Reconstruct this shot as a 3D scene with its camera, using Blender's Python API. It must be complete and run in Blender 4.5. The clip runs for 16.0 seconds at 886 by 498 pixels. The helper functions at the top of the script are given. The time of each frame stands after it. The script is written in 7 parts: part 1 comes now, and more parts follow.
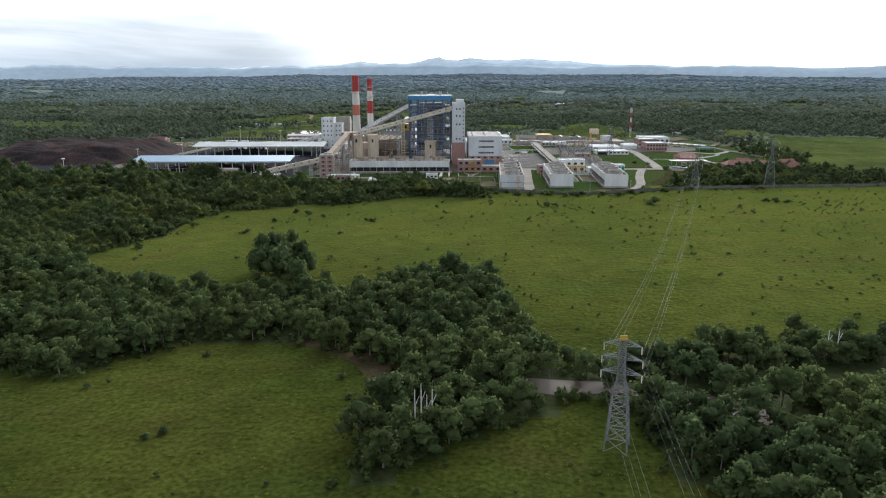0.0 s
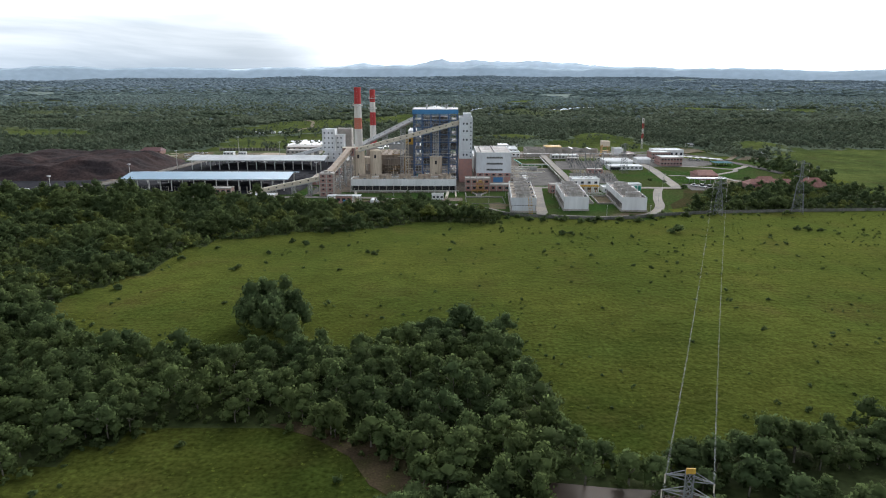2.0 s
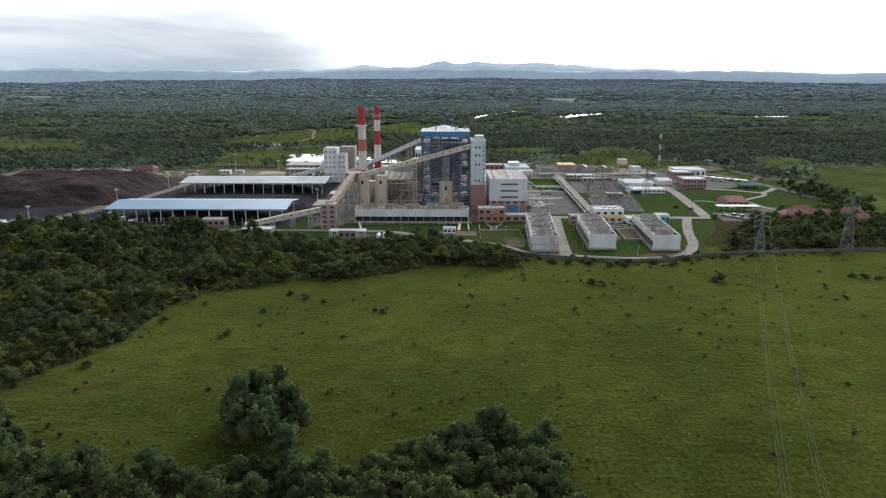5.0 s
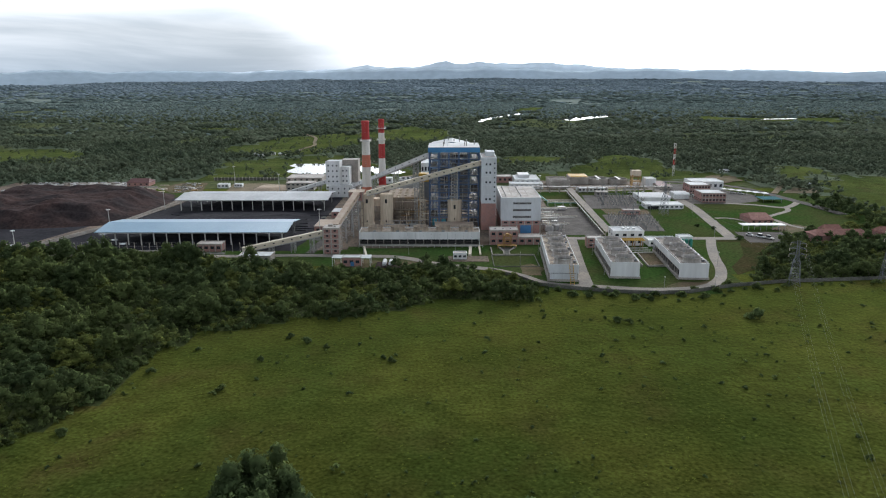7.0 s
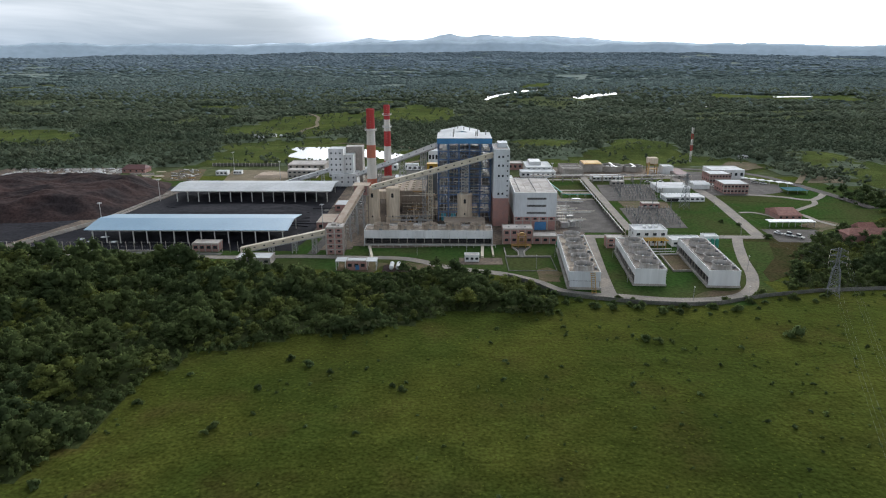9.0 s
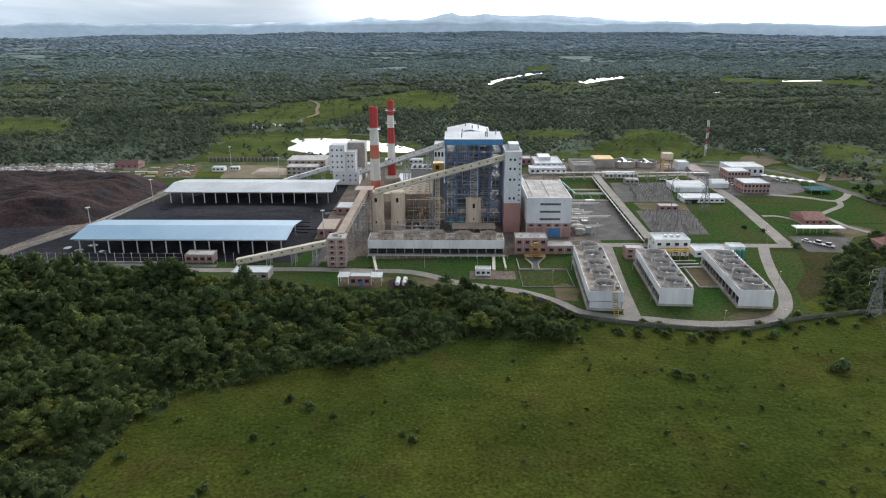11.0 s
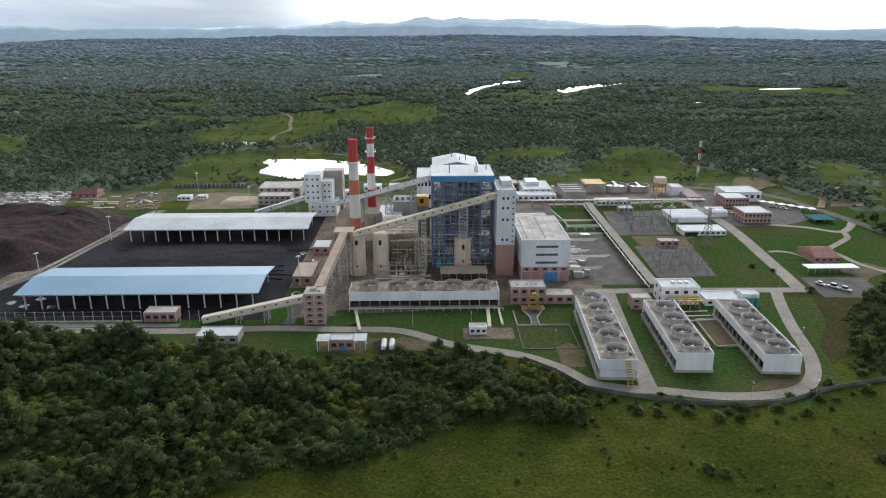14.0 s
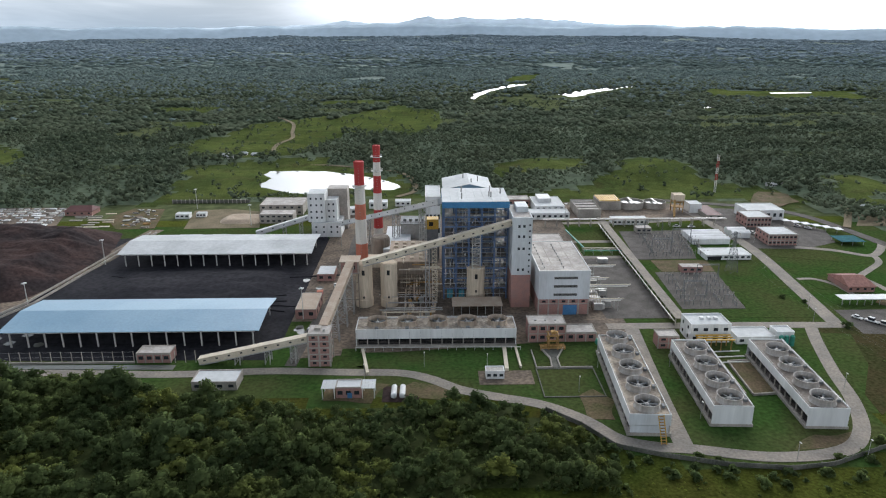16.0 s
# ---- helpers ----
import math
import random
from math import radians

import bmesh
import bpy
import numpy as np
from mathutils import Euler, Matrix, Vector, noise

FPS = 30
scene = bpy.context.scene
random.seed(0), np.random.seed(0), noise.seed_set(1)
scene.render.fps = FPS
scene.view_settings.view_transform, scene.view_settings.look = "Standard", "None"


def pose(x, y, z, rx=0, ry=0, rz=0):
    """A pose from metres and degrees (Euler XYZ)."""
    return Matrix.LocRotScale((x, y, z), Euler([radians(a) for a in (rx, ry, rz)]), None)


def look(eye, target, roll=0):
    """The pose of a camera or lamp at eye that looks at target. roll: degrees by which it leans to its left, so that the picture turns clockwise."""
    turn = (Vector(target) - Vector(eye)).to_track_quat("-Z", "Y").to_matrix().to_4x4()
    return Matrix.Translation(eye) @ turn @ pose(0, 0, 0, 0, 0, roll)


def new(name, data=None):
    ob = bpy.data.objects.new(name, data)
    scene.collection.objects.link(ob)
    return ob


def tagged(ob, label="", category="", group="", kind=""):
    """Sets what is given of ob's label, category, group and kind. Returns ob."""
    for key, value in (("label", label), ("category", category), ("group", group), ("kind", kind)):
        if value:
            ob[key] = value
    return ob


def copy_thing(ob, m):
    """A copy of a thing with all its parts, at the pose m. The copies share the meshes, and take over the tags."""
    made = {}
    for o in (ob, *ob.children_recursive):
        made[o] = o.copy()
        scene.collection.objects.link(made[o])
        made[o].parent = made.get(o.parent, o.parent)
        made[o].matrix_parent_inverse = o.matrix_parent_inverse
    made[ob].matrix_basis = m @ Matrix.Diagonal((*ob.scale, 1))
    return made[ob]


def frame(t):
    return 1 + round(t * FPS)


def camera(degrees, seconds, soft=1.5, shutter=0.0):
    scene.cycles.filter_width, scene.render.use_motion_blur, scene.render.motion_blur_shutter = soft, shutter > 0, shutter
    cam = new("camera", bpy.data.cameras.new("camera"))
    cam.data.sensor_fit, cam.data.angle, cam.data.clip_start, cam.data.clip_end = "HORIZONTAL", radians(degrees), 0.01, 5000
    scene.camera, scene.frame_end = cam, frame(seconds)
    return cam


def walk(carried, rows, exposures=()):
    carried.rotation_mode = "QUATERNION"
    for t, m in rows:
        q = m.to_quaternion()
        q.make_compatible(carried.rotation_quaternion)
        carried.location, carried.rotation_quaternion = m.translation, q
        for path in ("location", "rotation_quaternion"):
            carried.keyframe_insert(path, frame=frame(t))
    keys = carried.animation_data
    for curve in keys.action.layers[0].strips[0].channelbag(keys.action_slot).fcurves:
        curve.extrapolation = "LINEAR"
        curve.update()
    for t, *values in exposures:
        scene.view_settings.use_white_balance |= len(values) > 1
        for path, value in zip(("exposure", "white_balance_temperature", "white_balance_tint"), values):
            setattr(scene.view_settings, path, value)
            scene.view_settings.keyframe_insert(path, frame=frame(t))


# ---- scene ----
cam = camera(65.0, 16.0, soft=1.1)
METRES, EYE, TILT, LEAN, TURN = 225.0, 67.0, -14.0, 0.1, 0.0
ROWS = [
    (0, 0, 0, 0, -0, 0, 0),
    (0.5, -0.002, 0.0291, 0.0172, 0.05, 0.02, -0.04),
    (1, -0.0045, 0.0573, 0.034, 0.09, 0.07, -0.1),
    (1.5, -0.0076, 0.085, 0.0507, 0.13, 0.08, -0.17),
    (2, -0.0113, 0.1131, 0.0677, 0.19, 0.04, -0.21),
    (2.5, -0.0149, 0.1405, 0.0846, 0.25, 0, -0.24),
    (3, -0.0193, 0.1678, 0.1011, 0.26, -0.01, -0.27),
    (3.5, -0.0244, 0.1948, 0.1174, 0.26, 0.03, -0.3),
    (4, -0.0296, 0.2203, 0.1338, 0.27, 0.07, -0.35),
    (6.5, -0.057, 0.3511, 0.2167, 0.35, -0.04, -0.07),
    (7, -0.0612, 0.3787, 0.2335, 0.44, -0.05, -0.06),
    (7.5, -0.0654, 0.4055, 0.25, 0.53, -0.04, -0.09),
    (8, -0.0703, 0.4319, 0.2664, 0.56, -0.02, -0.1),
    (8.5, -0.0749, 0.4579, 0.2824, 0.64, -0.02, -0.16),
    (8.8, -0.0779, 0.4735, 0.2912, 0.67, -0.02, -0.19),
    (8.9, -0.0789, 0.4787, 0.2941, 0.68, -0.25, -0.2),
    (9, -0.0799, 0.4839, 0.297, 0.69, -2.22, -0.21),
    (9.1, -0.0809, 0.4891, 0.3003, 0.6928, -3.55, -0.21),
    (9.2, -0.0819, 0.4942, 0.3037, 0.6956, -3.74, -0.21),
    (9.4, -0.0839, 0.5046, 0.3103, 0.7012, -3.84, -0.21),
    (10.4, -0.0939, 0.5563, 0.3437, 0.7292, -3.87, -0.21),
    (11.5, -0.1049, 0.6131, 0.3804, 0.76, -3.86, -0.21),
    (12, -0.1102, 0.6391, 0.3967, 0.77, -3.85, -0.16),
    (12.5, -0.1157, 0.6652, 0.4129, 0.81, -3.84, -0.14),
    (13, -0.1203, 0.6903, 0.4289, 0.93, -3.8, -0.17),
    (13.3, -0.1225, 0.7053, 0.4384, 0.93, -3.8, -0.17),
    (13.4, -0.1233, 0.7103, 0.4416, 0.2944, -3.7916, -0.0412),
    (13.5, -0.124, 0.7153, 0.4448, -0.58, -3.78, 0.18),
    (13.6, -0.1252, 0.7201, 0.4477, -1.2605, -3.771, 0.2739),
    (13.7, -0.1264, 0.7248, 0.4507, -1.34, -3.77, 0.29),
    (14, -0.1301, 0.7391, 0.4595, -1.34, -3.77, 0.29),
    (14.5, -0.1349, 0.7634, 0.4755, -1.27, -3.76, 0.22),
    (15, -0.1396, 0.7886, 0.4913, -1.22, -3.79, 0.22),
    (15.5, -0.1447, 0.8131, 0.5077, -1.18, -3.84, 0.26),
    (16, -0.1494, 0.8381, 0.5234, -1.17, -3.88, 0.27),
]
walk(cam, [(t, pose(0, 0, EYE, TILT, LEAN, TURN) @ pose(METRES * x, METRES * y, METRES * z, 90 + pitch, roll, yaw)) for t, x, y, z, yaw, pitch, roll in ROWS], exposures=((0, 0.06, 6200, 10), (3, 0.02, 6200, 10), (6.3, -0.2, 6200, 10), (9.0, -0.2, 6200, 10), (11.5, 0.08, 6200, 10), (16, -0.08, 6200, 10)))

# world and light
def build_world():
    w = bpy.data.worlds.new("overcast_sky")
    scene.world = w
    w.use_nodes = True
    nt = w.node_tree
    N, L = nt.nodes, nt.links
    N.clear()
    out = N.new("ShaderNodeOutputWorld")
    bg = N.new("ShaderNodeBackground")
    sky = N.new("ShaderNodeTexSky")
    sky.sky_type = "NISHITA"
    sky.sun_disc = False
    sky.sun_elevation, sky.sun_rotation = radians(SUN_UP), radians(SUN_TURN)
    sky.air_density, sky.dust_density = 1.0, 2.0
    tc = N.new("ShaderNodeTexCoord")
    mp = N.new("ShaderNodeMapping")
    mp.inputs["Scale"].default_value = (1.0, 1.0, 6.5)
    mp.inputs["Location"].default_value = (0.35, 0.0, 0.1)
    no = N.new("ShaderNodeTexNoise")
    no.inputs["Scale"].default_value, no.inputs["Detail"].default_value, no.inputs["Roughness"].default_value = 2.4, 6.0, 0.55
    no.inputs["Distortion"].default_value = 0.5
    L.new(tc.outputs["Generated"], mp.inputs["Vector"])
    L.new(mp.outputs["Vector"], no.inputs["Vector"])
    ramp = N.new("ShaderNodeValToRGB")
    ramp.color_ramp.elements[0].position, ramp.color_ramp.elements[0].color = 0.40, (0.50, 0.56, 0.62, 1)
    ramp.color_ramp.elements[1].position, ramp.color_ramp.elements[1].color = 0.60, (0.82, 0.85, 0.89, 1)
    L.new(no.outputs["Fac"], ramp.inputs["Fac"])
    # bluer sky low down
    sep = N.new("ShaderNodeSeparateXYZ")
    L.new(tc.outputs["Generated"], sep.inputs["Vector"])
    low = N.new("ShaderNodeValToRGB")
    low.color_ramp.elements[0].position, low.color_ramp.elements[0].color = 0.0, (0.78, 0.88, 0.97, 1)
    low.color_ramp.elements[1].position, low.color_ramp.elements[1].color = 0.06, (1.12, 1.13, 1.14, 1)
    for at, c in ((0.14, (2.1, 2.1, 2.08, 1)), (0.26, (1.9, 1.9, 1.88, 1)), (0.45, (0.66, 0.69, 0.74, 1)), (1.0, (0.52, 0.55, 0.60, 1))):
        low.color_ramp.elements.new(at).color = c
    L.new(sep.outputs["Z"], low.inputs["Fac"])
    veil = N.new("ShaderNodeMix")
    veil.data_type, veil.blend_type = "RGBA", "MULTIPLY"
    veil.inputs["Factor"].default_value = 1.0
    L.new(ramp.outputs["Color"], veil.inputs["A"])
    L.new(low.outputs["Color"], veil.inputs["B"])
    # the cloud deck is brightest round the veiled sun
    dot = N.new("ShaderNodeVectorMath")
    dot.operation = "DOT_PRODUCT"
    a, e = radians(SUN_TURN), radians(SUN_UP)
    dot.inputs[1].default_value = (math.sin(a) * math.cos(e), math.cos(a) * math.cos(e), math.sin(e))
    L.new(tc.outputs["Generated"], dot.inputs[0])
    glow = N.new("ShaderNodeMapRange")
    glow.interpolation_type = "SMOOTHERSTEP"
    for k, v in zip(("From Min", "From Max", "To Min", "To Max"), (0.73, 1.0, 0.0, 5.0)):
        glow.inputs[k].default_value = v
    L.new(dot.outputs["Value"], glow.inputs["Value"])
    add = N.new("ShaderNodeMix")
    add.data_type, add.blend_type = "RGBA", "ADD"
    add.inputs["Factor"].default_value = 1.0
    L.new(veil.outputs["Result"], add.inputs["A"])
    L.new(glow.outputs["Result"], add.inputs["B"])
    dim = N.new("ShaderNodeMix")
    dim.data_type, dim.blend_type = "RGBA", "MULTIPLY"
    dim.inputs["Factor"].default_value = 1.0
    dim.inputs["B"].default_value = (0.10, 0.10, 0.10, 1)
    L.new(sky.outputs["Color"], dim.inputs["A"])
    mix = N.new("ShaderNodeMix")
    mix.data_type = "RGBA"
    mix.inputs["Factor"].default_value = 0.88
    L.new(dim.outputs["Result"], mix.inputs["A"])
    L.new(add.outputs["Result"], mix.inputs["B"])
    L.new(mix.outputs["Result"], bg.inputs["Color"])
    bg.inputs["Strength"].default_value = SKY_STRENGTH
    L.new(bg.outputs["Background"], out.inputs["Surface"])


SUN_UP, SUN_TURN, SKY_STRENGTH = 27.0, 20.0, 1.18
build_world()
sun_data = bpy.data.lights.new("sun", "SUN")
sun_data.energy, sun_data.angle, sun_data.color = 0.6, radians(14), (1.0, 0.95, 0.87)
sun = new("sun", sun_data)
sa, se = radians(SUN_TURN), radians(SUN_UP)
sun.matrix_world = look((300 * math.sin(sa), 300 * math.cos(sa), 400), (300 * math.sin(sa) - math.sin(sa) * math.cos(se), 300 * math.cos(sa) - math.cos(sa) * math.cos(se), 400 - math.sin(se)))


# materials
def mat(name, base, rough=0.8, vary=0.25, scale=0.3, fine=3.0, bump=0.15, metal=0.0, tint=None, rnd=0.0, island=0.0, streak=False, spec=0.3, thin=0.0):
    """A procedural surface: base colour varied by a broad and a fine noise, with fine relief. tint: a second colour for the broad patches."""
    m = bpy.data.materials.new(name)
    m.use_nodes = True
    N, L = m.node_tree.nodes, m.node_tree.links
    b = N["Principled BSDF"]
    geo = N.new("ShaderNodeNewGeometry")
    vec = geo.outputs["Position"]
    if streak:
        mp = N.new("ShaderNodeMapping")
        mp.inputs["Scale"].default_value = (1.0, 1.0, 0.15)
        L.new(vec, mp.inputs["Vector"])
        vec = mp.outputs["Vector"]
    n1, n2 = N.new("ShaderNodeTexNoise"), N.new("ShaderNodeTexNoise")
    n1.inputs["Scale"].default_value, n1.inputs["Detail"].default_value = scale, 4.0
    n2.inputs["Scale"].default_value, n2.inputs["Detail"].default_value = fine, 5.0
    L.new(vec, n1.inputs["Vector"])
    L.new(vec, n2.inputs["Vector"])
    mx = N.new("ShaderNodeMix")
    mx.data_type = "RGBA"
    t = tint or tuple(c * (1 - vary) for c in base)
    mx.inputs["A"].default_value, mx.inputs["B"].default_value = (*base, 1), (*t, 1)
    r1 = N.new("ShaderNodeMapRange")
    r1.inputs["From Min"].default_value, r1.inputs["From Max"].default_value = 0.38, 0.62
    L.new(n1.outputs["Fac"], r1.inputs["Value"])
    L.new(r1.outputs["Result"], mx.inputs["Factor"])
    r2 = N.new("ShaderNodeMapRange")
    for k, v in zip(("From Min", "From Max", "To Min", "To Max"), (0.3, 0.7, 1 - vary, 1 + vary)):
        r2.inputs[k].default_value = v
    L.new(n2.outputs["Fac"], r2.inputs["Value"])
    val = r2.outputs["Result"]
    for amount, node, sock in ((rnd, "ShaderNodeObjectInfo", "Random"), (island, "ShaderNodeNewGeometry", "Random Per Island")):
        if amount:
            src = N.new(node)
            r3 = N.new("ShaderNodeMapRange")
            r3.inputs["To Min"].default_value, r3.inputs["To Max"].default_value = 1 - amount, 1 + amount
            L.new(src.outputs[sock], r3.inputs["Value"])
            mu = N.new("ShaderNodeMath")
            mu.operation = "MULTIPLY"
            L.new(val, mu.inputs[0])
            L.new(r3.outputs["Result"], mu.inputs[1])
            val = mu.outputs["Value"]
    sc = N.new("ShaderNodeVectorMath")
    sc.operation = "SCALE"
    L.new(mx.outputs["Result"], sc.inputs[0])
    L.new(val, sc.inputs["Scale"])
    L.new(sc.outputs["Vector"], b.inputs["Base Color"])
    b.inputs["Roughness"].default_value, b.inputs["Metallic"].default_value = rough, metal
    b.inputs["Specular IOR Level"].default_value = spec
    if bump:
        bp = N.new("ShaderNodeBump")
        bp.inputs["Strength"].default_value, bp.inputs["Distance"].default_value = bump, 0.3
        L.new(n2.outputs["Fac"], bp.inputs["Height"])
        L.new(bp.outputs["Normal"], b.inputs["Normal"])
    if thin:
        tr, ms = N.new("ShaderNodeBsdfTranslucent"), N.new("ShaderNodeMixShader")
        L.new(sc.outputs["Vector"], tr.inputs["Color"])
        ms.inputs["Fac"].default_value = thin
        L.new(b.outputs["BSDF"], ms.inputs[1])
        L.new(tr.outputs["BSDF"], ms.inputs[2])
        L.new(ms.outputs["Shader"], N["Material Output"].inputs["Surface"])
    return m


def meadow(name, green, yellow, brown, sheen):
    """Rough pasture: patches of green, yellow and brown grass at three sizes, with a soft fuzz of blades."""
    m = bpy.data.materials.new(name)
    m.use_nodes = True
    N, L = m.node_tree.nodes, m.node_tree.links
    b = N["Principled BSDF"]
    geo = N.new("ShaderNodeNewGeometry")

    def noisy(scale, lo, hi, a=0.0, z=1.0, detail=5.0):
        n, r = N.new("ShaderNodeTexNoise"), N.new("ShaderNodeMapRange")
        n.inputs["Scale"].default_value, n.inputs["Detail"].default_value = scale, detail
        L.new(geo.outputs["Position"], n.inputs["Vector"])
        for k, v in zip(("From Min", "From Max", "To Min", "To Max"), (lo, hi, a, z)):
            r.inputs[k].default_value = v
        L.new(n.outputs["Fac"], r.inputs["Value"])
        return r.outputs["Result"]

    def mixed(f, a, c):
        x = N.new("ShaderNodeMix")
        x.data_type = "RGBA"
        L.new(f, x.inputs["Factor"])
        for k, v in (("A", a), ("B", c)):
            if isinstance(v, tuple):
                x.inputs[k].default_value = (*v, 1)
            else:
                L.new(v, x.inputs[k])
        return x.outputs["Result"]

    def times(a, c):
        x = N.new("ShaderNodeMath")
        x.operation = "MULTIPLY"
        L.new(a, x.inputs[0])
        L.new(c, x.inputs[1])
        return x.outputs["Value"]
    col = mixed(noisy(0.022, 0.40, 0.62), green, yellow)
    col = mixed(times(noisy(0.05, 0.50, 0.72), noisy(0.009, 0.38, 0.6)), col, brown)
    tone = times(times(noisy(0.11, 0.3, 0.7, 0.72, 1.24), noisy(0.9, 0.3, 0.7, 0.5, 1.5)), noisy(0.013, 0.35, 0.65, 0.82, 1.12))
    sc = N.new("ShaderNodeVectorMath")
    sc.operation = "SCALE"
    L.new(col, sc.inputs[0])
    L.new(tone, sc.inputs["Scale"])
    L.new(sc.outputs["Vector"], b.inputs["Base Color"])
    b.inputs["Roughness"].default_value, b.inputs["Specular IOR Level"].default_value = 0.95, 0.0
    b.inputs["Sheen Weight"].default_value, b.inputs["Sheen Roughness"].default_value = sheen, 0.4
    b.inputs["Sheen Tint"].default_value = (0.62, 0.72, 0.16, 1)
    bp = N.new("ShaderNodeBump")
    bp.inputs["Strength"].default_value, bp.inputs["Distance"].default_value = 0.6, 0.4
    L.new(noisy(0.42, 0.2, 0.8), bp.inputs["Height"])
    L.new(bp.outputs["Normal"], b.inputs["Normal"])
    return m


GRASS = meadow("meadow_grass", (0.027, 0.038, 0.0078), (0.045, 0.050, 0.010), (0.043, 0.033, 0.0115), 0.17)
SCRUB = mat("dull_scrub_meadow", (0.070, 0.084, 0.040), 0.95, 0.35, 0.012, 0.12, 0.4, tint=(0.094, 0.106, 0.050), spec=0.0)
PASTURE = meadow("bright_pasture", (0.043, 0.060, 0.021), (0.074, 0.090, 0.028), (0.062, 0.058, 0.028), 0.04)
LAWN = mat("mown_lawn", (0.036, 0.070, 0.018), 0.95, 0.3, 0.03, 0.6, 0.4, tint=(0.058, 0.068, 0.025), spec=0.0)
LEAF = mat("broad_leaves", (0.116, 0.148, 0.052), 0.85, 0.3, 0.028, 0.5, 0.0, tint=(0.08, 0.112, 0.046), rnd=0.22, island=0.24, spec=0.02, thin=0.6)
YOUNGLEAF = mat("young_leaves", (0.170, 0.192, 0.050), 0.85, 0.28, 0.05, 0.5, 0.0, tint=(0.122, 0.150, 0.050), rnd=0.22, island=0.26, spec=0.02, thin=0.6)
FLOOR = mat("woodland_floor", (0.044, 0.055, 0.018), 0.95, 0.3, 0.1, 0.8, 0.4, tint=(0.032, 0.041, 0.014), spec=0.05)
# far leaf and field colours hold painted distance haze, stronger with each band
FARLEAF = mat("faint_haze_woodland_leaves", (0.084, 0.106, 0.066), 0.9, 0.3, 0.010, 0.12, 0.0, tint=(0.12, 0.14, 0.088), island=0.2, spec=0.02, thin=0.4)
HAZELEAF = mat("haze_tinted_horizon_woods", (0.18, 0.22, 0.24), 0.95, 0.2, 0.003, 0.03, 0.0, tint=(0.15, 0.188, 0.206), island=0.10, spec=0.0)
HAZEMIDLEAF = mat("haze_tinted_distant_woods", (0.124, 0.152, 0.136), 0.95, 0.22, 0.005, 0.05, 0.0, tint=(0.104, 0.134, 0.122), island=0.16, spec=0.0)
HAZEFIELD = mat("haze_tinted_distant_meadows", (0.200, 0.230, 0.200), 0.95, 0.2, 0.004, 0.04, 0.0, tint=(0.160, 0.195, 0.170), spec=0.0)
BARK = mat("grey_bark", (0.22, 0.19, 0.15), 0.9, 0.3, 0.6, 6.0, 0.4)
EARTH = mat("brown_earth", (0.052, 0.033, 0.029), 0.95, 0.35, 0.04, 0.5, 0.7, tint=(0.027, 0.021, 0.021), spec=0.05)
MUD = mat("wet_mud", (0.070, 0.048, 0.028), 0.9, 0.3, 0.2, 2.0, 0.3, tint=(0.05, 0.042, 0.018), spec=0.05)
SAND = mat("pale_sand_and_gravel", (0.42, 0.33, 0.24), 0.95, 0.2, 0.1, 1.5, 0.4)
COAL = mat("coal_dust", (0.017, 0.0165, 0.020), 0.9, 0.3, 0.03, 0.4, 0.7, tint=(0.032, 0.0305, 0.034), spec=0.04)
CONC = mat("weathered_concrete", (0.39, 0.35, 0.305), 0.9, 0.16, 0.12, 1.2, 0.2, tint=(0.29, 0.26, 0.225))
ROADC = mat("concrete_road", (0.26, 0.225, 0.185), 0.92, 0.2, 0.1, 1.0, 0.2, tint=(0.20, 0.178, 0.153), spec=0.15)
YARD = mat("dusty_yard", (0.185, 0.142, 0.105), 0.95, 0.4, 0.06, 0.6, 0.4, tint=(0.105, 0.085, 0.068), spec=0.1)
GRAVEL = mat("grey_gravel", (0.118, 0.105, 0.094), 0.95, 0.25, 0.15, 1.5, 0.5, tint=(0.085, 0.077, 0.068), spec=0.1)
DIRT = mat("pale_dirt_track", (0.20, 0.16, 0.105), 0.95, 0.25, 0.1, 1.0, 0.3, tint=(0.15, 0.125, 0.08), spec=0.05)
PYLON = mat("weathered_lattice_steel", (0.17, 0.175, 0.175), 0.7, 0.15, 0.4, 2.0, 0.0)
BRICK = mat("red_brick_infill", (0.36, 0.195, 0.16), 0.9, 0.18, 0.4, 3.0, 0.2, tint=(0.31, 0.185, 0.16))
ROOFTILE = mat("clay_tile_roof", (0.25, 0.115, 0.09), 0.85, 0.25, 0.5, 4.0, 0.3)
WHITE = mat("white_cladding", (0.68, 0.67, 0.65), 0.6, 0.06, 0.12, 0.8, 0.03, tint=(0.57, 0.56, 0.54), streak=True, spec=0.12)
WHITEWALL = mat("white_painted_wall", (0.73, 0.72, 0.7), 0.8, 0.08, 0.2, 1.4, 0.1, tint=(0.61, 0.6, 0.57), streak=True, spec=0.1)
GREYWALL = mat("pale_grey_cladding", (0.58, 0.595, 0.6), 0.6, 0.07, 0.15, 1.5, 0.05, tint=(0.5, 0.505, 0.505), streak=True, spec=0.12)
ROOFM = mat("white_metal_roof", (0.52, 0.525, 0.515), 0.7, 0.09, 0.05, 0.5, 0.05, tint=(0.43, 0.435, 0.425), spec=0.1)
ROOFBLUE = mat("pale_blue_metal_roof", (0.165, 0.275, 0.36), 0.36, 0.08, 0.03, 0.9, 0.03, tint=(0.215, 0.325, 0.405), spec=0.5)
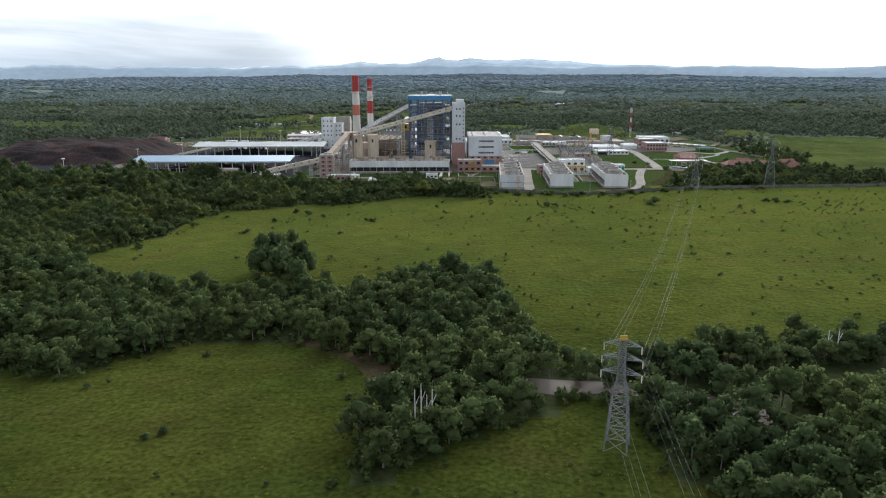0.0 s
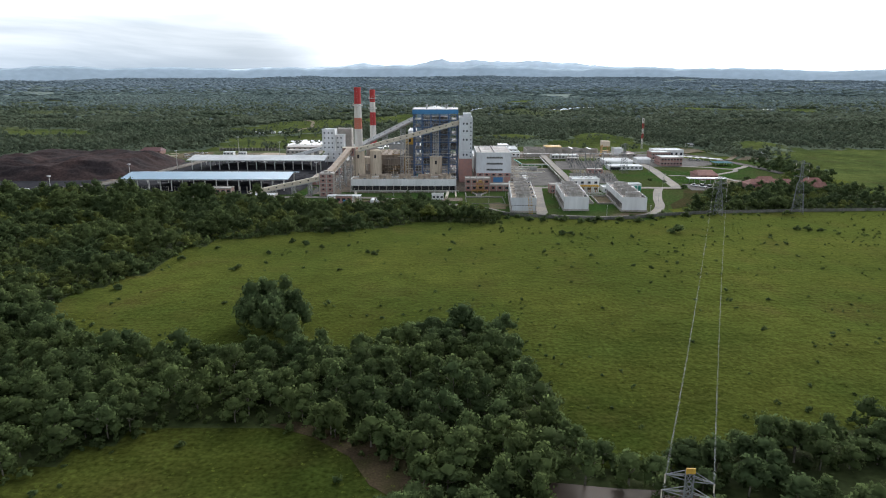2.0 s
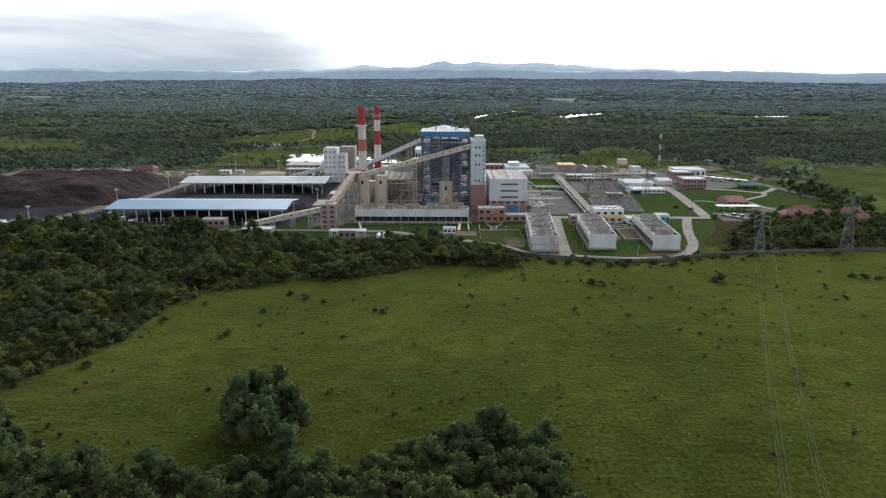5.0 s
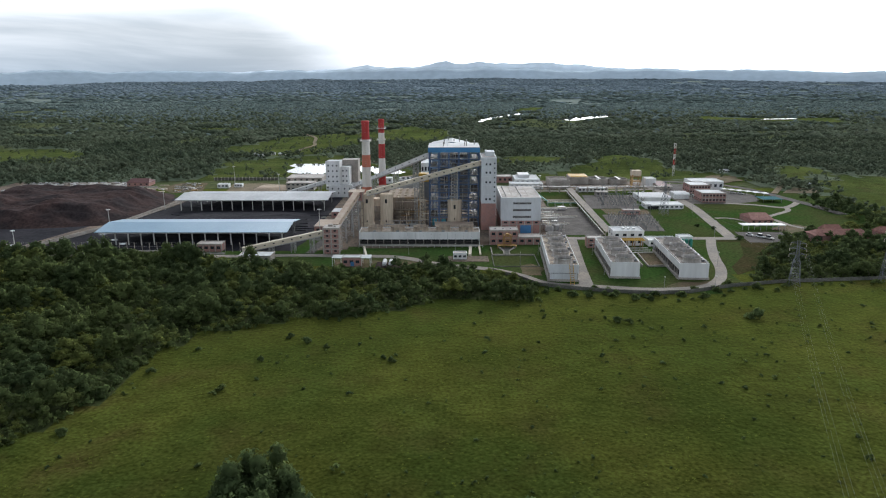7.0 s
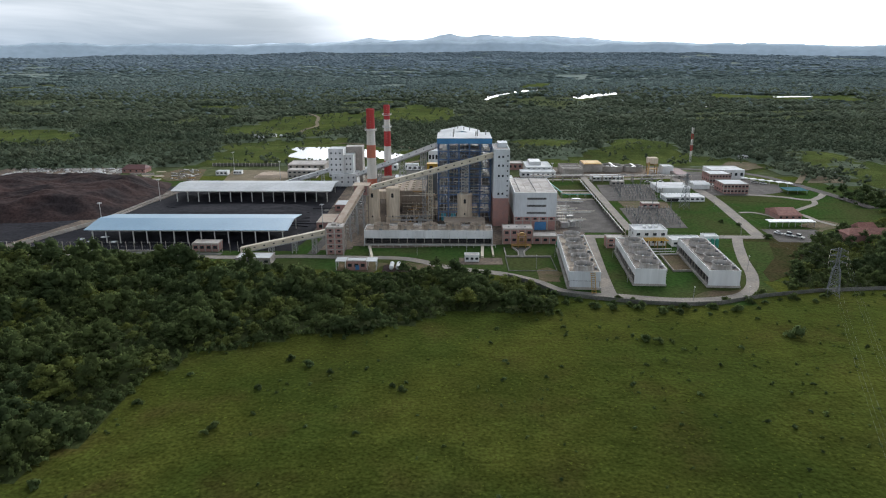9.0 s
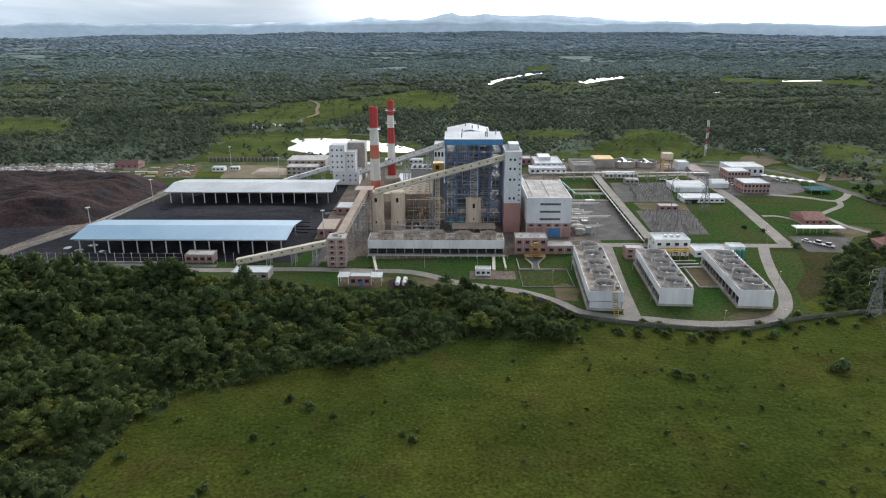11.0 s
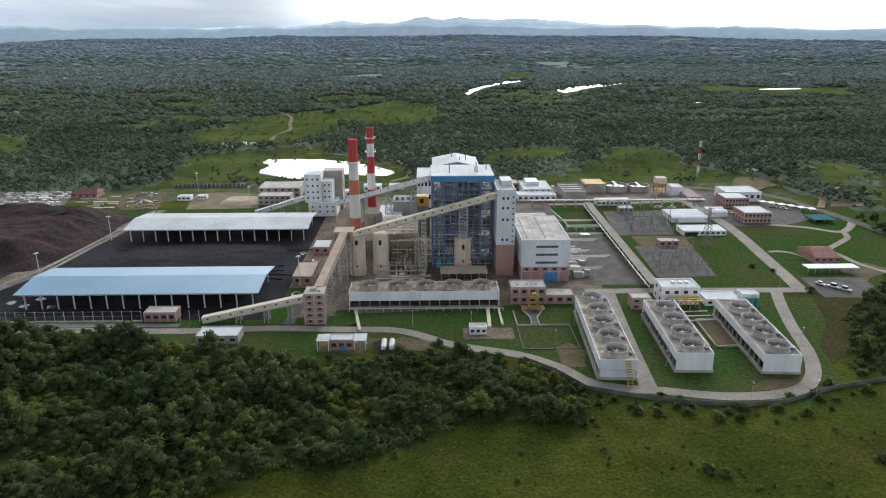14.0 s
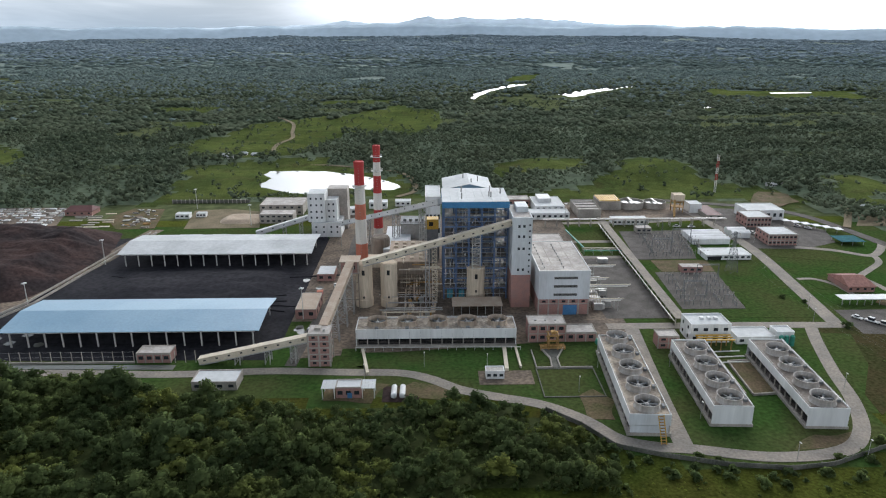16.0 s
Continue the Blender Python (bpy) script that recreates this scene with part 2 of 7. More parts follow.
ROOFC = mat("concrete_roof", (0.45, 0.41, 0.37), 0.9, 0.2, 0.15, 1.0, 0.2, tint=(0.32, 0.29, 0.26))
OLDCONC = mat("lichen_dark_concrete", (0.16, 0.15, 0.13), 0.92, 0.25, 0.15, 1.5, 0.2, tint=(0.10, 0.10, 0.08))
BAREEARTH = mat("worn_bare_earth", (0.135, 0.098, 0.062), 0.95, 0.3, 0.12, 0.9, 0.4, tint=(0.085, 0.078, 0.036), spec=0.05)
BLUE = mat("blue_cladding", (0.06, 0.20, 0.38), 0.5, 0.12, 0.2, 1.5, 0.05)
BLUESTEEL = mat("blue_grey_steel", (0.12, 0.175, 0.29), 0.6, 0.2, 0.3, 2.0, 0.05, rnd=0.2)
DARKSTEEL = mat("dark_machinery", (0.07, 0.064, 0.06), 0.6, 0.35, 0.25, 1.2, 0.3, tint=(0.13, 0.11, 0.095), rnd=0.3)
STEEL = mat("galvanised_steel", (0.37, 0.36, 0.34), 0.5, 0.15, 0.5, 3.0, 0.05, metal=0.3)
PALESTEEL = mat("pale_painted_steel", (0.54, 0.52, 0.48), 0.6, 0.12, 0.4, 2.5, 0.05)
TAN = mat("dust_stained_concrete", (0.60, 0.495, 0.37), 0.9, 0.16, 0.2, 1.0, 0.15, tint=(0.49, 0.40, 0.30), streak=True)
TANDARK = mat("sooty_dust_casing", (0.27, 0.22, 0.17), 0.9, 0.25, 0.15, 1.0, 0.2, tint=(0.17, 0.14, 0.115), streak=True)
COWL = mat("dust_stained_cowl", (0.42, 0.39, 0.355), 0.9, 0.2, 0.5, 2.0, 0.2, tint=(0.31, 0.28, 0.245), streak=True, spec=0.1)
DUSTDECK = mat("pale_stained_deck", (0.42, 0.36, 0.29), 0.95, 0.3, 0.18, 1.0, 0.2, tint=(0.19, 0.16, 0.13), spec=0.05)
DECK = mat("stained_fan_deck", (0.13, 0.105, 0.085), 0.9, 0.3, 0.12, 0.9, 0.2, tint=(0.21, 0.18, 0.15))
TANROOF = mat("dust_covered_gallery_roof", (0.36, 0.27, 0.20), 0.85, 0.12, 0.15, 1.4, 0.1, tint=(0.42, 0.34, 0.26))
CREAM = mat("cream_gallery_cladding", (0.60, 0.53, 0.41), 0.75, 0.1, 0.2, 1.4, 0.08, tint=(0.50, 0.43, 0.33))
REDP = mat("faded_red_paint", (0.42, 0.045, 0.04), 0.7, 0.12, 0.3, 1.2, 0.1, streak=True)
REDF = mat("sun_bleached_red_paint", (0.50, 0.16, 0.10), 0.75, 0.12, 0.3, 1.2, 0.1, streak=True)
WHITEP = mat("chimney_white_paint", (0.68, 0.64, 0.58), 0.75, 0.1, 0.3, 1.2, 0.1, tint=(0.58, 0.53, 0.46), streak=True)
# near-black in place of the shade inside openings and louvres; also tyres
DARK = mat("shade_and_tyre_black", (0.012, 0.013, 0.015), 0.5, 0.2, 0.5, 2.0, 0.0)
GLASSD = mat("dark_window_glass", (0.03, 0.035, 0.04), 0.15, 0.1, 0.5, 2.0, 0.0)
YELLOW = mat("safety_yellow_paint", (0.55, 0.33, 0.05), 0.6, 0.15, 0.4, 2.0, 0.1)
RUST = mat("rusty_ochre_steel", (0.36, 0.21, 0.07), 0.8, 0.25, 0.6, 3.0, 0.2)
GREENP = mat("green_paint", (0.05, 0.24, 0.17), 0.6, 0.15, 0.4, 2.0, 0.1)
TEAL = mat("teal_machinery_paint", (0.08, 0.30, 0.36), 0.6, 0.2, 0.4, 2.0, 0.1)
DOORBLUE = mat("blue_painted_door", (0.07, 0.20, 0.38), 0.55, 0.12, 0.4, 2.0, 0.1)
REDSHED = mat("red_oxide_metal_roof", (0.12, 0.05, 0.045), 0.7, 0.15, 0.2, 1.5, 0.1)


def water_material(name, base, rough):
    m = bpy.data.materials.new(name)
    m.use_nodes = True
    N, L = m.node_tree.nodes, m.node_tree.links
    b = N["Principled BSDF"]
    b.inputs["Base Color"].default_value = (*base, 1)
    b.inputs["Roughness"].default_value, b.inputs["IOR"].default_value = rough, 1.33
    n = N.new("ShaderNodeTexNoise")
    n.inputs["Scale"].default_value = 0.6
    bp = N.new("ShaderNodeBump")
    bp.inputs["Strength"].default_value, bp.inputs["Distance"].default_value = 0.12, 0.1
    L.new(n.outputs["Fac"], bp.inputs["Height"])
    L.new(bp.outputs["Normal"], b.inputs["Normal"])
    return m


WATER = water_material("still_water", (0.16, 0.16, 0.14), 0.03)
BROWNWATER = water_material("muddy_water", (0.085, 0.058, 0.04), 0.6)


# mesh helpers
def box(bm, x0, y0, z0, x1, y1, z1, m=None):
    vs = [bm.verts.new(p) for p in ((x0, y0, z0), (x1, y0, z0), (x1, y1, z0), (x0, y1, z0), (x0, y0, z1), (x1, y0, z1), (x1, y1, z1), (x0, y1, z1))]
    if m is not None:
        for v in vs:
            v.co = m @ v.co
    for f in ((3, 2, 1, 0), (4, 5, 6, 7), (0, 1, 5, 4), (1, 2, 6, 5), (2, 3, 7, 6), (3, 0, 4, 7)):
        bm.faces.new([vs[i] for i in f])
    return vs


def beam(bm, a, b, w=0.3, h=None):
    """A square bar from a to b."""
    a, b = Vector(a), Vector(b)
    d = b - a
    q = d.to_track_quat("Y", "Z").to_matrix().to_4x4()
    h = w if h is None else h
    box(bm, -w / 2, 0, -h / 2, w / 2, d.length, h / 2, Matrix.Translation(a) @ q)


def lathe(bm, rings, n=24, cx=0.0, cy=0.0, caps=True):
    """A turned solid from (radius, z) rings."""
    loops = []
    for r, z in rings:
        loops.append([bm.verts.new((cx + r * math.cos(2 * math.pi * i / n), cy + r * math.sin(2 * math.pi * i / n), z)) for i in range(n)])
    for a, b in zip(loops, loops[1:]):
        for i in range(n):
            bm.faces.new((a[i], a[(i + 1) % n], b[(i + 1) % n], b[i]))
    if caps:
        bm.faces.new(loops[0][::-1])
        bm.faces.new(loops[-1])
    return loops


def prism(bm, pts, z0, z1):
    """An upright prism over an outline that runs counter-clockwise."""
    lo = [bm.verts.new((x, y, z0)) for x, y in pts]
    hi = [bm.verts.new((x, y, z1)) for x, y in pts]
    n = len(pts)
    bm.faces.new(hi)
    bm.faces.new(lo[::-1])
    for i in range(n):
        bm.faces.new((lo[i], lo[(i + 1) % n], hi[(i + 1) % n], hi[i]))


def mesh_of(name, bm, material, smooth=False):
    me = bpy.data.meshes.new(name)
    bmesh.ops.recalc_face_normals(bm, faces=bm.faces)
    bm.to_mesh(me)
    bm.free()
    me.materials.append(material)
    if smooth:
        me.polygons.foreach_set("use_smooth", [True] * len(me.polygons))
    return me


def part(name, bm, material, parent=None, label="", smooth=False):
    """Links a bmesh as one mesh object under a thing or a part."""
    ob = new(name, mesh_of(name, bm, material, smooth))
    if parent is not None:
        ob.parent = parent
        p, m = parent, Matrix()
        while p is not None:
            m = p.matrix_parent_inverse @ p.matrix_basis @ m
            p = p.parent
        ob.matrix_parent_inverse = m.inverted()
    if label:
        ob["label"] = label
    return ob


def thing(name, x, y, z=0.0, label="", category="", group="", kind=""):
    """An Empty at the base of a thing; its parts are built in world places."""
    e = new(name)
    e.location = (x, y, z)
    e.empty_display_size = 1.0
    return tagged(e, label, category, group, kind)


def solo(name, bm, material, label, category, group="", kind="", smooth=False):
    return tagged(part(name, bm, material, None, smooth=smooth), label, category, group, kind)


def boxpart(name, dims, material, parent, label="", bevel=0.0):
    bm = bmesh.new()
    box(bm, *dims)
    if bevel:
        bmesh.ops.bevel(bm, geom=bm.edges[:], offset=bevel, segments=1, affect="EDGES")
    return part(name, bm, material, parent, label)


def inside(x, y, poly):
    c = False
    j = len(poly) - 1
    for i in range(len(poly)):
        xi, yi = poly[i]
        xj, yj = poly[j]
        if (yi > y) != (yj > y) and x < (xj - xi) * (y - yi) / (yj - yi) + xi:
            c = not c
        j = i
    return c


def ribbon(bm, pts, width, z0, z1, steps=6):
    """A slab that follows a smooth line."""
    P = [Vector((x, y, 0)) for x, y in pts]
    line = []
    for i in range(len(P) - 1):
        a, b, c, d = P[max(i - 1, 0)], P[i], P[i + 1], P[min(i + 2, len(P) - 1)]
        for k in range(steps):
            u = k / steps
            line.append(0.5 * ((2 * b) + (c - a) * u + (2 * a - 5 * b + 4 * c - d) * u * u + (3 * b - a - 3 * c + d) * u ** 3))
    line.append(P[-1])
    rows = []
    for i, p in enumerate(line):
        t = (line[min(i + 1, len(line) - 1)] - line[max(i - 1, 0)]).normalized()
        n = Vector((-t.y, t.x, 0)) * width / 2
        rows.append([bm.verts.new((q.x, q.y, z)) for q, z in ((p + n, z0), (p - n, z0), (p - n, z1), (p + n, z1))])
    for a, b in zip(rows, rows[1:]):
        for k in range(4):
            bm.faces.new((a[k], a[(k + 1) % 4], b[(k + 1) % 4], b[k]))
    bm.faces.new(rows[0])
    bm.faces.new(rows[-1][::-1])


def hill(x, y):
    """The lie of the land: level round the plant, rolling beyond, its slow far rise fitted to the camera's view."""
    d = math.hypot(x, y - 450)
    f = min(max((d - 420) / 900, 0), 1)
    far = max(y - 1400, 0) / 3400
    return f * f * (10 * noise.noise((x / 420, y / 420, 3)) + 4 * noise.noise((x / 150, y / 150, 7))) + 78 * far ** 1.6
# the land
def flat_hill(x, y):
    g = min(max((math.hypot((x - 240) / 1.4, y - 1700) - 170) / 280, 0), 1)
    mounds = sum(h * math.exp(-((x - cx) / rx) ** 2 - ((y - cy) / ry) ** 2) for cx, cy, rx, ry, h in ((180, 880, 34, 46, 9), (110, 835, 30, 22, 5), (75, 900, 40, 30, 6), (330, 790, 40, 50, 7), (-150, 955, 60, 30, 4)))
    return hill(x, y) * g + (1 - g) * 5.0 + mounds


def ragged(pts, amount, n=5, seed=1.0):
    """An outline with an uneven shore."""
    out = []
    for (xa, ya), (xb, yb) in zip(pts, pts[1:] + pts[:1]):
        for k in range(n):
            x, y = xa + (xb - xa) * k / n, ya + (yb - ya) * k / n
            out.append((x + amount * noise.noise((x / 14, y / 14, seed)), y + amount * 1.4 * noise.noise((x / 14, y / 14, seed + 5))))
    return out


POND = ragged([(-186, 826), (-181, 812), (-170, 803), (-156, 793), (-134, 784), (-124, 800), (-106, 808), (-84, 800), (-64, 798), (-58, 810), (-62, 823), (-82, 846), (-108, 867), (-134, 880), (-160, 884), (-188, 882), (-190, 866), (-178, 848)], 2.5)
PLANT = [(-420, 470), (-210, 462), (-75, 443), (-20, 446), (8, 441), (22, 428), (32, 412), (60, 398), (96, 397), (122, 408), (134, 440), (142, 480), (172, 500), (230, 540), (285, 560), (290, 650), (255, 752), (60, 766), (-50, 770), (-235, 756), (-330, 742), (-420, 725)]
MEADOW_MID = [(-100, 212), (-66, 208), (-46, 214), (-28, 208), (-14, 222), (0, 232), (16, 222), (20, 194), (21, 172), (27, 156), (36, 148), (56, 160), (88, 168), (140, 166), (320, 176), (420, 300), (330, 420), (264, 414), (200, 424), (145, 417), (118, 410), (96, 401), (62, 401), (40, 407), (27, 404), (23, 388), (6, 391), (-14, 395), (-28, 385), (-40, 376), (-58, 366), (-78, 367), (-90, 357), (-112, 348), (-120, 325), (-123, 293), (-128, 274), (-140, 250), (-126, 234)]
MEADOW_NEAR = [(-240, -150), (240, -150), (90, 60), (48, 96), (40, 113), (30, 119), (20, 129), (13, 125), (2, 118), (-7, 109), (-14, 107), (-17, 117), (-13, 128), (-8, 140), (-8, 149), (-20, 161), (-42, 170), (-63, 171), (-76, 160), (-87, 148), (-108, 150), (-170, 140)]
MEADOW_EAST = [(62, 150), (70, 137), (112, 139), (150, 150), (112, 156)]
CLEARINGS = [
    [(-270, 900), (-217, 945), (-160, 935), (-120, 905), (-88, 872), (-50, 830), (-40, 770), (-250, 765)],
    [(20, 886), (70, 935), (128, 950), (120, 898), (34, 828)],
    [(40, 765), (119, 822), (160, 900), (220, 950), (214, 829), (262, 794), (255, 745)],
    [(292, 560), (290, 640), (308, 690), (345, 755), (430, 790), (540, 700), (480, 520), (380, 442), (345, 437), (307, 460), (280, 503)],
    [(300, 742), (312, 800), (328, 850), (358, 840), (366, 790), (330, 740)],
    [(222, 750), (240, 790), (272, 776), (268, 745), (236, 728)],
    [(-640, 1040), (-545, 1060), (-480, 1000), (-455, 905), (-560, 890)],
    [(-300, 970), (-180, 950), (-140, 1120), (-190, 1330), (-290, 1210)],
    [(-400, 1180), (-330, 1170), (-300, 1230), (-380, 1250)],
    [(-330, 1020), (-290, 1010), (-270, 1090), (-310, 1110)],
    [(-175, 1150), (-165, 1330), (-90, 1450), (-15, 1370), (-15, 1160), (-70, 1105)],
    [(-520, 1380), (-400, 1360), (-390, 1440), (-500, 1460)],
    [(-230, 1480), (-110, 1460), (-100, 1540), (-220, 1550)],
    [(500, 1560), (800, 1520), (860, 1680), (560, 1720)],
    [(150, 1890), (222, 1930), (280, 2200), (170, 2050)],
]
CLEARINGS = [ragged(p, 26, 6, 2.0 + k) for k, p in enumerate(CLEARINGS)]
RIVERS = [
    ragged([(44, 1535), (62, 1650), (97, 1728), (128, 1782), (150, 1822), (206, 1880), (210, 1862), (168, 1796), (140, 1752), (104, 1692), (74, 1596), (50, 1510)], 9, 4, 3.0),
    ragged([(222, 1592), (262, 1655), (300, 1688), (340, 1736), (372, 1752), (426, 1790), (420, 1768), (366, 1716), (352, 1684), (306, 1640), (268, 1584), (236, 1540)], 12, 4, 8.0),
    [(660, 1628), (700, 1634), (748, 1640), (748, 1654), (690, 1650), (660, 1644)],
    [(432, 1385), (458, 1398), (452, 1420), (428, 1402)],
    [(-700, 3640), (-610, 3650), (-600, 3720), (-690, 3710)],
    [(-30, 2090), (12, 2100), (20, 2128), (-24, 2116)],
    [(94, 2160), (132, 2170), (138, 2196), (98, 2186)],
    [(-1180, 4300), (-1100, 4310), (-1090, 4420), (-1170, 4410)],
]
FOREST_WEST = [(-420, 170), (-150, 150), (-128, 234), (-142, 250), (-130, 274), (-123, 293), (-120, 325), (-112, 348), (-90, 357), (-78, 367), (-58, 366), (-40, 376), (-28, 385), (-14, 395), (6, 391), (23, 388), (27, 404), (22, 412), (10, 432), (-14, 440), (-46, 437), (-74, 434), (-112, 443), (-146, 450), (-176, 462), (-420, 466)]
GALLERY = [(-300, 128), (-108, 150), (-87, 148), (-76, 160), (-63, 171), (-42, 170), (-20, 161), (-8, 149), (-8, 140), (-13, 128), (-17, 117), (-14, 107), (-7, 109), (2, 118), (13, 125), (20, 131), (24, 136), (40, 135), (40, 113), (48, 96), (90, 60), (230, 60), (330, 170), (140, 168), (88, 168), (56, 160), (36, 148), (27, 156), (21, 172), (20, 194), (16, 222), (0, 232), (-14, 222), (-28, 208), (-46, 214), (-66, 208), (-100, 212), (-128, 234), (-300, 234)]
FOREST_EAST = [(134, 421), (200, 427), (335, 432), (302, 455), (272, 500), (262, 545), (235, 536), (190, 503), (166, 477), (150, 448)]
STREAM = [(14, 141), (24, 138), (38, 139), (52, 133), (70, 120), (78, 121), (60, 136), (44, 144), (30, 145), (18, 147)]


def axis(lo, hi, step, end_lo, end_hi, grow):
    v = list(np.arange(lo, hi + 0.1, step))
    s, a, b = step, [], []
    x = lo
    while x > end_lo:
        s *= grow
        x = max(x - s, end_lo)
        a.append(x)
    s, x = step, hi
    while x < end_hi:
        s *= grow
        x = min(x + s, end_hi)
        b.append(x)
    return a[::-1] + v + b


def build_ground():
    xs, ys = axis(-360, 400, 8, -4600, 4600, 1.06), axis(-40, 800, 8, -900, 4880, 1.03)
    verts = [(x, y, flat_hill(x, y)) for y in ys for x in xs]
    nx = len(xs)
    faces, mats = [], []
    woods = (FOREST_WEST, GALLERY, FOREST_EAST)
    for j in range(len(ys) - 1):
        for i in range(nx - 1):
            faces.append((j * nx + i, j * nx + i + 1, (j + 1) * nx + i + 1, (j + 1) * nx + i))
            x, y = (xs[i] + xs[i + 1]) / 2, (ys[j] + ys[j + 1]) / 2
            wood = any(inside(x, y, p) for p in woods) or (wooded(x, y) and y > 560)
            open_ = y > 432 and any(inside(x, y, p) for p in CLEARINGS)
            # farther faces take colours with more haze painted in
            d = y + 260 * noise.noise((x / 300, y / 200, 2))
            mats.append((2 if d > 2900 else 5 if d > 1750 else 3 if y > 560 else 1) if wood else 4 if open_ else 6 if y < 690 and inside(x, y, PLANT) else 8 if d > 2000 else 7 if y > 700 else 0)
    me = bpy.data.meshes.new("ground")
    me.from_pydata(verts, [], faces)
    for m in (GRASS, FLOOR, HAZELEAF, FARLEAF, PASTURE, HAZEMIDLEAF, LAWN, SCRUB, HAZEFIELD):
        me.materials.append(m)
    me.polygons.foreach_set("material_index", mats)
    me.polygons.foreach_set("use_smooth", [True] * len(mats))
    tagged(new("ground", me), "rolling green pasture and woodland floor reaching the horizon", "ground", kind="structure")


def wooded(x, y):
    if any(inside(x, y, p) for p in (PLANT, *CLEARINGS, POND, *RIVERS)):
        return False
    if y < 560:
        return False
    for r in RIVERS[:4]:
        if y > 1300 and any(inside(x * (y + d) / y, y + d, r) for d in (20, 40, 55)):
            return False
    if y > 950 and noise.noise((x / (0.24 * y), y / (0.075 * y), 11)) + 0.55 * noise.noise((x / 150, y / 50, 4)) > 0.30:
        return False
    n = noise.noise((x / 260, y / 170, 1.3)) + 0.7 * noise.noise((x / 110, y / 55, 5.1)) + 0.3 * noise.noise((x / 40, y / 25, 2.2))
    return n > (-1.1 if y < 1050 else -0.5)


def template_crown(seed, radius, height, lobes, leaves, leaf):
    """Vertices, triangles and soft normals of a crown: lumpy lobes with loose sprays of leaves round them."""
    rng = random.Random(seed)
    V, F, NN = [], [], []
    mid = Vector((0, 0, height * 0.35))

    def soft(p, d):
        q = 0.75 * d + 0.5 * (p - mid).normalized() + Vector((rng.gauss(0, 0.22), rng.gauss(0, 0.22), 0.4 + rng.gauss(0, 0.22)))
        return tuple(q.normalized())
    for k in range(lobes):
        a, u = k * 2.4 + rng.uniform(-0.5, 0.5), (k / max(lobes - 1, 1)) ** 0.7
        r = radius * 0.72 * u * rng.uniform(0.75, 1.1)
        c = Vector((r * math.cos(a), r * math.sin(a), height * (0.8 - 0.5 * u * rng.uniform(0.35, 1.15))))
        s = radius * rng.uniform(0.32, 0.48)
        bm = bmesh.new()
        bmesh.ops.create_icosphere(bm, subdivisions=1, radius=1)
        base = len(V)
        for v in bm.verts:
            q = v.co * s * rng.uniform(0.6, 0.92)
            p = Vector((c.x + q.x, c.y + q.y, c.z + q.z * 0.8))
            V.append(tuple(p))
            NN.append(soft(p, v.co.normalized()))
        for f in bm.faces:
            F.append(tuple(base + v.index for v in f.verts))
        bm.free()
        for _ in range(leaves // lobes):
            d = Vector((rng.gauss(0, 1), rng.gauss(0, 1), rng.gauss(0.25, 0.9))).normalized()
            p = c + Vector((d.x, d.y, d.z * 0.8)) * s * rng.uniform(0.75, 1.32)
            n = (d + 0.7 * Vector((rng.gauss(0, 1), rng.gauss(0, 1), rng.gauss(0, 1)))).normalized()
            if n.dot(d) < 0:
                n = -n
            t = n.orthogonal().normalized()
            b = n.cross(t)
            w, h = leaf * rng.uniform(0.6, 1.3), leaf * rng.uniform(0.5, 1.0)
            i = len(V)
            V += [tuple(p + t * w), tuple(p + b * h), tuple(p - t * w), tuple(p - b * h)]
            NN += [soft(p, d)] * 4
            F += [(i, i + 1, i + 2), (i, i + 2, i + 3)]
    return np.array(V), np.array(F), np.array(NN)


def template_small(seed, radius, height):
    """A small uneven crown of few faces for far woods."""
    rng = random.Random(seed)
    V = [(0, 0, height * rng.uniform(0.85, 1.1)), (0, 0, 0)]
    n = 5
    for k in range(n):
        a = (k + rng.uniform(-0.3, 0.3)) * 2 * math.pi / n
        r = radius * rng.uniform(0.7, 1.2)
        V.append((r * math.cos(a), r * math.sin(a), height * rng.uniform(0.4, 0.75)))
    F = []
    for k in range(n):
        F += [(2 + k, 2 + (k + 1) % n, 0), (2 + (k + 1) % n, 2 + k, 1)]
    NN = np.array([Vector((v[0], v[1], 0.5 * v[2] + 2.0)).normalized()[:] for v in V])
    return np.array(V), np.array(F), NN


def soft_normals(me, NN):
    """Rounded shading over loose leaves."""
    at = me.attributes.new("custom_normal", "FLOAT_VECTOR", "POINT")
    at.data.foreach_set("vector", NN.astype(np.float32).ravel())


def leafy_mesh(name, template, material):
    V, F, NN = template
    me = bpy.data.meshes.new(name)
    me.from_pydata([tuple(v) for v in V], [], [tuple(int(i) for i in f) for f in F], shade_flat=False)
    me.materials.append(material)
    soft_normals(me, NN)
    return me


def template_trunk(seed, height, thick):
    rng = random.Random(seed)
    bm = bmesh.new()
    lean = Vector((rng.uniform(-0.4, 0.4), rng.uniform(-0.4, 0.4), height * 0.55))
    lathe(bm, [(thick, -0.3), (thick * 0.75, height * 0.3), (thick * 0.5, height * 0.6)], 6)
    for v in bm.verts:
        v.co.x += lean.x * v.co.z / height
        v.co.y += lean.y * v.co.z / height
    for k in range(4):
        a = k * 1.6 + rng.uniform(0, 0.8)
        beam(bm, (0, 0, height * rng.uniform(0.3, 0.5)), (height * 0.22 * math.cos(a), height * 0.22 * math.sin(a), height * rng.uniform(0.6, 0.75)), thick * 0.5)
    return bm


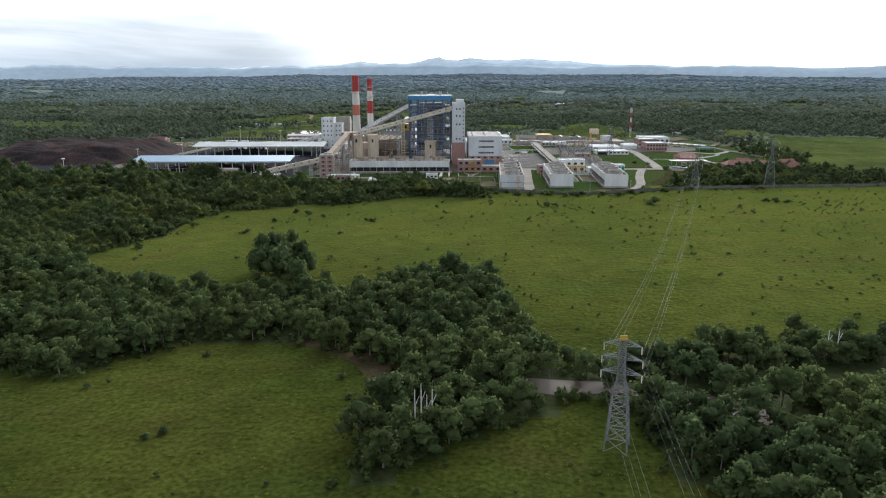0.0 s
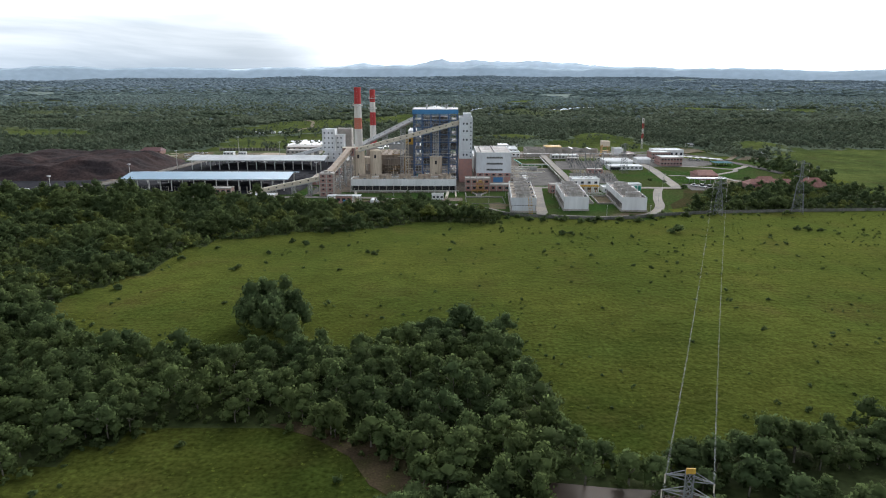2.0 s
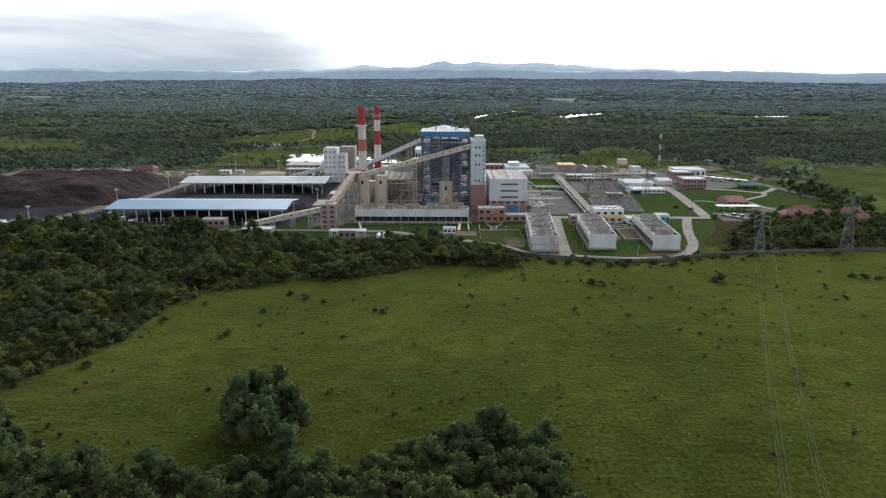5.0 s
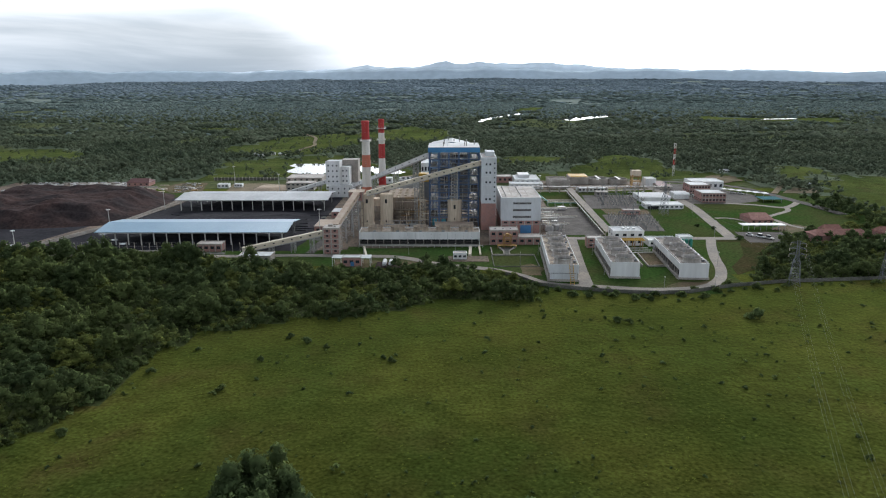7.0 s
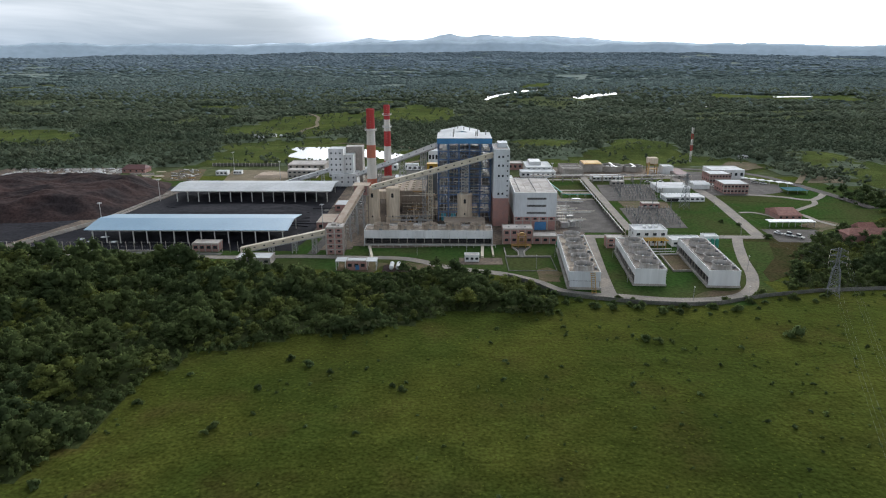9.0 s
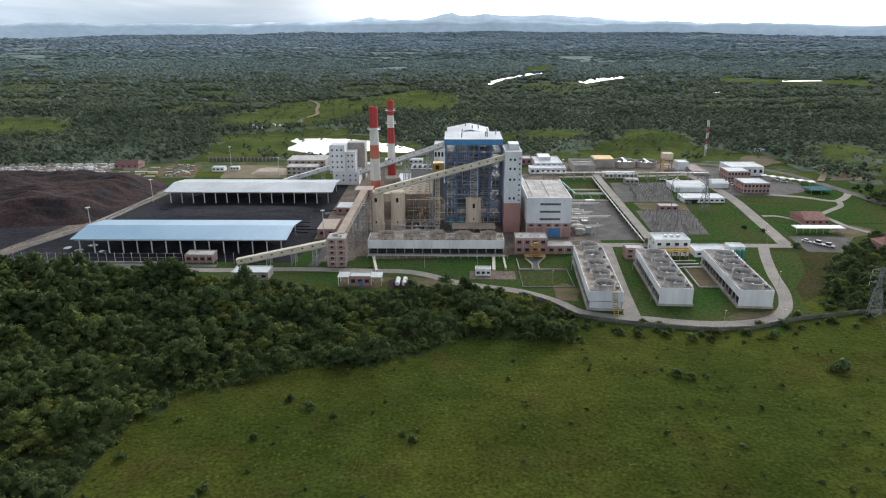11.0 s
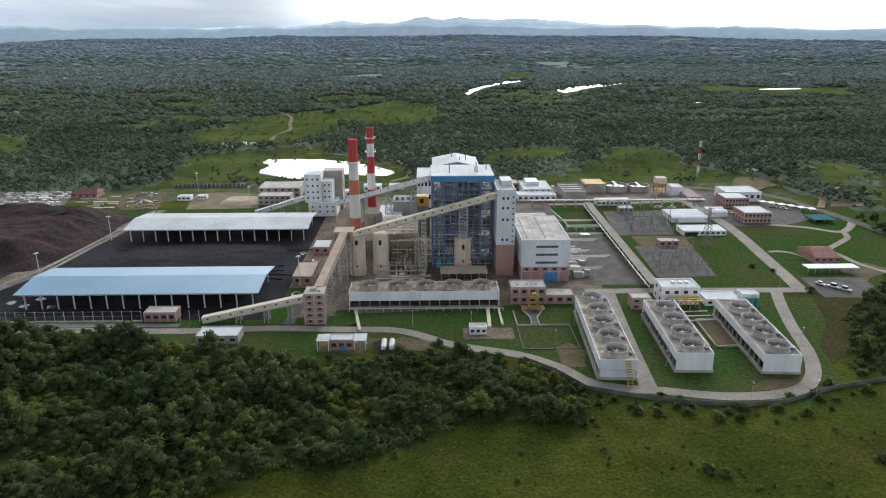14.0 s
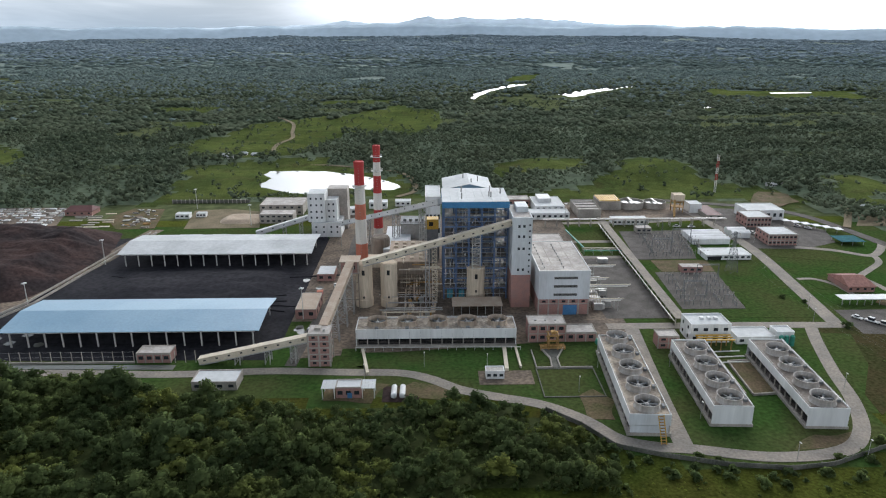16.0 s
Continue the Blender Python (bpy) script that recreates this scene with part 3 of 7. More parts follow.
def strewn(name, templates, spots, material, label, category, kind="stuff"):
    """Many crowns in one mesh. spots: rows of x, y, z, scale, upright scale, turn."""
    spots = np.array(spots)
    VV, FF, NS, base = [], [], [], 0
    for k, (V, F, NN) in enumerate(templates):
        sel = spots[k::len(templates)]
        if not len(sel):
            continue
        c, s = np.cos(sel[:, 5])[:, None], np.sin(sel[:, 5])[:, None]
        X = (V[None, :, 0] * c - V[None, :, 1] * s) * sel[:, 3:4] + sel[:, 0:1]
        Y = (V[None, :, 0] * s + V[None, :, 1] * c) * sel[:, 3:4] + sel[:, 1:2]
        Z = V[None, :, 2] * sel[:, 4:5] + sel[:, 2:3]
        VV.append(np.stack([X, Y, Z], -1).reshape(-1, 3))
        NS.append(np.stack([NN[None, :, 0] * c - NN[None, :, 1] * s, NN[None, :, 0] * s + NN[None, :, 1] * c, np.repeat(NN[None, :, 2], len(sel), 0)], -1).reshape(-1, 3))
        FF.append((F[None] + (np.arange(len(sel)) * len(V))[:, None, None]).reshape(-1, 3) + base)
        base += len(sel) * len(V)
    V, F = np.concatenate(VV), np.concatenate(FF)
    me = bpy.data.meshes.new(name)
    me.vertices.add(len(V))
    me.vertices.foreach_set("co", V.astype(np.float32).ravel())
    me.loops.add(F.size)
    me.loops.foreach_set("vertex_index", F.astype(np.int32).ravel())
    me.polygons.add(len(F))
    me.polygons.foreach_set("loop_start", np.arange(0, F.size, 3, dtype=np.int32))
    me.update(calc_edges=True)
    me.materials.append(material)
    soft_normals(me, np.concatenate(NS))
    return tagged(new(name, me), label, category, kind=kind)


def spread(rng, area, box_, gap, jitter=0.45):
    """Uneven spots in an outline, about gap metres apart."""
    x0, x1, y0, y1 = box_
    out = []
    y, row = y0, 0
    while y < y1:
        x = x0 + (row % 2) * gap / 2
        while x < x1:
            px, py = x + rng.uniform(-jitter, jitter) * gap, y + rng.uniform(-jitter, jitter) * gap
            if area(px, py):
                out.append((px, py))
            x += gap
        y += gap * 0.87
        row += 1
    return out


def build_trees():
    rng = random.Random(11)
    NEAR = [template_crown(20 + k, 3.6 + 0.4 * (k % 3), 8.5 + (k % 4), 9, 342, 0.40) for k in range(6)]
    WEST = [template_crown(40 + k, 3.8 + 0.5 * (k % 3), 8.5 + (k % 4), 7, 175, 0.46) for k in range(7)]
    woods = (FOREST_WEST, GALLERY, FOREST_EAST)

    def near_wood(x, y):
        if inside(x, y, STREAM) or inside(x, y, MEADOW_EAST) or inside(x, y, MEADOW_NEAR):
            return False
        return any(inside(x, y, p) for p in woods)
    seen = lambda x, y: abs(x) < 0.68 * y + 25 and near_wood(x, y)
    spots = spread(rng, seen, (-300, 300, 60, 262), 5.6)
    west = spread(rng, seen, (-330, 400, 262, 560), 5.2)
    clump = [(-59 + 9.5 * math.cos(k * 0.9) * (0.3 + 0.09 * (k % 8)), 235 + 8 * math.sin(k * 0.9) * (0.3 + 0.09 * (k % 8))) for k in range(20)]
    belt = [(262 + 3.2 * k % 26 + 4 * math.sin(k * 1.9), 540 + 2.1 * k + 3 * math.cos(k * 2.7)) for k in range(44)]
    clump += [(-62 + 2.1 * k + 3 * math.sin(k * 2.3), 230 - 2.2 * (k % 7) + 2 * math.cos(k * 1.7)) for k in range(9)]
    # the trees that the flight passes nearest are things of their own
    protos = []
    for k, tpl in enumerate(NEAR):
        t = thing("tree", 0, -4000 - 20 * k, 0, "dense dark green broadleaf tree in the wooded strip", "tree", "trees of the wooded strips")
        cr = new("crown", leafy_mesh("crown", tpl, LEAF))
        cr.parent = t
        tr = new("trunk", mesh_of("trunk", template_trunk(k, 8.5, 0.2), BARK))
        tr.parent = t
        protos.append(t)
    single = [s for s in spots if abs(s[0] - 5) < 95 and 100 < s[1] < 262][:290]
    chosen = set(single)
    used = set()
    for i, (x, y) in enumerate(single):
        k = i % len(protos)
        m = pose(x, y, flat_hill(x, y) - 0.15, 0, 0, rng.uniform(0, 360)) @ Matrix.Diagonal((*[rng.uniform(0.7, 1.15)] * 2, rng.uniform(0.55, 1.0), 1))
        if k not in used:
            used.add(k)
            protos[k].matrix_basis = m
            continue
        made = copy_thing(protos[k], Matrix())
        made.matrix_basis = m
    rest = []
    for x, y in spots:
        if (x, y) in chosen:
            continue
        s = rng.uniform(0.65, 1.15)
        rest.append((x, y, flat_hill(x, y) - 0.3, s, s * rng.uniform(0.65, 1.0), rng.uniform(0, 6.28)))
    for x, y in clump:
        s = rng.uniform(0.95, 1.25)
        rest.append((x, y, -0.3, s, s * rng.uniform(0.95, 1.3), rng.uniform(0, 6.28)))
    deep = [(x, y, -0.3, rng.uniform(0.8, 1.3), rng.uniform(0.7, 1.1), rng.uniform(0, 6.28)) for x, y in belt]
    for x, y in west:
        s = rng.uniform(0.6, 1.15) * min(max(0.85 + 0.75 * noise.noise((x / 26, y / 20, 4)), 0.6), 1.25)
        if y > 405 and x < -85:
            s *= 1.3
        deep.append((x, y, flat_hill(x, y) - 0.3, s, s * rng.uniform(0.65, 1.05), rng.uniform(0, 6.28)))
    strewn("wooded_strip", NEAR, rest, LEAF, "dense dark green tropical woodland along stream and fence", "woodland")
    young = [r for r in deep if noise.noise((r[0] / 22, r[1] / 18, 9)) + 0.5 * noise.noise((r[0] / 6, r[1] / 6, 3)) > 0.16]
    old = [r for r in deep if r not in young]
    strewn("wooded_bank", WEST, old, LEAF, "dense dark green tropical woodland before the plant fence", "woodland")
    strewn("young_thicket", WEST, [(x, y, z, s * 0.9, u * 0.72, a) for x, y, z, s, u, a in young], YOUNGLEAF, "lighter yellow-green thicket of young trees among the woodland", "thicket")
    # undergrowth closes the gaps under the crowns
    SHRUB = [template_crown(60 + k, 1.6, 2.4, 3, 24, 0.5) for k in range(4)]
    low = [(x, y, -0.5, rng.uniform(0.7, 1.5), rng.uniform(0.6, 1.3), rng.uniform(0, 6.28)) for x, y in spread(rng, seen, (-230, 250, 60, 470), 5.4)]
    for p in woods:
        for (xa, ya), (xb, yb) in zip(p, p[1:] + p[:1]):
            n = int(math.hypot(xb - xa, yb - ya) / 2.0)
            for k in range(n):
                x, y = xa + (xb - xa) * k / n + rng.gauss(0, 1.3), ya + (yb - ya) * k / n + rng.gauss(0, 1.3)
                if abs(x) < 0.68 * y + 20 and y > 60 and not inside(x, y, STREAM):
                    low.append((x, y, -0.5, rng.uniform(0.5, 1.3), rng.uniform(0.6, 1.4), rng.uniform(0, 6.28)))
    strewn("undergrowth", SHRUB, low, LEAF, "dark green shrubs and creepers under the trees", "undergrowth")
    # woods beyond the plant
    MID = [template_crown(90 + k, 6.4, 10, 3, 12, 1.2) for k in range(5)]

    def mid_wood(x, y):
        return abs(x) < 0.72 * y + 60 and wooded(x, y)
    mid = []
    for x, y in spread(rng, mid_wood, (-900, 900, 560, 1150), 8.4):
        s = rng.uniform(0.6, 1.2) * min(max(0.9 + 0.6 * noise.noise((x / 60, y / 45, 6)), 0.5), 1.25)
        mid.append((x, y, flat_hill(x, y) - 0.6, s, s * rng.uniform(0.7, 1.05), rng.uniform(0, 6.28)))
    for x, y in spread(rng, lambda x, y: abs(x) < 0.72 * y + 60 and y > 770 and not wooded(x, y) and not inside(x, y, PLANT) and not any(inside(x, y, p) for p in (POND, *RIVERS)), (-900, 900, 765, 1500), 12):
        if rng.random() < (0.16 + 0.9 * max(noise.noise((x / 70, y / 50, 15)), 0) if any(inside(x, y, p) for p in CLEARINGS) else 0.7):
            s = rng.uniform(0.2, 0.75)
            mid.append((x, y, flat_hill(x, y) - 0.4, s, s * rng.uniform(0.7, 1.05), rng.uniform(0, 6.28)))
    strewn("woodland", MID, mid, FARLEAF, "dark green mixed woodland behind the power plant", "woodland")
    FAR = [template_small(120 + k, 5.6, 8) for k in range(9)]
    VFAR = [template_small(150 + k, 12.5, 9) for k in range(9)]
    # crowns farther off get leaf colours that carry more haze
    bands = ([], [], [])
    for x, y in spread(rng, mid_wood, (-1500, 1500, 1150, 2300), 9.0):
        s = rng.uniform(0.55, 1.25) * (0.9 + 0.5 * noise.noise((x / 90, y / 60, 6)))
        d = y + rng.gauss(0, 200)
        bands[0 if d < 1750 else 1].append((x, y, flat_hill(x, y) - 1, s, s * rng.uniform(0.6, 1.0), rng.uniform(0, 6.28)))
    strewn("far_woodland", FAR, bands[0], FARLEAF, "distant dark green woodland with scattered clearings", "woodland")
    strewn("far_woodland", FAR, bands[1], HAZEMIDLEAF, "distant grey-green woodland with haze in its colour", "woodland")
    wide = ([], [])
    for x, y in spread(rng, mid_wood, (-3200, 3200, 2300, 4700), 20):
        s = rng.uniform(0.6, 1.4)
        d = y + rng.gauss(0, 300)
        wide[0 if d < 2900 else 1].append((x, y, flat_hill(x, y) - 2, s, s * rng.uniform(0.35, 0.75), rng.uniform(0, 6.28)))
    strewn("horizon_woodland", VFAR, wide[0], HAZEMIDLEAF, "distant grey-green woodland with haze in its colour", "woodland")
    strewn("horizon_woodland", VFAR, wide[1], HAZELEAF, "grey-green woodland near the horizon, paled by painted haze", "woodland")


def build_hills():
    """Two ridges that close the plain; haze is put into their pale colour and glow."""
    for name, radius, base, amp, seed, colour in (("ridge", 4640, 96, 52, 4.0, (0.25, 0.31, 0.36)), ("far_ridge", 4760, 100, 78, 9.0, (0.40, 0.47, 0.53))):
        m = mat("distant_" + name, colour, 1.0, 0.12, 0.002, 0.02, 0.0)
        # weak emission added so the ridges pale like hills behind air
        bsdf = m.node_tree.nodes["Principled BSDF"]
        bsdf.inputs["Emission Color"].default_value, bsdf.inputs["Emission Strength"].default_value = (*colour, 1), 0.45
        verts, faces = [], []
        n = 320
        for i in range(n + 1):
            a = radians(-48 + 96 * i / n)
            dome = math.exp(-((math.degrees(a) - 2) / 13.0) ** 2)
            peak = 0.45 + 0.4 * dome + 0.55 * noise.noise((a * 9, seed, 0)) + 0.22 * noise.noise((a * 30, seed, 1)) + 0.1 * noise.noise((a * 90, seed, 2))
            top = base + amp * max(peak, 0.12) * (1.0 if name == "ridge" else 0.9 * dome + 0.35)
            x, y = math.sin(a), math.cos(a)
            for r, z in ((radius - 200, 20), (radius - 120, base * 0.72), (radius - 40, (base + top) / 2), (radius, top), (radius + 60, -20)):
                verts.append((r * x, 100 + r * y, z))
        for i in range(n):
            for k in range(4):
                a = i * 5 + k
                faces.append((a, a + 5, a + 6, a + 1))
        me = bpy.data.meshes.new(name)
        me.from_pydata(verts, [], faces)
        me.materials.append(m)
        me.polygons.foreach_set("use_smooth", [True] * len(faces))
        tagged(new("backdrop", me), "blue-grey hills on the horizon with haze in their colour", "hills", kind="structure")


def sheet(name, pts, material, z, label, category, kind="structure", thick=0.3):
    bm = bmesh.new()
    prism(bm, pts, z - thick, z)
    return solo(name, bm, material, label, category, kind=kind)


build_ground()
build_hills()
sheet("pond", POND, WATER, 0.12, "still pond that mirrors the white sky", "water")
for k, r in enumerate(RIVERS):
    cx, cy = sum(p[0] for p in r) / len(r), sum(p[1] for p in r) / len(r)
    zz = max(flat_hill(x, y) for x, y in r) + 0.6
    sheet("river", r, WATER, zz, "bright bend of a distant river among woods", "water", thick=3.0)
sheet("stream", STREAM, BROWNWATER, 0.1, "muddy brown stream in the wooded strip", "water")
build_trees()
# plant ground
def slab(name, pts, material, z, label, category="pavement"):
    return sheet(name, pts, material, z, label, category)


def rect(x0, y0, x1, y1):
    return [(x0, y0), (x1, y0), (x1, y1), (x0, y1)]


def road(pts, width, label, z=0.14, material=None):
    bm = bmesh.new()
    ribbon(bm, pts, width, z - 0.3, z)
    return solo("road", bm, material or ROADC, label, "road", kind="structure")


slab("pavement", [(-100, 480), (60, 500), (62, 700), (-100, 720)], YARD, 0.08, "dusty grey industrial yard")
slab("coal_yard", [(-232, 482), (-104, 480), (-84, 600), (-104, 668), (-236, 660), (-300, 640), (-380, 560), (-380, 482)], COAL, 0.06, "black coal dust ground of the stockyard", "ground")
for pts in (rect(-64, 472, 6, 486), rect(10, 446, 34, 484), rect(-56, 462, -12, 472), [(-52, 470), (-64, 474), (-64, 490), (-72, 490), (-72, 474)], rect(70, 408, 94, 460), [(94, 408), (112, 408), (120, 424), (98, 424)], [(88, 521), (156, 519), (164, 606), (126, 606), (126, 528), (88, 530)], [(176, 612), (215, 600), (222, 660), (180, 664)], rect(66, 628, 86, 664), [(130, 440), (150, 470), (160, 500), (144, 502), (136, 470)], [(176, 556), (240, 556), (230, 596), (174, 600)], [(60, 440), (66, 440), (66, 500), (62, 500)], rect(-100, 474, -90, 520)):
    slab("lawn", pts, LAWN, 0.10, "green mown lawn inside the plant", "lawn")
for x0, y0, x1, y1 in ((10, 446, 34, 469.2),):
    kb = thing("lawn_kerb", x0, y0, 0, "low pale concrete kerb round a lawn", "kerb")
    for q in ((x0, y0, x1, y0 + 0.4), (x0, y1 - 0.4, x1, y1), (x0, y0 + 0.4, x0 + 0.4, y1 - 0.4), (x1 - 0.4, y0 + 0.4, x1, y1 - 0.4)):
        boxpart("kerb_stone", (q[0], q[1], 0.05, q[2], q[3], 0.4), OLDCONC, kb)
slab("switchyard_ground", [(92, 608), (129, 609), (141, 670), (97, 668)], GRAVEL, 0.13, "grey gravel bed of the switchyard")
slab("switchyard_ground", [(93, 531), (125, 531), (131, 585), (96, 585)], GRAVEL, 0.13, "grey gravel bed of the switchyard")
slab("pavement", [(172, 628), (205, 626), (232, 640), (240, 668), (222, 700), (226, 722), (176, 732), (170, 690)], GRAVEL, 0.115, "grey paved office court")
slab("pavement", [(62, 696), (168, 704), (172, 745), (60, 752)], YARD, 0.115, "dusty paved yard round the water tanks")
slab("pavement", [(100, 586), (131, 586), (134, 606), (100, 606)], BAREEARTH, 0.118, "dry worn strip between the switchyards")
slab("pavement", rect(52, 520, 84, 612), GRAVEL, 0.10, "dark grey stained yard beside the turbine hall")
road([(50, 613), (84, 613)], 5, "pale concrete cross path behind the hall yard", 0.155)
road([(-330, 473), (-210, 471), (-140, 468), (-99, 470), (-66, 468), (-46, 467), (-34, 462), (-22, 453), (-8, 447), (8, 441), (22, 430), (31, 418), (42, 413), (55, 411), (80, 406), (104, 409), (117, 420), (126, 440), (132, 465), (140, 492), (146, 509)], 5.6, "pale concrete perimeter road")
road([(52, 412), (55, 450), (61, 509)], 6.6, "pale concrete road between the cooling towers", 0.15)
road([(50, 511), (110, 511), (162, 510)], 6.5, "pale concrete cross road", 0.16)
road([(159, 508), (165, 560), (171, 628), (166, 700), (160, 740)], 7.5, "pale concrete road past the switchyard", 0.17)
road([(62, 690), (120, 692), (170, 700)], 6, "pale concrete back road", 0.16)
road([(-92, 474), (-90, 500), (-86.5, 530), (-83, 560), (-81, 600), (-82, 655), (-78, 700)], 5, "dark dusty lane between coal yard and silos", 0.13, GRAVEL)
road([(60, 645), (86, 645)], 5, "pale concrete path", 0.16)


def gable_shed(x0, x1, y0, y1, eave, ridge, posts, material, label):
    """An open steel shed: two thin roof slopes on rows of posts."""
    t = thing("storage_shed", (x0 + x1) / 2, (y0 + y1) / 2, 0, label, "shed", "coal sheds")
    ym = (y0 + y1) / 2
    for a, za, b, zb, mt in ((y0, eave, ym, ridge, material), (ym, ridge, y1, eave, material)):
        n = 44
        for i in range(n):
            bm = bmesh.new()
            xa, xb = x0 + (x1 - x0) * i / n, x0 + (x1 - x0) * (i + 1) / n
            vs = [bm.verts.new(p) for p in ((xa, a, za), (xb - 0.04, a, za), (xb - 0.04, b, zb), (xa, b, zb), (xa, a, za - 0.25), (xb - 0.04, a, za - 0.25), (xb - 0.04, b, zb - 0.25), (xa, b, zb - 0.25))]
            for f in ((0, 1, 2, 3), (7, 6, 5, 4), (0, 4, 5, 1), (1, 5, 6, 2), (2, 6, 7, 3), (3, 7, 4, 0)):
                bm.faces.new([vs[k] for k in f])
            part("roof_sheet", bm, mt, t)
    bm = bmesh.new()
    beam(bm, (x0 + 2, y0 + 1, eave - 0.6), (x1 - 2, y0 + 1, eave - 0.6), 0.35, 0.6)
    beam(bm, (x0 + 2, y1 - 1, eave - 0.6), (x1 - 2, y1 - 1, eave - 0.6), 0.35, 0.6)
    part("eave_beam", bm, PALESTEEL, t)
    bm = bmesh.new()
    box(bm, -0.28, -0.28, 0, 0.28, 0.28, eave - 0.5)
    me = mesh_of("post", bm, PALESTEEL)
    for i in range(posts):
        x = x0 + 3.5 + (x1 - x0 - 7) * i / (posts - 1)
        for y in (y0 + 2.5, y1 - 2.5):
            p = new("post", me)
            p.parent = t
            p.location = Vector((x, y, 0)) - t.location
        bm = bmesh.new()
        beam(bm, (x, y0 + 2.5, eave - 0.7), (x, ym, ridge - 0.6), 0.22, 0.5)
        beam(bm, (x, ym, ridge - 0.6), (x, y1 - 2.5, eave - 0.7), 0.22, 0.5)
        part("rafter", bm, STEEL, t)
    return t


gable_shed(-222, -108.5, 492.2, 530.5, 8.3, 10.6, 15, ROOFBLUE, "long open coal shed with a pale blue metal roof")
gable_shed(-216, -102.5, 600.5, 640, 8.3, 10.6, 15, ROOFM, "long open coal shed with a white metal roof")


def heap(name, cx, cy, rx, ry, h, material, label, category, seed, n=40, rough=0.5):
    bm = bmesh.new()
    grid = {}
    for j in range(n + 1):
        for i in range(n + 1):
            u, v = 2 * i / n - 1, 2 * j / n - 1
            d = max(abs(u), abs(v)) ** 0.5 * math.hypot(u, v) ** 0.5
            x, y = cx + u * rx, cy + v * ry
            f = max(0.0, 1 - d ** 2.2)
            z = h * min(1.0, f * 1.7) * (0.8 + 0.3 * noise.noise((x / 28, y / 28, seed))) + (0.6 * noise.noise((x / 7, y / 7, seed)) - rough * abs(noise.noise((x / 20, y / 9, seed + 3))) * min(1, f * 3) if f > 0 else 0)
            grid[i, j] = bm.verts.new((x, y, max(z, 0) - 0.15))
    for j in range(n):
        for i in range(n):
            bm.faces.new((grid[i, j], grid[i + 1, j], grid[i + 1, j + 1], grid[i, j + 1]))
    return solo(name, bm, material, label, category, smooth=True)


heap("spoil_mound", -312, 612, 80, 74, 14, EARTH, "huge dark brown heap of spoil and low coal", "heap", 2.0, 84, 3.6)
heap("coal_mound", -160, 566, 52, 34, 2.6, COAL, "low black coal pile between the sheds", "coal pile", 5.0)
heap("coal_mound", -165, 512, 48, 15, 4.0, COAL, "black coal pile under the shed roof", "coal pile", 6.0)
heap("coal_mound", -160, 620, 48, 15, 4.0, COAL, "black coal pile under the shed roof", "coal pile", 8.0)
slab("pavement", [(-205, 682), (-213, 732), (-188, 737), (-160, 728), (-153, 684)], DIRT, 0.13, "pale tan earth pad behind the coal shed", "earth")
rw = thing("retaining_wall", -238, 756, 0, "long dark retaining wall with posts behind the earth pad", "wall")
for k in range(18):
    xa, xb = -238 + k * 3.39, -238 + (k + 1) * 3.39 - 0.1
    boxpart("wall_panel", (xa, 756, 0, xb, 757, 2.6), OLDCONC, rw)
    boxpart("wall_post", (xa - 0.2, 755, 0, xa + 0.2, 756 - 0.01, 3.2), CONC, rw)
heap("sand_mound", -170, 706, 16, 13, 3.2, SAND, "pale brown heap of sand", "heap", 9.0, 24)


def framed_tower(name, x0, y0, x1, y1, h, floors, bays, label):
    """A concrete frame with brick infill."""
    t = thing(name, (x0 + x1) / 2, (y0 + y1) / 2, 0, label, "tower building")
    boxpart("brick_wall", (x0 + 0.25, y0 + 0.25, 0, x1 - 0.25, y1 - 0.25, h - 0.6), BRICK, t)
    for i in range(bays + 1):
        x = x0 + (x1 - x0) * i / bays
        for y in (y0, y1):
            boxpart("column", (x - 0.35, y - 0.1, 0, x + 0.35, y + 0.35, h), CONC, t)
    for x in (x0, x1):
        boxpart("column", (x - 0.15, (y0 + y1) / 2 - 0.35, 0, x + 0.15, (y0 + y1) / 2 + 0.35, h), CONC, t)
    for k in range(1, floors + 1):
        z = h * k / floors
        bm = bmesh.new()
        box(bm, x0 - 0.02, y0 - 0.02, z - 0.5, x1 + 0.02, y1 + 0.02, z)
        part("floor_band", bm, CONC, t)
        for i in range(bays):
            x = x0 + (x1 - x0) * (i + 0.5) / bays
            boxpart("window", (x - 0.7, y0 + 0.15, z - h / floors * 0.62, x + 0.7, y0 + 0.45, z - h / floors * 0.3), GLASSD, t)
        boxpart("window", (x1 - 0.45, y0 + (y1 - y0) * 0.3 - 0.6, z - h / floors * 0.62, x1 - 0.15, y0 + (y1 - y0) * 0.3 + 0.6, z - h / floors * 0.3), GLASSD, t)
    boxpart("parapet", (x0 - 0.1, y0 - 0.1, h, x1 + 0.1, y1 + 0.1, h + 0.4), CONC, t)
    boxpart("roof_slab", (x0 + 0.3, y0 + 0.3, h + 0.3, x1 - 0.3, y1 - 0.3, h + 0.42), ROOFC, t)
    return t


tower = framed_tower("transfer_tower", -83.9, 473.5, -75, 482.5, 14.5, 5, 2, "brick and concrete conveyor transfer tower")
boxpart("roof_hatch", (-81.5, 477, 14.9, -79, 480, 16), CONC, tower)
boxpart("roof_vent", (-78, 476, 14.9, -77, 477, 15.8), STEEL, tower)


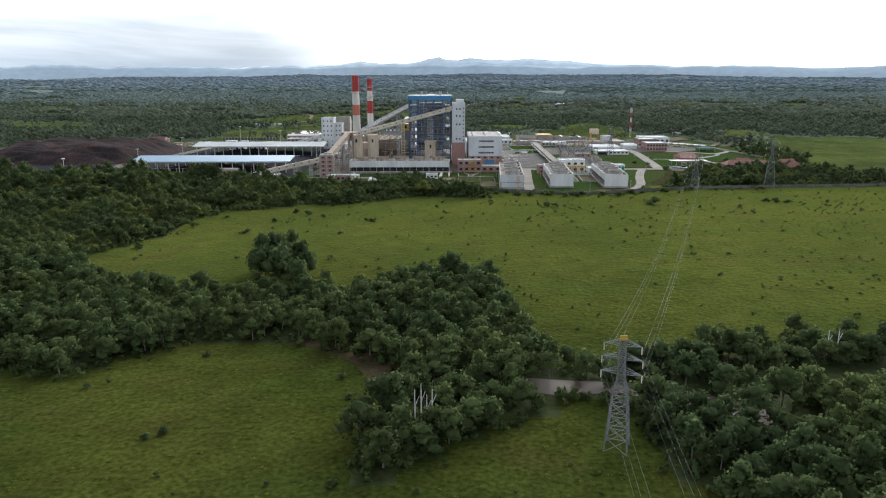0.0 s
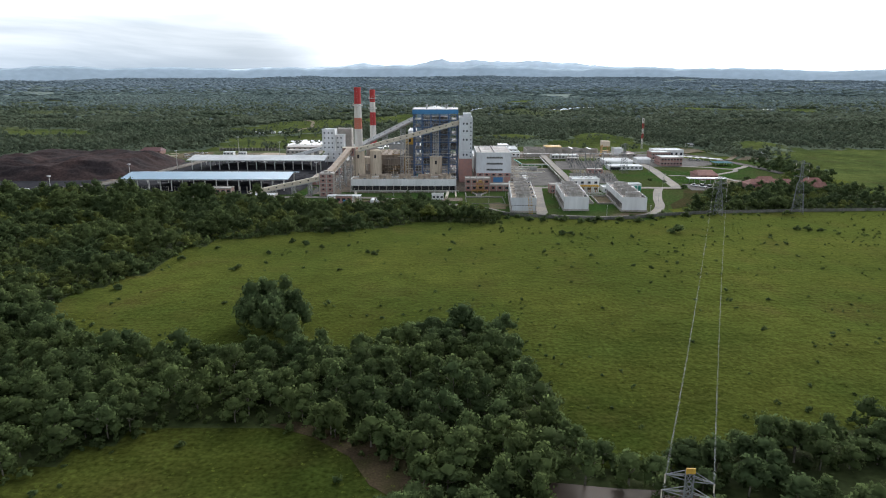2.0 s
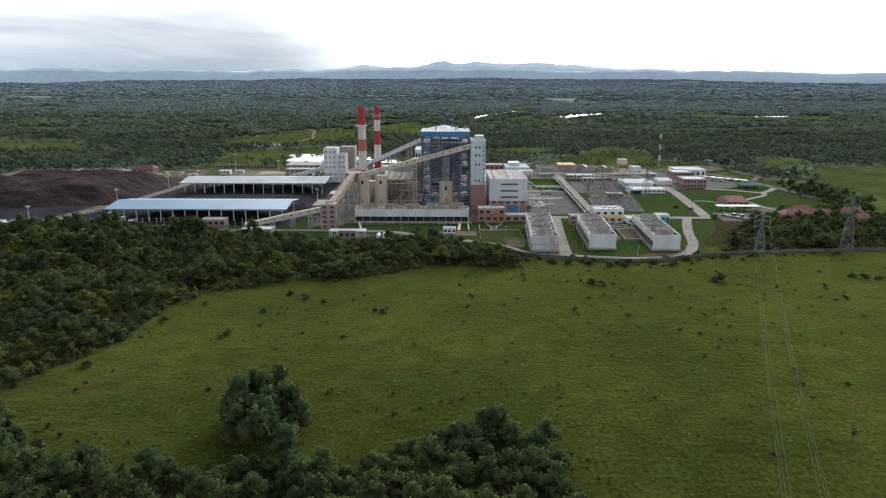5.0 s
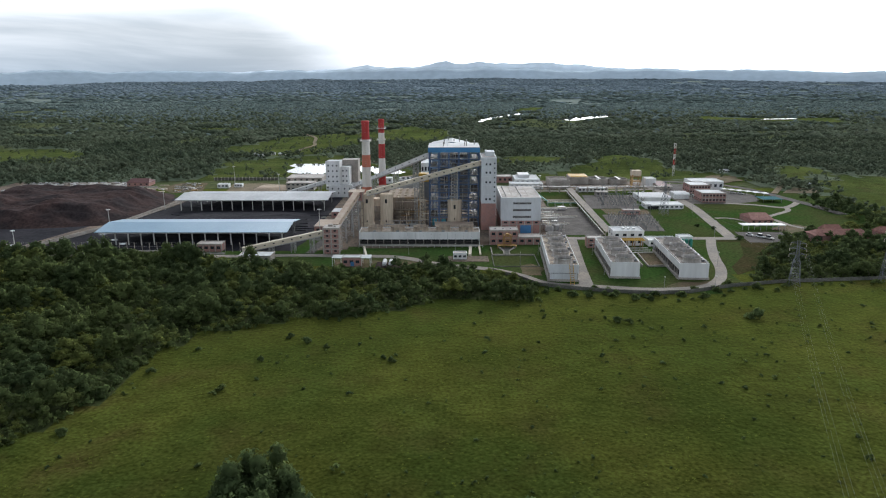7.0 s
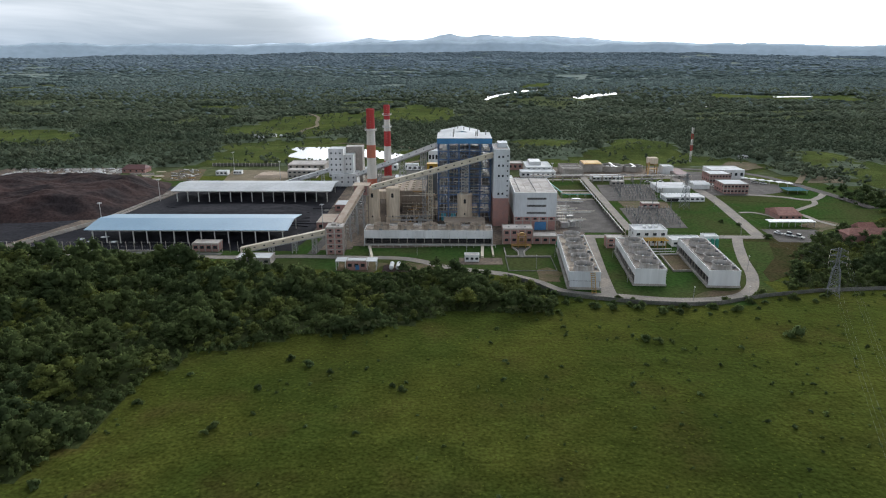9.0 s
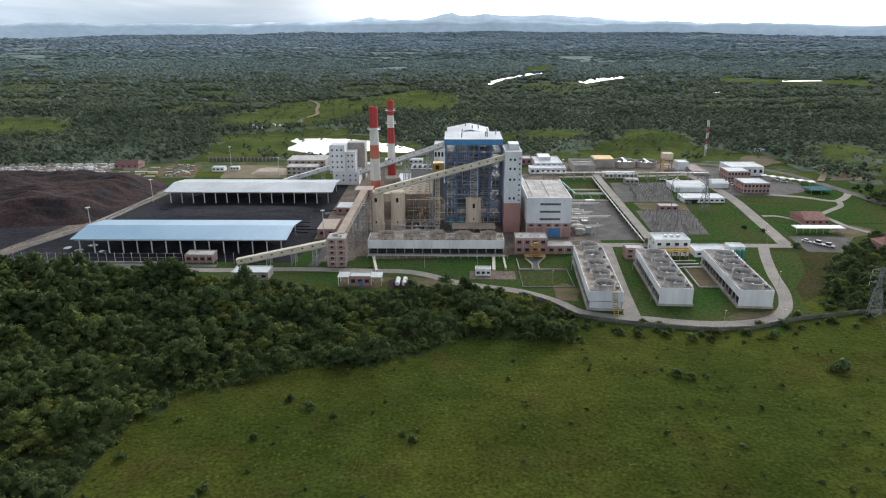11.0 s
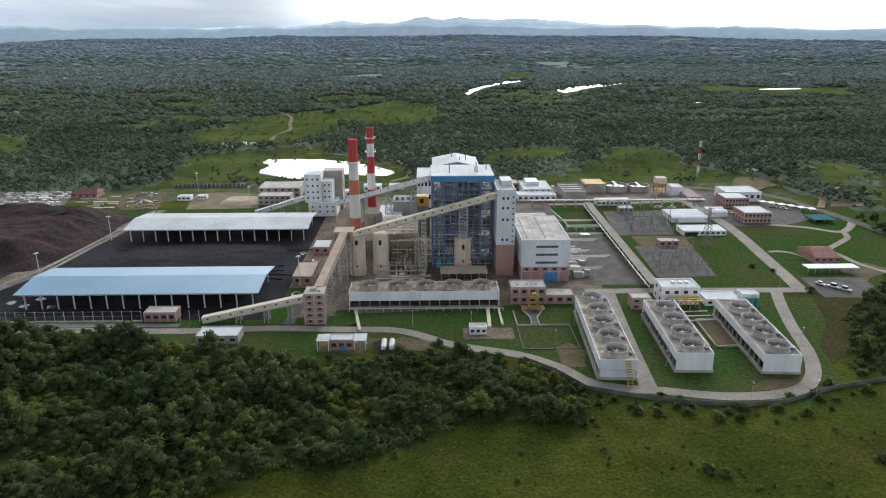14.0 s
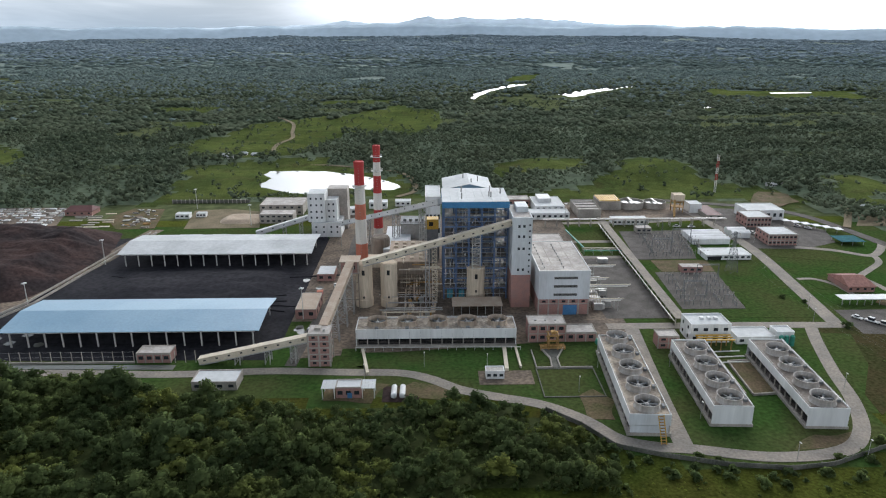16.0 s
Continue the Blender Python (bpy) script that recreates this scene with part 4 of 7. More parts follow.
def gallery(a, b, w, h, material, roof, label, legs=(), windows=0):
    """An enclosed sloping conveyor gallery with trestle legs."""
    a, b = Vector(a), Vector(b)
    t = thing("conveyor_gallery", a.x, a.y, 0, label, "conveyor")
    d = b - a
    side = Vector((d.y, -d.x, 0)).normalized()
    up = side.cross(d).normalized()
    if up.z < 0:
        up = -up
    m = Matrix.Translation(a) @ Matrix((side, d.normalized(), up)).transposed().to_4x4()
    L = d.length
    bm = bmesh.new()
    box(bm, -w / 2, 0, -h / 2, w / 2, L, h / 2, m)
    part("casing", bm, material, t)
    n = max(4, int(L / 6))
    for k in range(n):
        bm = bmesh.new()
        y0, y1 = L * k / n + 0.05, L * (k + 1) / n - 0.05
        box(bm, -w / 2 - 0.2, y0, h / 2, w / 2 + 0.2, y1, h / 2 + 0.18, m)
        part("roof_sheet", bm, roof, t)
    for s in (-1, 1):
        bm = bmesh.new()
        box(bm, s * w / 2 - 0.12, 0, -h / 2 - 0.35, s * w / 2 + 0.12, L, -h / 2 + 0.1, m)
        part("girder", bm, STEEL, t)
    for k in range(windows):
        bm = bmesh.new()
        y = L * (k + 0.5) / windows
        box(bm, w / 2 - 0.05, y - 0.5, -0.1, w / 2 + 0.06, y + 0.5, 0.55, m)
        part("window", bm, GLASSD, t)
        bm = bmesh.new()
        box(bm, -w / 2 - 0.06, y - 0.5, -0.1, -w / 2 + 0.05, y + 0.5, 0.55, m)
        part("window", bm, GLASSD, t)
    for f in legs:
        c = a + d * f
        bm = bmesh.new()
        top = c.z - h / 2 - 0.3
        q = side * (w / 2 + 0.1)
        r = Vector((d.x, d.y, 0)).normalized() * 1.0
        feet = [c + q * 1.3 - r, c + q * 1.3 + r, c - q * 1.3 + r, c - q * 1.3 - r]
        tops = [c + q - r, c + q + r, c - q + r, c - q - r]
        for p, o in zip(feet, tops):
            beam(bm, (p.x, p.y, 0), (o.x, o.y, top), 0.35)
        nz = max(1, int(top / 3.5))
        for j in range(nz):
            u0, u1 = j / nz, (j + 1) / nz
            for k in range(4):
                p0, p1 = feet[k], tops[k]
                q0, q1 = feet[(k + 1) % 4], tops[(k + 1) % 4]
                A = Vector((p0.x, p0.y, 0)).lerp(Vector((p1.x, p1.y, top)), u0)
                B = Vector((q0.x, q0.y, 0)).lerp(Vector((q1.x, q1.y, top)), u1)
                C = Vector((p0.x, p0.y, 0)).lerp(Vector((p1.x, p1.y, top)), u1)
                beam(bm, A, B, 0.18)
                beam(bm, C, B, 0.18)
        part("trestle", bm, STEEL, t)
    return t


gallery((-130.5, 477.6, 1.3), (-84, 478.2, 11.2), 3.2, 2.6, CREAM, CREAM, "cream clad sloping conveyor gallery beside the coal yard", (0.35, 0.62, 0.85), 9)
gallery((-78.5, 482, 13.8), (-72.5, 536, 23.6), 3.6, 2.8, TANROOF, TANROOF, "dusty brown conveyor gallery rising to the silos", (0.3, 0.6, 0.88), 6)
gallery((-66.5, 537.5, 23.6), (9.5, 540.5, 43.6), 3.2, 2.6, CREAM, CREAM, "long cream conveyor gallery rising to the boiler house", (0.42,), 16)
jh = thing("junction_house", -73, 540, 0, "dusty brick junction box on an open steel frame", "tower building")
boxpart("brick_wall", (-77.5, 535.5, 19.2, -68.5, 544.5, 24.6), BRICK, jh)
boxpart("roof", (-78, 535, 24.6, -68, 545, 25.1), TANROOF, jh)
boxpart("floor_band", (-77.8, 535.2, 18.7, -68.2, 544.8, 19.2), CONC, jh)
for x in (-77.6, -73.2, -68.8):
    boxpart("corner_strip", (x - 0.25, 535.3, 19.2, x + 0.35, 535.6, 24.6), CONC, jh)
for x in (-75.4, -71):
    boxpart("window", (x - 0.8, 535.38, 21, x + 0.8, 535.6, 22.8), GLASSD, jh)
for x in (-77.3, -68.7):
    for y in (535.7, 540, 544.3):
        boxpart("leg", (x - 0.3, y - 0.3, 0, x + 0.3, y + 0.3, 18.7), TANDARK, jh)
for z in (5, 9.6, 14.2):
    for a_, b_ in (((-77.3, 535.7), (-68.7, 535.7)), ((-68.7, 535.7), (-68.7, 544.3)), ((-77.3, 535.7), (-77.3, 544.3)), ((-77.3, 544.3), (-68.7, 544.3))):
        bm = bmesh.new()
        beam(bm, (*a_, z), (*b_, z), 0.3)
        part("frame_beam", bm, TANDARK, jh)
        bm = bmesh.new()
        beam(bm, (*a_, z - 4.4), (*b_, z), 0.16)
        part("brace", bm, TANDARK, jh)


def silo(x, y, r, h, label):
    t = thing("silo", x, y, 0, label, "silo", "ash silos")
    bm = bmesh.new()
    lathe(bm, [(r * 1.06, 0), (r * 1.06, 4), (r, 4.2), (r, h - 0.9), (r * 1.05, h - 0.8), (r * 1.05, h)], 28, x, y)
    part("shell", bm, TAN, t, smooth=False)
    bm = bmesh.new()
    lathe(bm, [(r * 1.02, h), (r * 0.9, h + 0.5), (0.4, h + 0.7)], 28, x, y)
    part("roof", bm, TAN, t)
    boxpart("doorway", (x - 0.7, y - r - 0.15, h - 5.2, x + 0.7, y - r + 0.6, h - 2.6), DARK, t)
    boxpart("hatch", (x - 0.4, y - r * 1.06 - 0.1, 5.2, x + 0.4, y - r + 0.6, 6.2), DARK, t)
    return t


silo(-66.4, 540.5, 4.2, 22.6, "dust stained concrete silo with a flat cap")
silo(-54.0, 540.5, 4.2, 22.6, "dust stained concrete silo with a flat cap")
s3 = silo(-9.8, 548, 4.6, 17.5, "dust stained concrete silo below a steel access tower")
bm = bmesh.new()
for sx in (-1, 1):
    for sy in (-1, 1):
        beam(bm, (-9.8 + sx * 2, 546 + sy * 2, 17.5), (-9.8 + sx * 2, 546 + sy * 2, 36), 0.3)
for k in range(9):
    z = 18 + k * 2
    for (ax, ay), (bx, by) in (((-2, -2), (2, -2)), ((2, -2), (2, 2)), ((2, 2), (-2, 2)), ((-2, 2), (-2, -2))):
        beam(bm, (-9.8 + ax, 546 + ay, z), (-9.8 + bx, 546 + by, z), 0.2)
        beam(bm, (-9.8 + ax, 546 + ay, z), (-9.8 + bx, 546 + by, z + 2), 0.16)
part("access_tower", bm, PALESTEEL, s3)


def chimney(x, y, h, r0, r1, bands, decks, label):
    """A tapered banded chimney with service decks. bands: (height fraction, material) from the foot up."""
    t = thing("chimney", x, y, 0, label, "chimney", "chimneys")
    z = 0.0
    for top, m in bands:
        bm = bmesh.new()
        ra, rb = r0 + (r1 - r0) * z / h, r0 + (r1 - r0) * top * h / h
        lathe(bm, [(ra, z), (rb, top * h)], 28, x, y)
        part("band", bm, m, t, smooth=False)
        z = top * h
    bm = bmesh.new()
    lathe(bm, [(r1 + 0.25, h - 2.4), (r1 + 0.25, h - 0.1), (r1 - 0.15, h + 0.3), (r1 - 0.5, h + 0.3), (r1 - 0.5, h - 1.0)], 28, x, y, caps=False)
    part("rim", bm, bands[-1][1], t)
    for f in decks:
        bm = bmesh.new()
        r = r0 + (r1 - r0) * f
        lathe(bm, [(r - 0.2, f * h), (r + 1.3, f * h + 0.3), (r + 1.3, f * h + 0.5), (r - 0.2, f * h + 0.5)], 28, x, y, caps=False)
        for k in range(14):
            a = k * 2 * math.pi / 14
            beam(bm, (x + (r + 1.2) * math.cos(a), y + (r + 1.2) * math.sin(a), f * h + 0.4), (x + (r + 1.2) * math.cos(a), y + (r + 1.2) * math.sin(a), f * h + 1.6), 0.09)
        lathe(bm, [(r + 1.15, f * h + 1.5), (r + 1.27, f * h + 1.5), (r + 1.27, f * h + 1.62), (r + 1.15, f * h + 1.62)], 28, x, y, caps=False)
        part("service_deck", bm, PALESTEEL, t)
    bm = bmesh.new()
    for k in range(int(h / 1.5)):
        z = 1 + k * 1.5
        r = r0 + (r1 - r0) * z / h
        box(bm, x - 0.35, y - r - 0.25, z, x + 0.35, y - r - 0.15, z + 0.12)
    part("ladder", bm, STEEL, t)
    return t


chimney(-70.6, 576, 67, 3.6, 2.5, ((0.13, WHITEP), (0.33, REDF), (0.535, WHITEP), (0.66, REDF), (0.815, WHITEP), (1.0, REDP)), (0.795,), "round chimney with faded red and white bands")
chimney(-66.3, 645, 64, 3.15, 2.15, ((0.11, WHITEP), (0.17, WHITEP), (0.36, REDP), (0.53, WHITEP), (0.705, REDP), (0.84, WHITEP), (1.0, REDP)), (0.745, 0.885), "slender round chimney with red and white bands")
# boiler house
def boiler_house():
    t = thing("boiler_house", -10, 562, 0, "tall open steel boiler house with a blue roof band", "boiler house")
    xs, ys = [-26.2, -20, -13.5, -7, -0.5, 6.0], [547.3, 557, 567, 576.5]
    levels = [6, 11.5, 17, 22.5, 28, 33.5, 39, 44]
    for x in xs:
        for y in ys:
            bm = bmesh.new()
            box(bm, x - 0.45, y - 0.12, 0, x + 0.45, y + 0.12, 49)
            box(bm, x - 0.1, y - 0.4, 0, x + 0.1, y + 0.4, 49)
            part("column", bm, BLUESTEEL, t)
    rng = random.Random(4)
    for z in levels:
        for y in ys:
            bm = bmesh.new()
            beam(bm, (xs[0], y, z), (xs[-1], y, z), 0.35, 0.6)
            part("floor_beam", bm, BLUESTEEL, t)
        for x in xs:
            bm = bmesh.new()
            beam(bm, (x, ys[0], z), (x, ys[-1], z), 0.35, 0.55)
            part("floor_beam", bm, BLUESTEEL, t)
        bm = bmesh.new()
        box(bm, xs[0], ys[0] + 0.6, z + 0.3, xs[-1], ys[0] + 5.5, z + 0.38)
        box(bm, xs[0], ys[0] + 5.5, z + 0.3, xs[0] + 5, ys[-1], z + 0.38)
        box(bm, xs[-1] - 4, ys[0] + 5.5, z + 0.3, xs[-1], ys[-1], z + 0.38)
        part("walkway", bm, DARKSTEEL, t)
        bm = bmesh.new()
        for q in (0.75, 1.25):
            beam(bm, (xs[0], ys[0] + 0.2, z + q), (xs[-1], ys[0] + 0.2, z + q), 0.09)
            beam(bm, (xs[0] - 0.1, ys[0], z + q), (xs[0] - 0.1, ys[-1], z + q), 0.09)
        for k in range(22):
            x = xs[0] + (xs[-1] - xs[0]) * k / 21
            beam(bm, (x, ys[0] + 0.2, z + 0.3), (x, ys[0] + 0.2, z + 1.25), 0.07)
        part("handrail", bm, STEEL, t)
    for i, k in ((0, 7), (0, 5), (1, 3), (4, 6), (4, 2), (3, 7), (2, 7), (1, 7), (0, 2)):
        z0, z1 = levels[k - 1], levels[k]
        bm = bmesh.new()
        xm = (xs[i] + xs[i + 1]) / 2
        beam(bm, (xs[i], ys[0], z0), (xm, ys[0], z1), 0.28)
        beam(bm, (xs[i + 1], ys[0], z0), (xm, ys[0], z1), 0.28)
        part("brace", bm, BLUESTEEL, t)
    for z in [3] + [q + 2.75 for q in levels[:-1]]:
        bm = bmesh.new()
        beam(bm, (xs[0], ys[0] - 0.1, z), (xs[-1], ys[0] - 0.1, z), 0.18)
        part("girt", bm, PALESTEEL if z < 20 else STEEL, t)
    for k in range(5):
        xm = (xs[k] + xs[k + 1]) / 2
        bm = bmesh.new()
        beam(bm, (xm, ys[0], 0), (xm, ys[0], 49), 0.2)
        part("sub_post", bm, STEEL, t)
    boxpart("furnace", (-19, 558, 9, -1, 575, 46), DARKSTEEL, t, "dark furnace casing", 0.3)
    for k in range(14):
        z = 10 + k * 2.6
        boxpart("buckstay", (-19.3, 557.7, z, -0.7, 575.3, z + 0.35), BLUESTEEL, t)
    for x0, y0, z0, x1, y1, z1, m in ((-25, 549.5, 6.4, -21.5, 554, 10, DARKSTEEL), (-19, 549.5, 12, -14.5, 554, 15.5, DARKSTEEL), (1.2, 550, 23, 5, 555, 27, DARKSTEEL), (-24, 549.5, 28.5, -20.5, 554, 31, STEEL), (-12, 550, 39.5, -8, 555, 42.5, DARKSTEEL), (-24.5, 548.4, 0.2, -21.5, 551, 4.4, TEAL), (-18.5, 548.4, 0.2, -15.5, 551, 4.4, TEAL), (1, 549, 0.2, 5, 553, 4.5, DARKSTEEL), (-5.5, 549.6, 34, -2, 554, 37, DARKSTEEL), (1, 549.5, 12, 5, 554, 14.5, STEEL)):
        boxpart("machine", (x0, y0, z0, x1, y1, z1), m, t, bevel=0.15)
    for k in range(170):
        bm = bmesh.new()
        x, y = rng.uniform(-25.5, 5.5), rng.uniform(548.3, 556)
        z = rng.choice(levels) + rng.uniform(1.5, 4.5)
        r = rng.uniform(0.1, 0.36)
        if rng.random() < 0.55:
            beam(bm, (x, y, z), (min(x + rng.uniform(4, 12), 5.8), y, z), r)
        else:
            beam(bm, (x, y, max(z - rng.uniform(4, 14), 0.3)), (x, y, z), r)
        part("pipe", bm, rng.choice((STEEL, BLUESTEEL, PALESTEEL, PALESTEEL, STEEL)), t)
    for x, z in ((-2.6, 40), (-3.2, 30), (-4.4, 35), (1.6, 21), (0.6, 27), (-12, 41), (4.2, 33), (-16, 24), (2, 8), (-22, 36), (3.6, 15), (-6, 20)):
        boxpart("lamp_box", (x, 546.9, z, x + 0.45, 547.2, z + 0.4), WHITE, t, "small white lamp box")
    x0, x1, y0, y1 = -27, 6.6, 546.6, 577
    boxpart("blue_fascia", (x0, y0, 48.8, x1, y0 + 0.4, 51.9), BLUE, t, "blue metal roof band")
    boxpart("blue_fascia", (x0, y0 + 0.4, 48.8, x0 + 0.4, y1, 51.9), BLUE, t)
    boxpart("blue_fascia", (x1 - 0.4, y0 + 0.4, 48.8, x1, y1, 51.9), BLUE, t)
    n = 8
    for k in range(n):
        xa, xb = x0 + (x1 - x0) * k / n, x0 + (x1 - x0) * (k + 1) / n
        boxpart("roof_sheet", (xa, y0 - 0.05, 51.9, xb - 0.05, y1, 52.15), ROOFM, t)
    for x, y in ((-17, 553), (-16.6, 568), (-2, 556), (-3, 557), (3.5, 564), (-1.5, 570)):
        bm = bmesh.new()
        lathe(bm, [(0.35, 52.1), (0.35, 54.6), (0.5, 54.7), (0.5, 55.0)], 10, x, y)
        part("vent_pipe", bm, STEEL, t)
    # raised penthouse behind
    bm = bmesh.new()
    ax0, ax1, ay0, ay1 = -25.6, 1.3, 588, 618
    pts = [(ax0, 30), (ax1, 30), (ax1, 48.8), ((ax0 + ax1) / 2 + 1, 51.6), (ax0, 48.8)]
    f = [bm.verts.new((x, ay0, z)) for x, z in pts]
    b = [bm.verts.new((x, ay1, z)) for x, z in pts]
    bm.faces.new(f)
    bm.faces.new(b[::-1])
    for k in range(5):
        bm.faces.new((f[k], f[(k + 1) % 5], b[(k + 1) % 5], b[k]))
    part("penthouse", bm, ROOFBLUE, t, "pale blue penthouse")
    xm = (ax0 + ax1) / 2 + 1
    for xa, za, xb, zb in ((ax0 - 0.3, 48.8, xm, 51.7), (xm, 51.7, ax1 + 0.3, 48.8)):
        bm = bmesh.new()
        vs = [bm.verts.new(p) for p in ((xa, ay0 - 0.4, za), (xb, ay0 - 0.4, zb), (xb, ay1, zb), (xa, ay1, za), (xa, ay0 - 0.4, za + 0.2), (xb, ay0 - 0.4, zb + 0.2), (xb, ay1, zb + 0.2), (xa, ay1, za + 0.2))]
        for q in ((3, 2, 1, 0), (4, 5, 6, 7), (0, 1, 5, 4), (1, 2, 6, 5), (2, 3, 7, 6), (3, 0, 4, 7)):
            bm.faces.new([vs[i] for i in q])
        part("penthouse_roof", bm, ROOFM, t)
    for x, y in ((xm + 1, 594), (xm + 5, 600), (xm - 3, 606)):
        boxpart("vent_pipe", (x, y, 50.2, x + 0.6, y + 0.6, 53.6), STEEL, t)
    for x in (ax0 + 0.5, xm, ax1 - 0.5):
        for y in (592, 614):
            boxpart("column", (x - 0.4, y - 0.4, 0, x + 0.4, y + 0.4, 30.2), BLUESTEEL, t)
    return t


boiler_house()


def stair_tower():
    x0, x1, y0, y1, h = 7.2, 16.6, 535.3, 562, 46.2
    t = thing("lift_tower", 12, 548, 0, "tall pale grey clad tower on a brick base", "tower building")
    boxpart("brick_base", (x0, y0, 0, x1, y1, 17.4), BRICK, t, "red brick base")
    for k in range(5):
        z = 17.4 + (h - 17.4) * k / 5
        boxpart("cladding_panel", (x0 - 0.1, y0 - 0.1, z, x1 + 0.1, y1 + 0.1, z + (h - 17.4) / 5 - 0.04), GREYWALL, t)
    for a in ((x0 - 0.1, y0 - 0.1, h, x1 + 0.1, y0 + 0.3, h + 0.7), (x0 - 0.1, y1 - 0.3, h, x1 + 0.1, y1 + 0.1, h + 0.7), (x0 - 0.1, y0 + 0.3, h, x0 + 0.3, y1 - 0.3, h + 0.7), (x1 - 0.3, y0 + 0.3, h, x1 + 0.1, y1 - 0.3, h + 0.7)):
        boxpart("parapet", a, GREYWALL, t)
    boxpart("roof_slab", (x0 + 0.35, y0 + 0.35, h, x1 - 0.35, y1 - 0.35, h + 0.15), ROOFC, t)
    boxpart("roof_house", (x0 + 3, y0 + 12, h + 0.15, x1 - 0.6, y1 - 4, h + 3), GREYWALL, t)
    for z in (41.8, 36.6, 30.4, 19.5):
        for x in (10.3, 12.7):
            boxpart("window", (x - 0.55, y0 - 0.16, z, x + 0.55, y0 + 0.2, z + 1.3), GLASSD, t)
    for k in range(9):
        z = 18.6 + k * 3.0
        boxpart("window", (x1 - 1.5, y0 - 0.16, z, x1 - 0.7, y0 + 0.2, z + 0.9), GLASSD, t)
        for y in (541, 549, 556):
            boxpart("window", (x1 - 0.2, y - 0.6, z, x1 + 0.16, y + 0.6, z + 1.0), GLASSD, t)
    return t


stair_tower()


def turbine_hall():
    x0, x1, y0, y1, h = 19.4, 44.2, 525.5, 574, 22.7
    t = thing("turbine_hall", 32, 550, 0, "pale grey clad turbine hall on a red brick base", "turbine hall")
    boxpart("brick_base", (x0 + 0.1, y0 + 0.1, 0, x1 - 0.1, y1, 8.2), BRICK, t, "red brick base")
    for k in range(6):
        x = x0 + 0.2 + (x1 - x0 - 0.4) * k / 5
        boxpart("column", (x - 0.35, y0 - 0.1, 0, x + 0.35, y0 + 0.3, 8.2), CONC, t)
    boxpart("band", (x0 - 0.05, y0 - 0.05, 5.6, x1 + 0.05, y0 + 0.2, 6.0), CONC, t)
    for k in range(5):
        x = x0 + 2.7 + (x1 - x0 - 5.4) * k / 4
        boxpart("window", (x - 0.9, y0 - 0.02, 6.5, x + 0.9, y0 + 0.25, 7.5), GLASSD, t)
    boxpart("roller_door", (31.6, y0 - 0.14, 0, 38.4, y0 + 0.2, 5.2), DOORBLUE, t, "blue roller door")
    n = 8
    for k in range(n):
        xa, xb = x0 + (x1 - x0) * k / n, x0 + (x1 - x0) * (k + 1) / n
        boxpart("cladding_panel", (xa, y0 - 0.1, 8.2, xb - 0.03, y0 + 0.3, h), GREYWALL, t)
    for k in range(12):
        ya, yb = y0 + 0.3 + (y1 - y0 - 0.3) * k / 12, y0 + 0.3 + (y1 - y0 - 0.3) * (k + 1) / 12
        boxpart("cladding_panel", (x0 - 0.1, ya, 8.2, x0 + 0.3, yb - 0.03, h), GREYWALL, t)
        boxpart("cladding_panel", (x1 - 0.3, ya, 8.2, x1 + 0.1, yb - 0.03, h), GREYWALL, t)
    boxpart("back_wall", (x0 + 0.3, y1 - 0.3, 8.2, x1 - 0.3, y1, h), GREYWALL, t)
    for z in (18.6, 14.3, 10.0):
        boxpart("louvre_frame", (26.6, y0 - 0.2, z, 38.2, y0 - 0.1, z + 1.3), STEEL, t)
        for j in range(4):
            boxpart("louvre_slat", (26.8, y0 - 0.26, z + 0.1 + j * 0.29, 38.0, y0 - 0.2, z + 0.28 + j * 0.29), DARK, t)
    boxpart("roof_deck", (x0 + 0.3, y0 + 0.3, h - 0.5, x1 - 0.3, y1 - 0.3, h - 0.2), ROOFC, t, "stained concrete roof")
    for a in ((x0 - 0.1, y0 - 0.12, h, x1 + 0.1, y0 + 0.3, h + 0.25), (x0 - 0.1, y0 + 0.3, h, x0 + 0.3, y1, h + 0.25), (x1 - 0.3, y0 + 0.3, h, x1 + 0.1, y1, h + 0.25)):
        boxpart("coping", a, WHITE, t)
    for x in (22.5, 32):
        for k in range(8):
            y = y0 + 5 + k * 5.2
            bm = bmesh.new()
            lathe(bm, [(0.25, h - 0.2), (0.25, h + 0.4), (0.45, h + 0.5), (0.4, h + 0.8), (0.15, h + 0.9)], 10, x, y)
            part("roof_vent", bm, STEEL, t)
    for x in (27, 37):
        boxpart("roof_joint", (x - 0.15, y0 + 0.4, h - 0.2, x + 0.15, y1 - 0.4, h - 0.08), CONC, t)
    return t


turbine_hall()


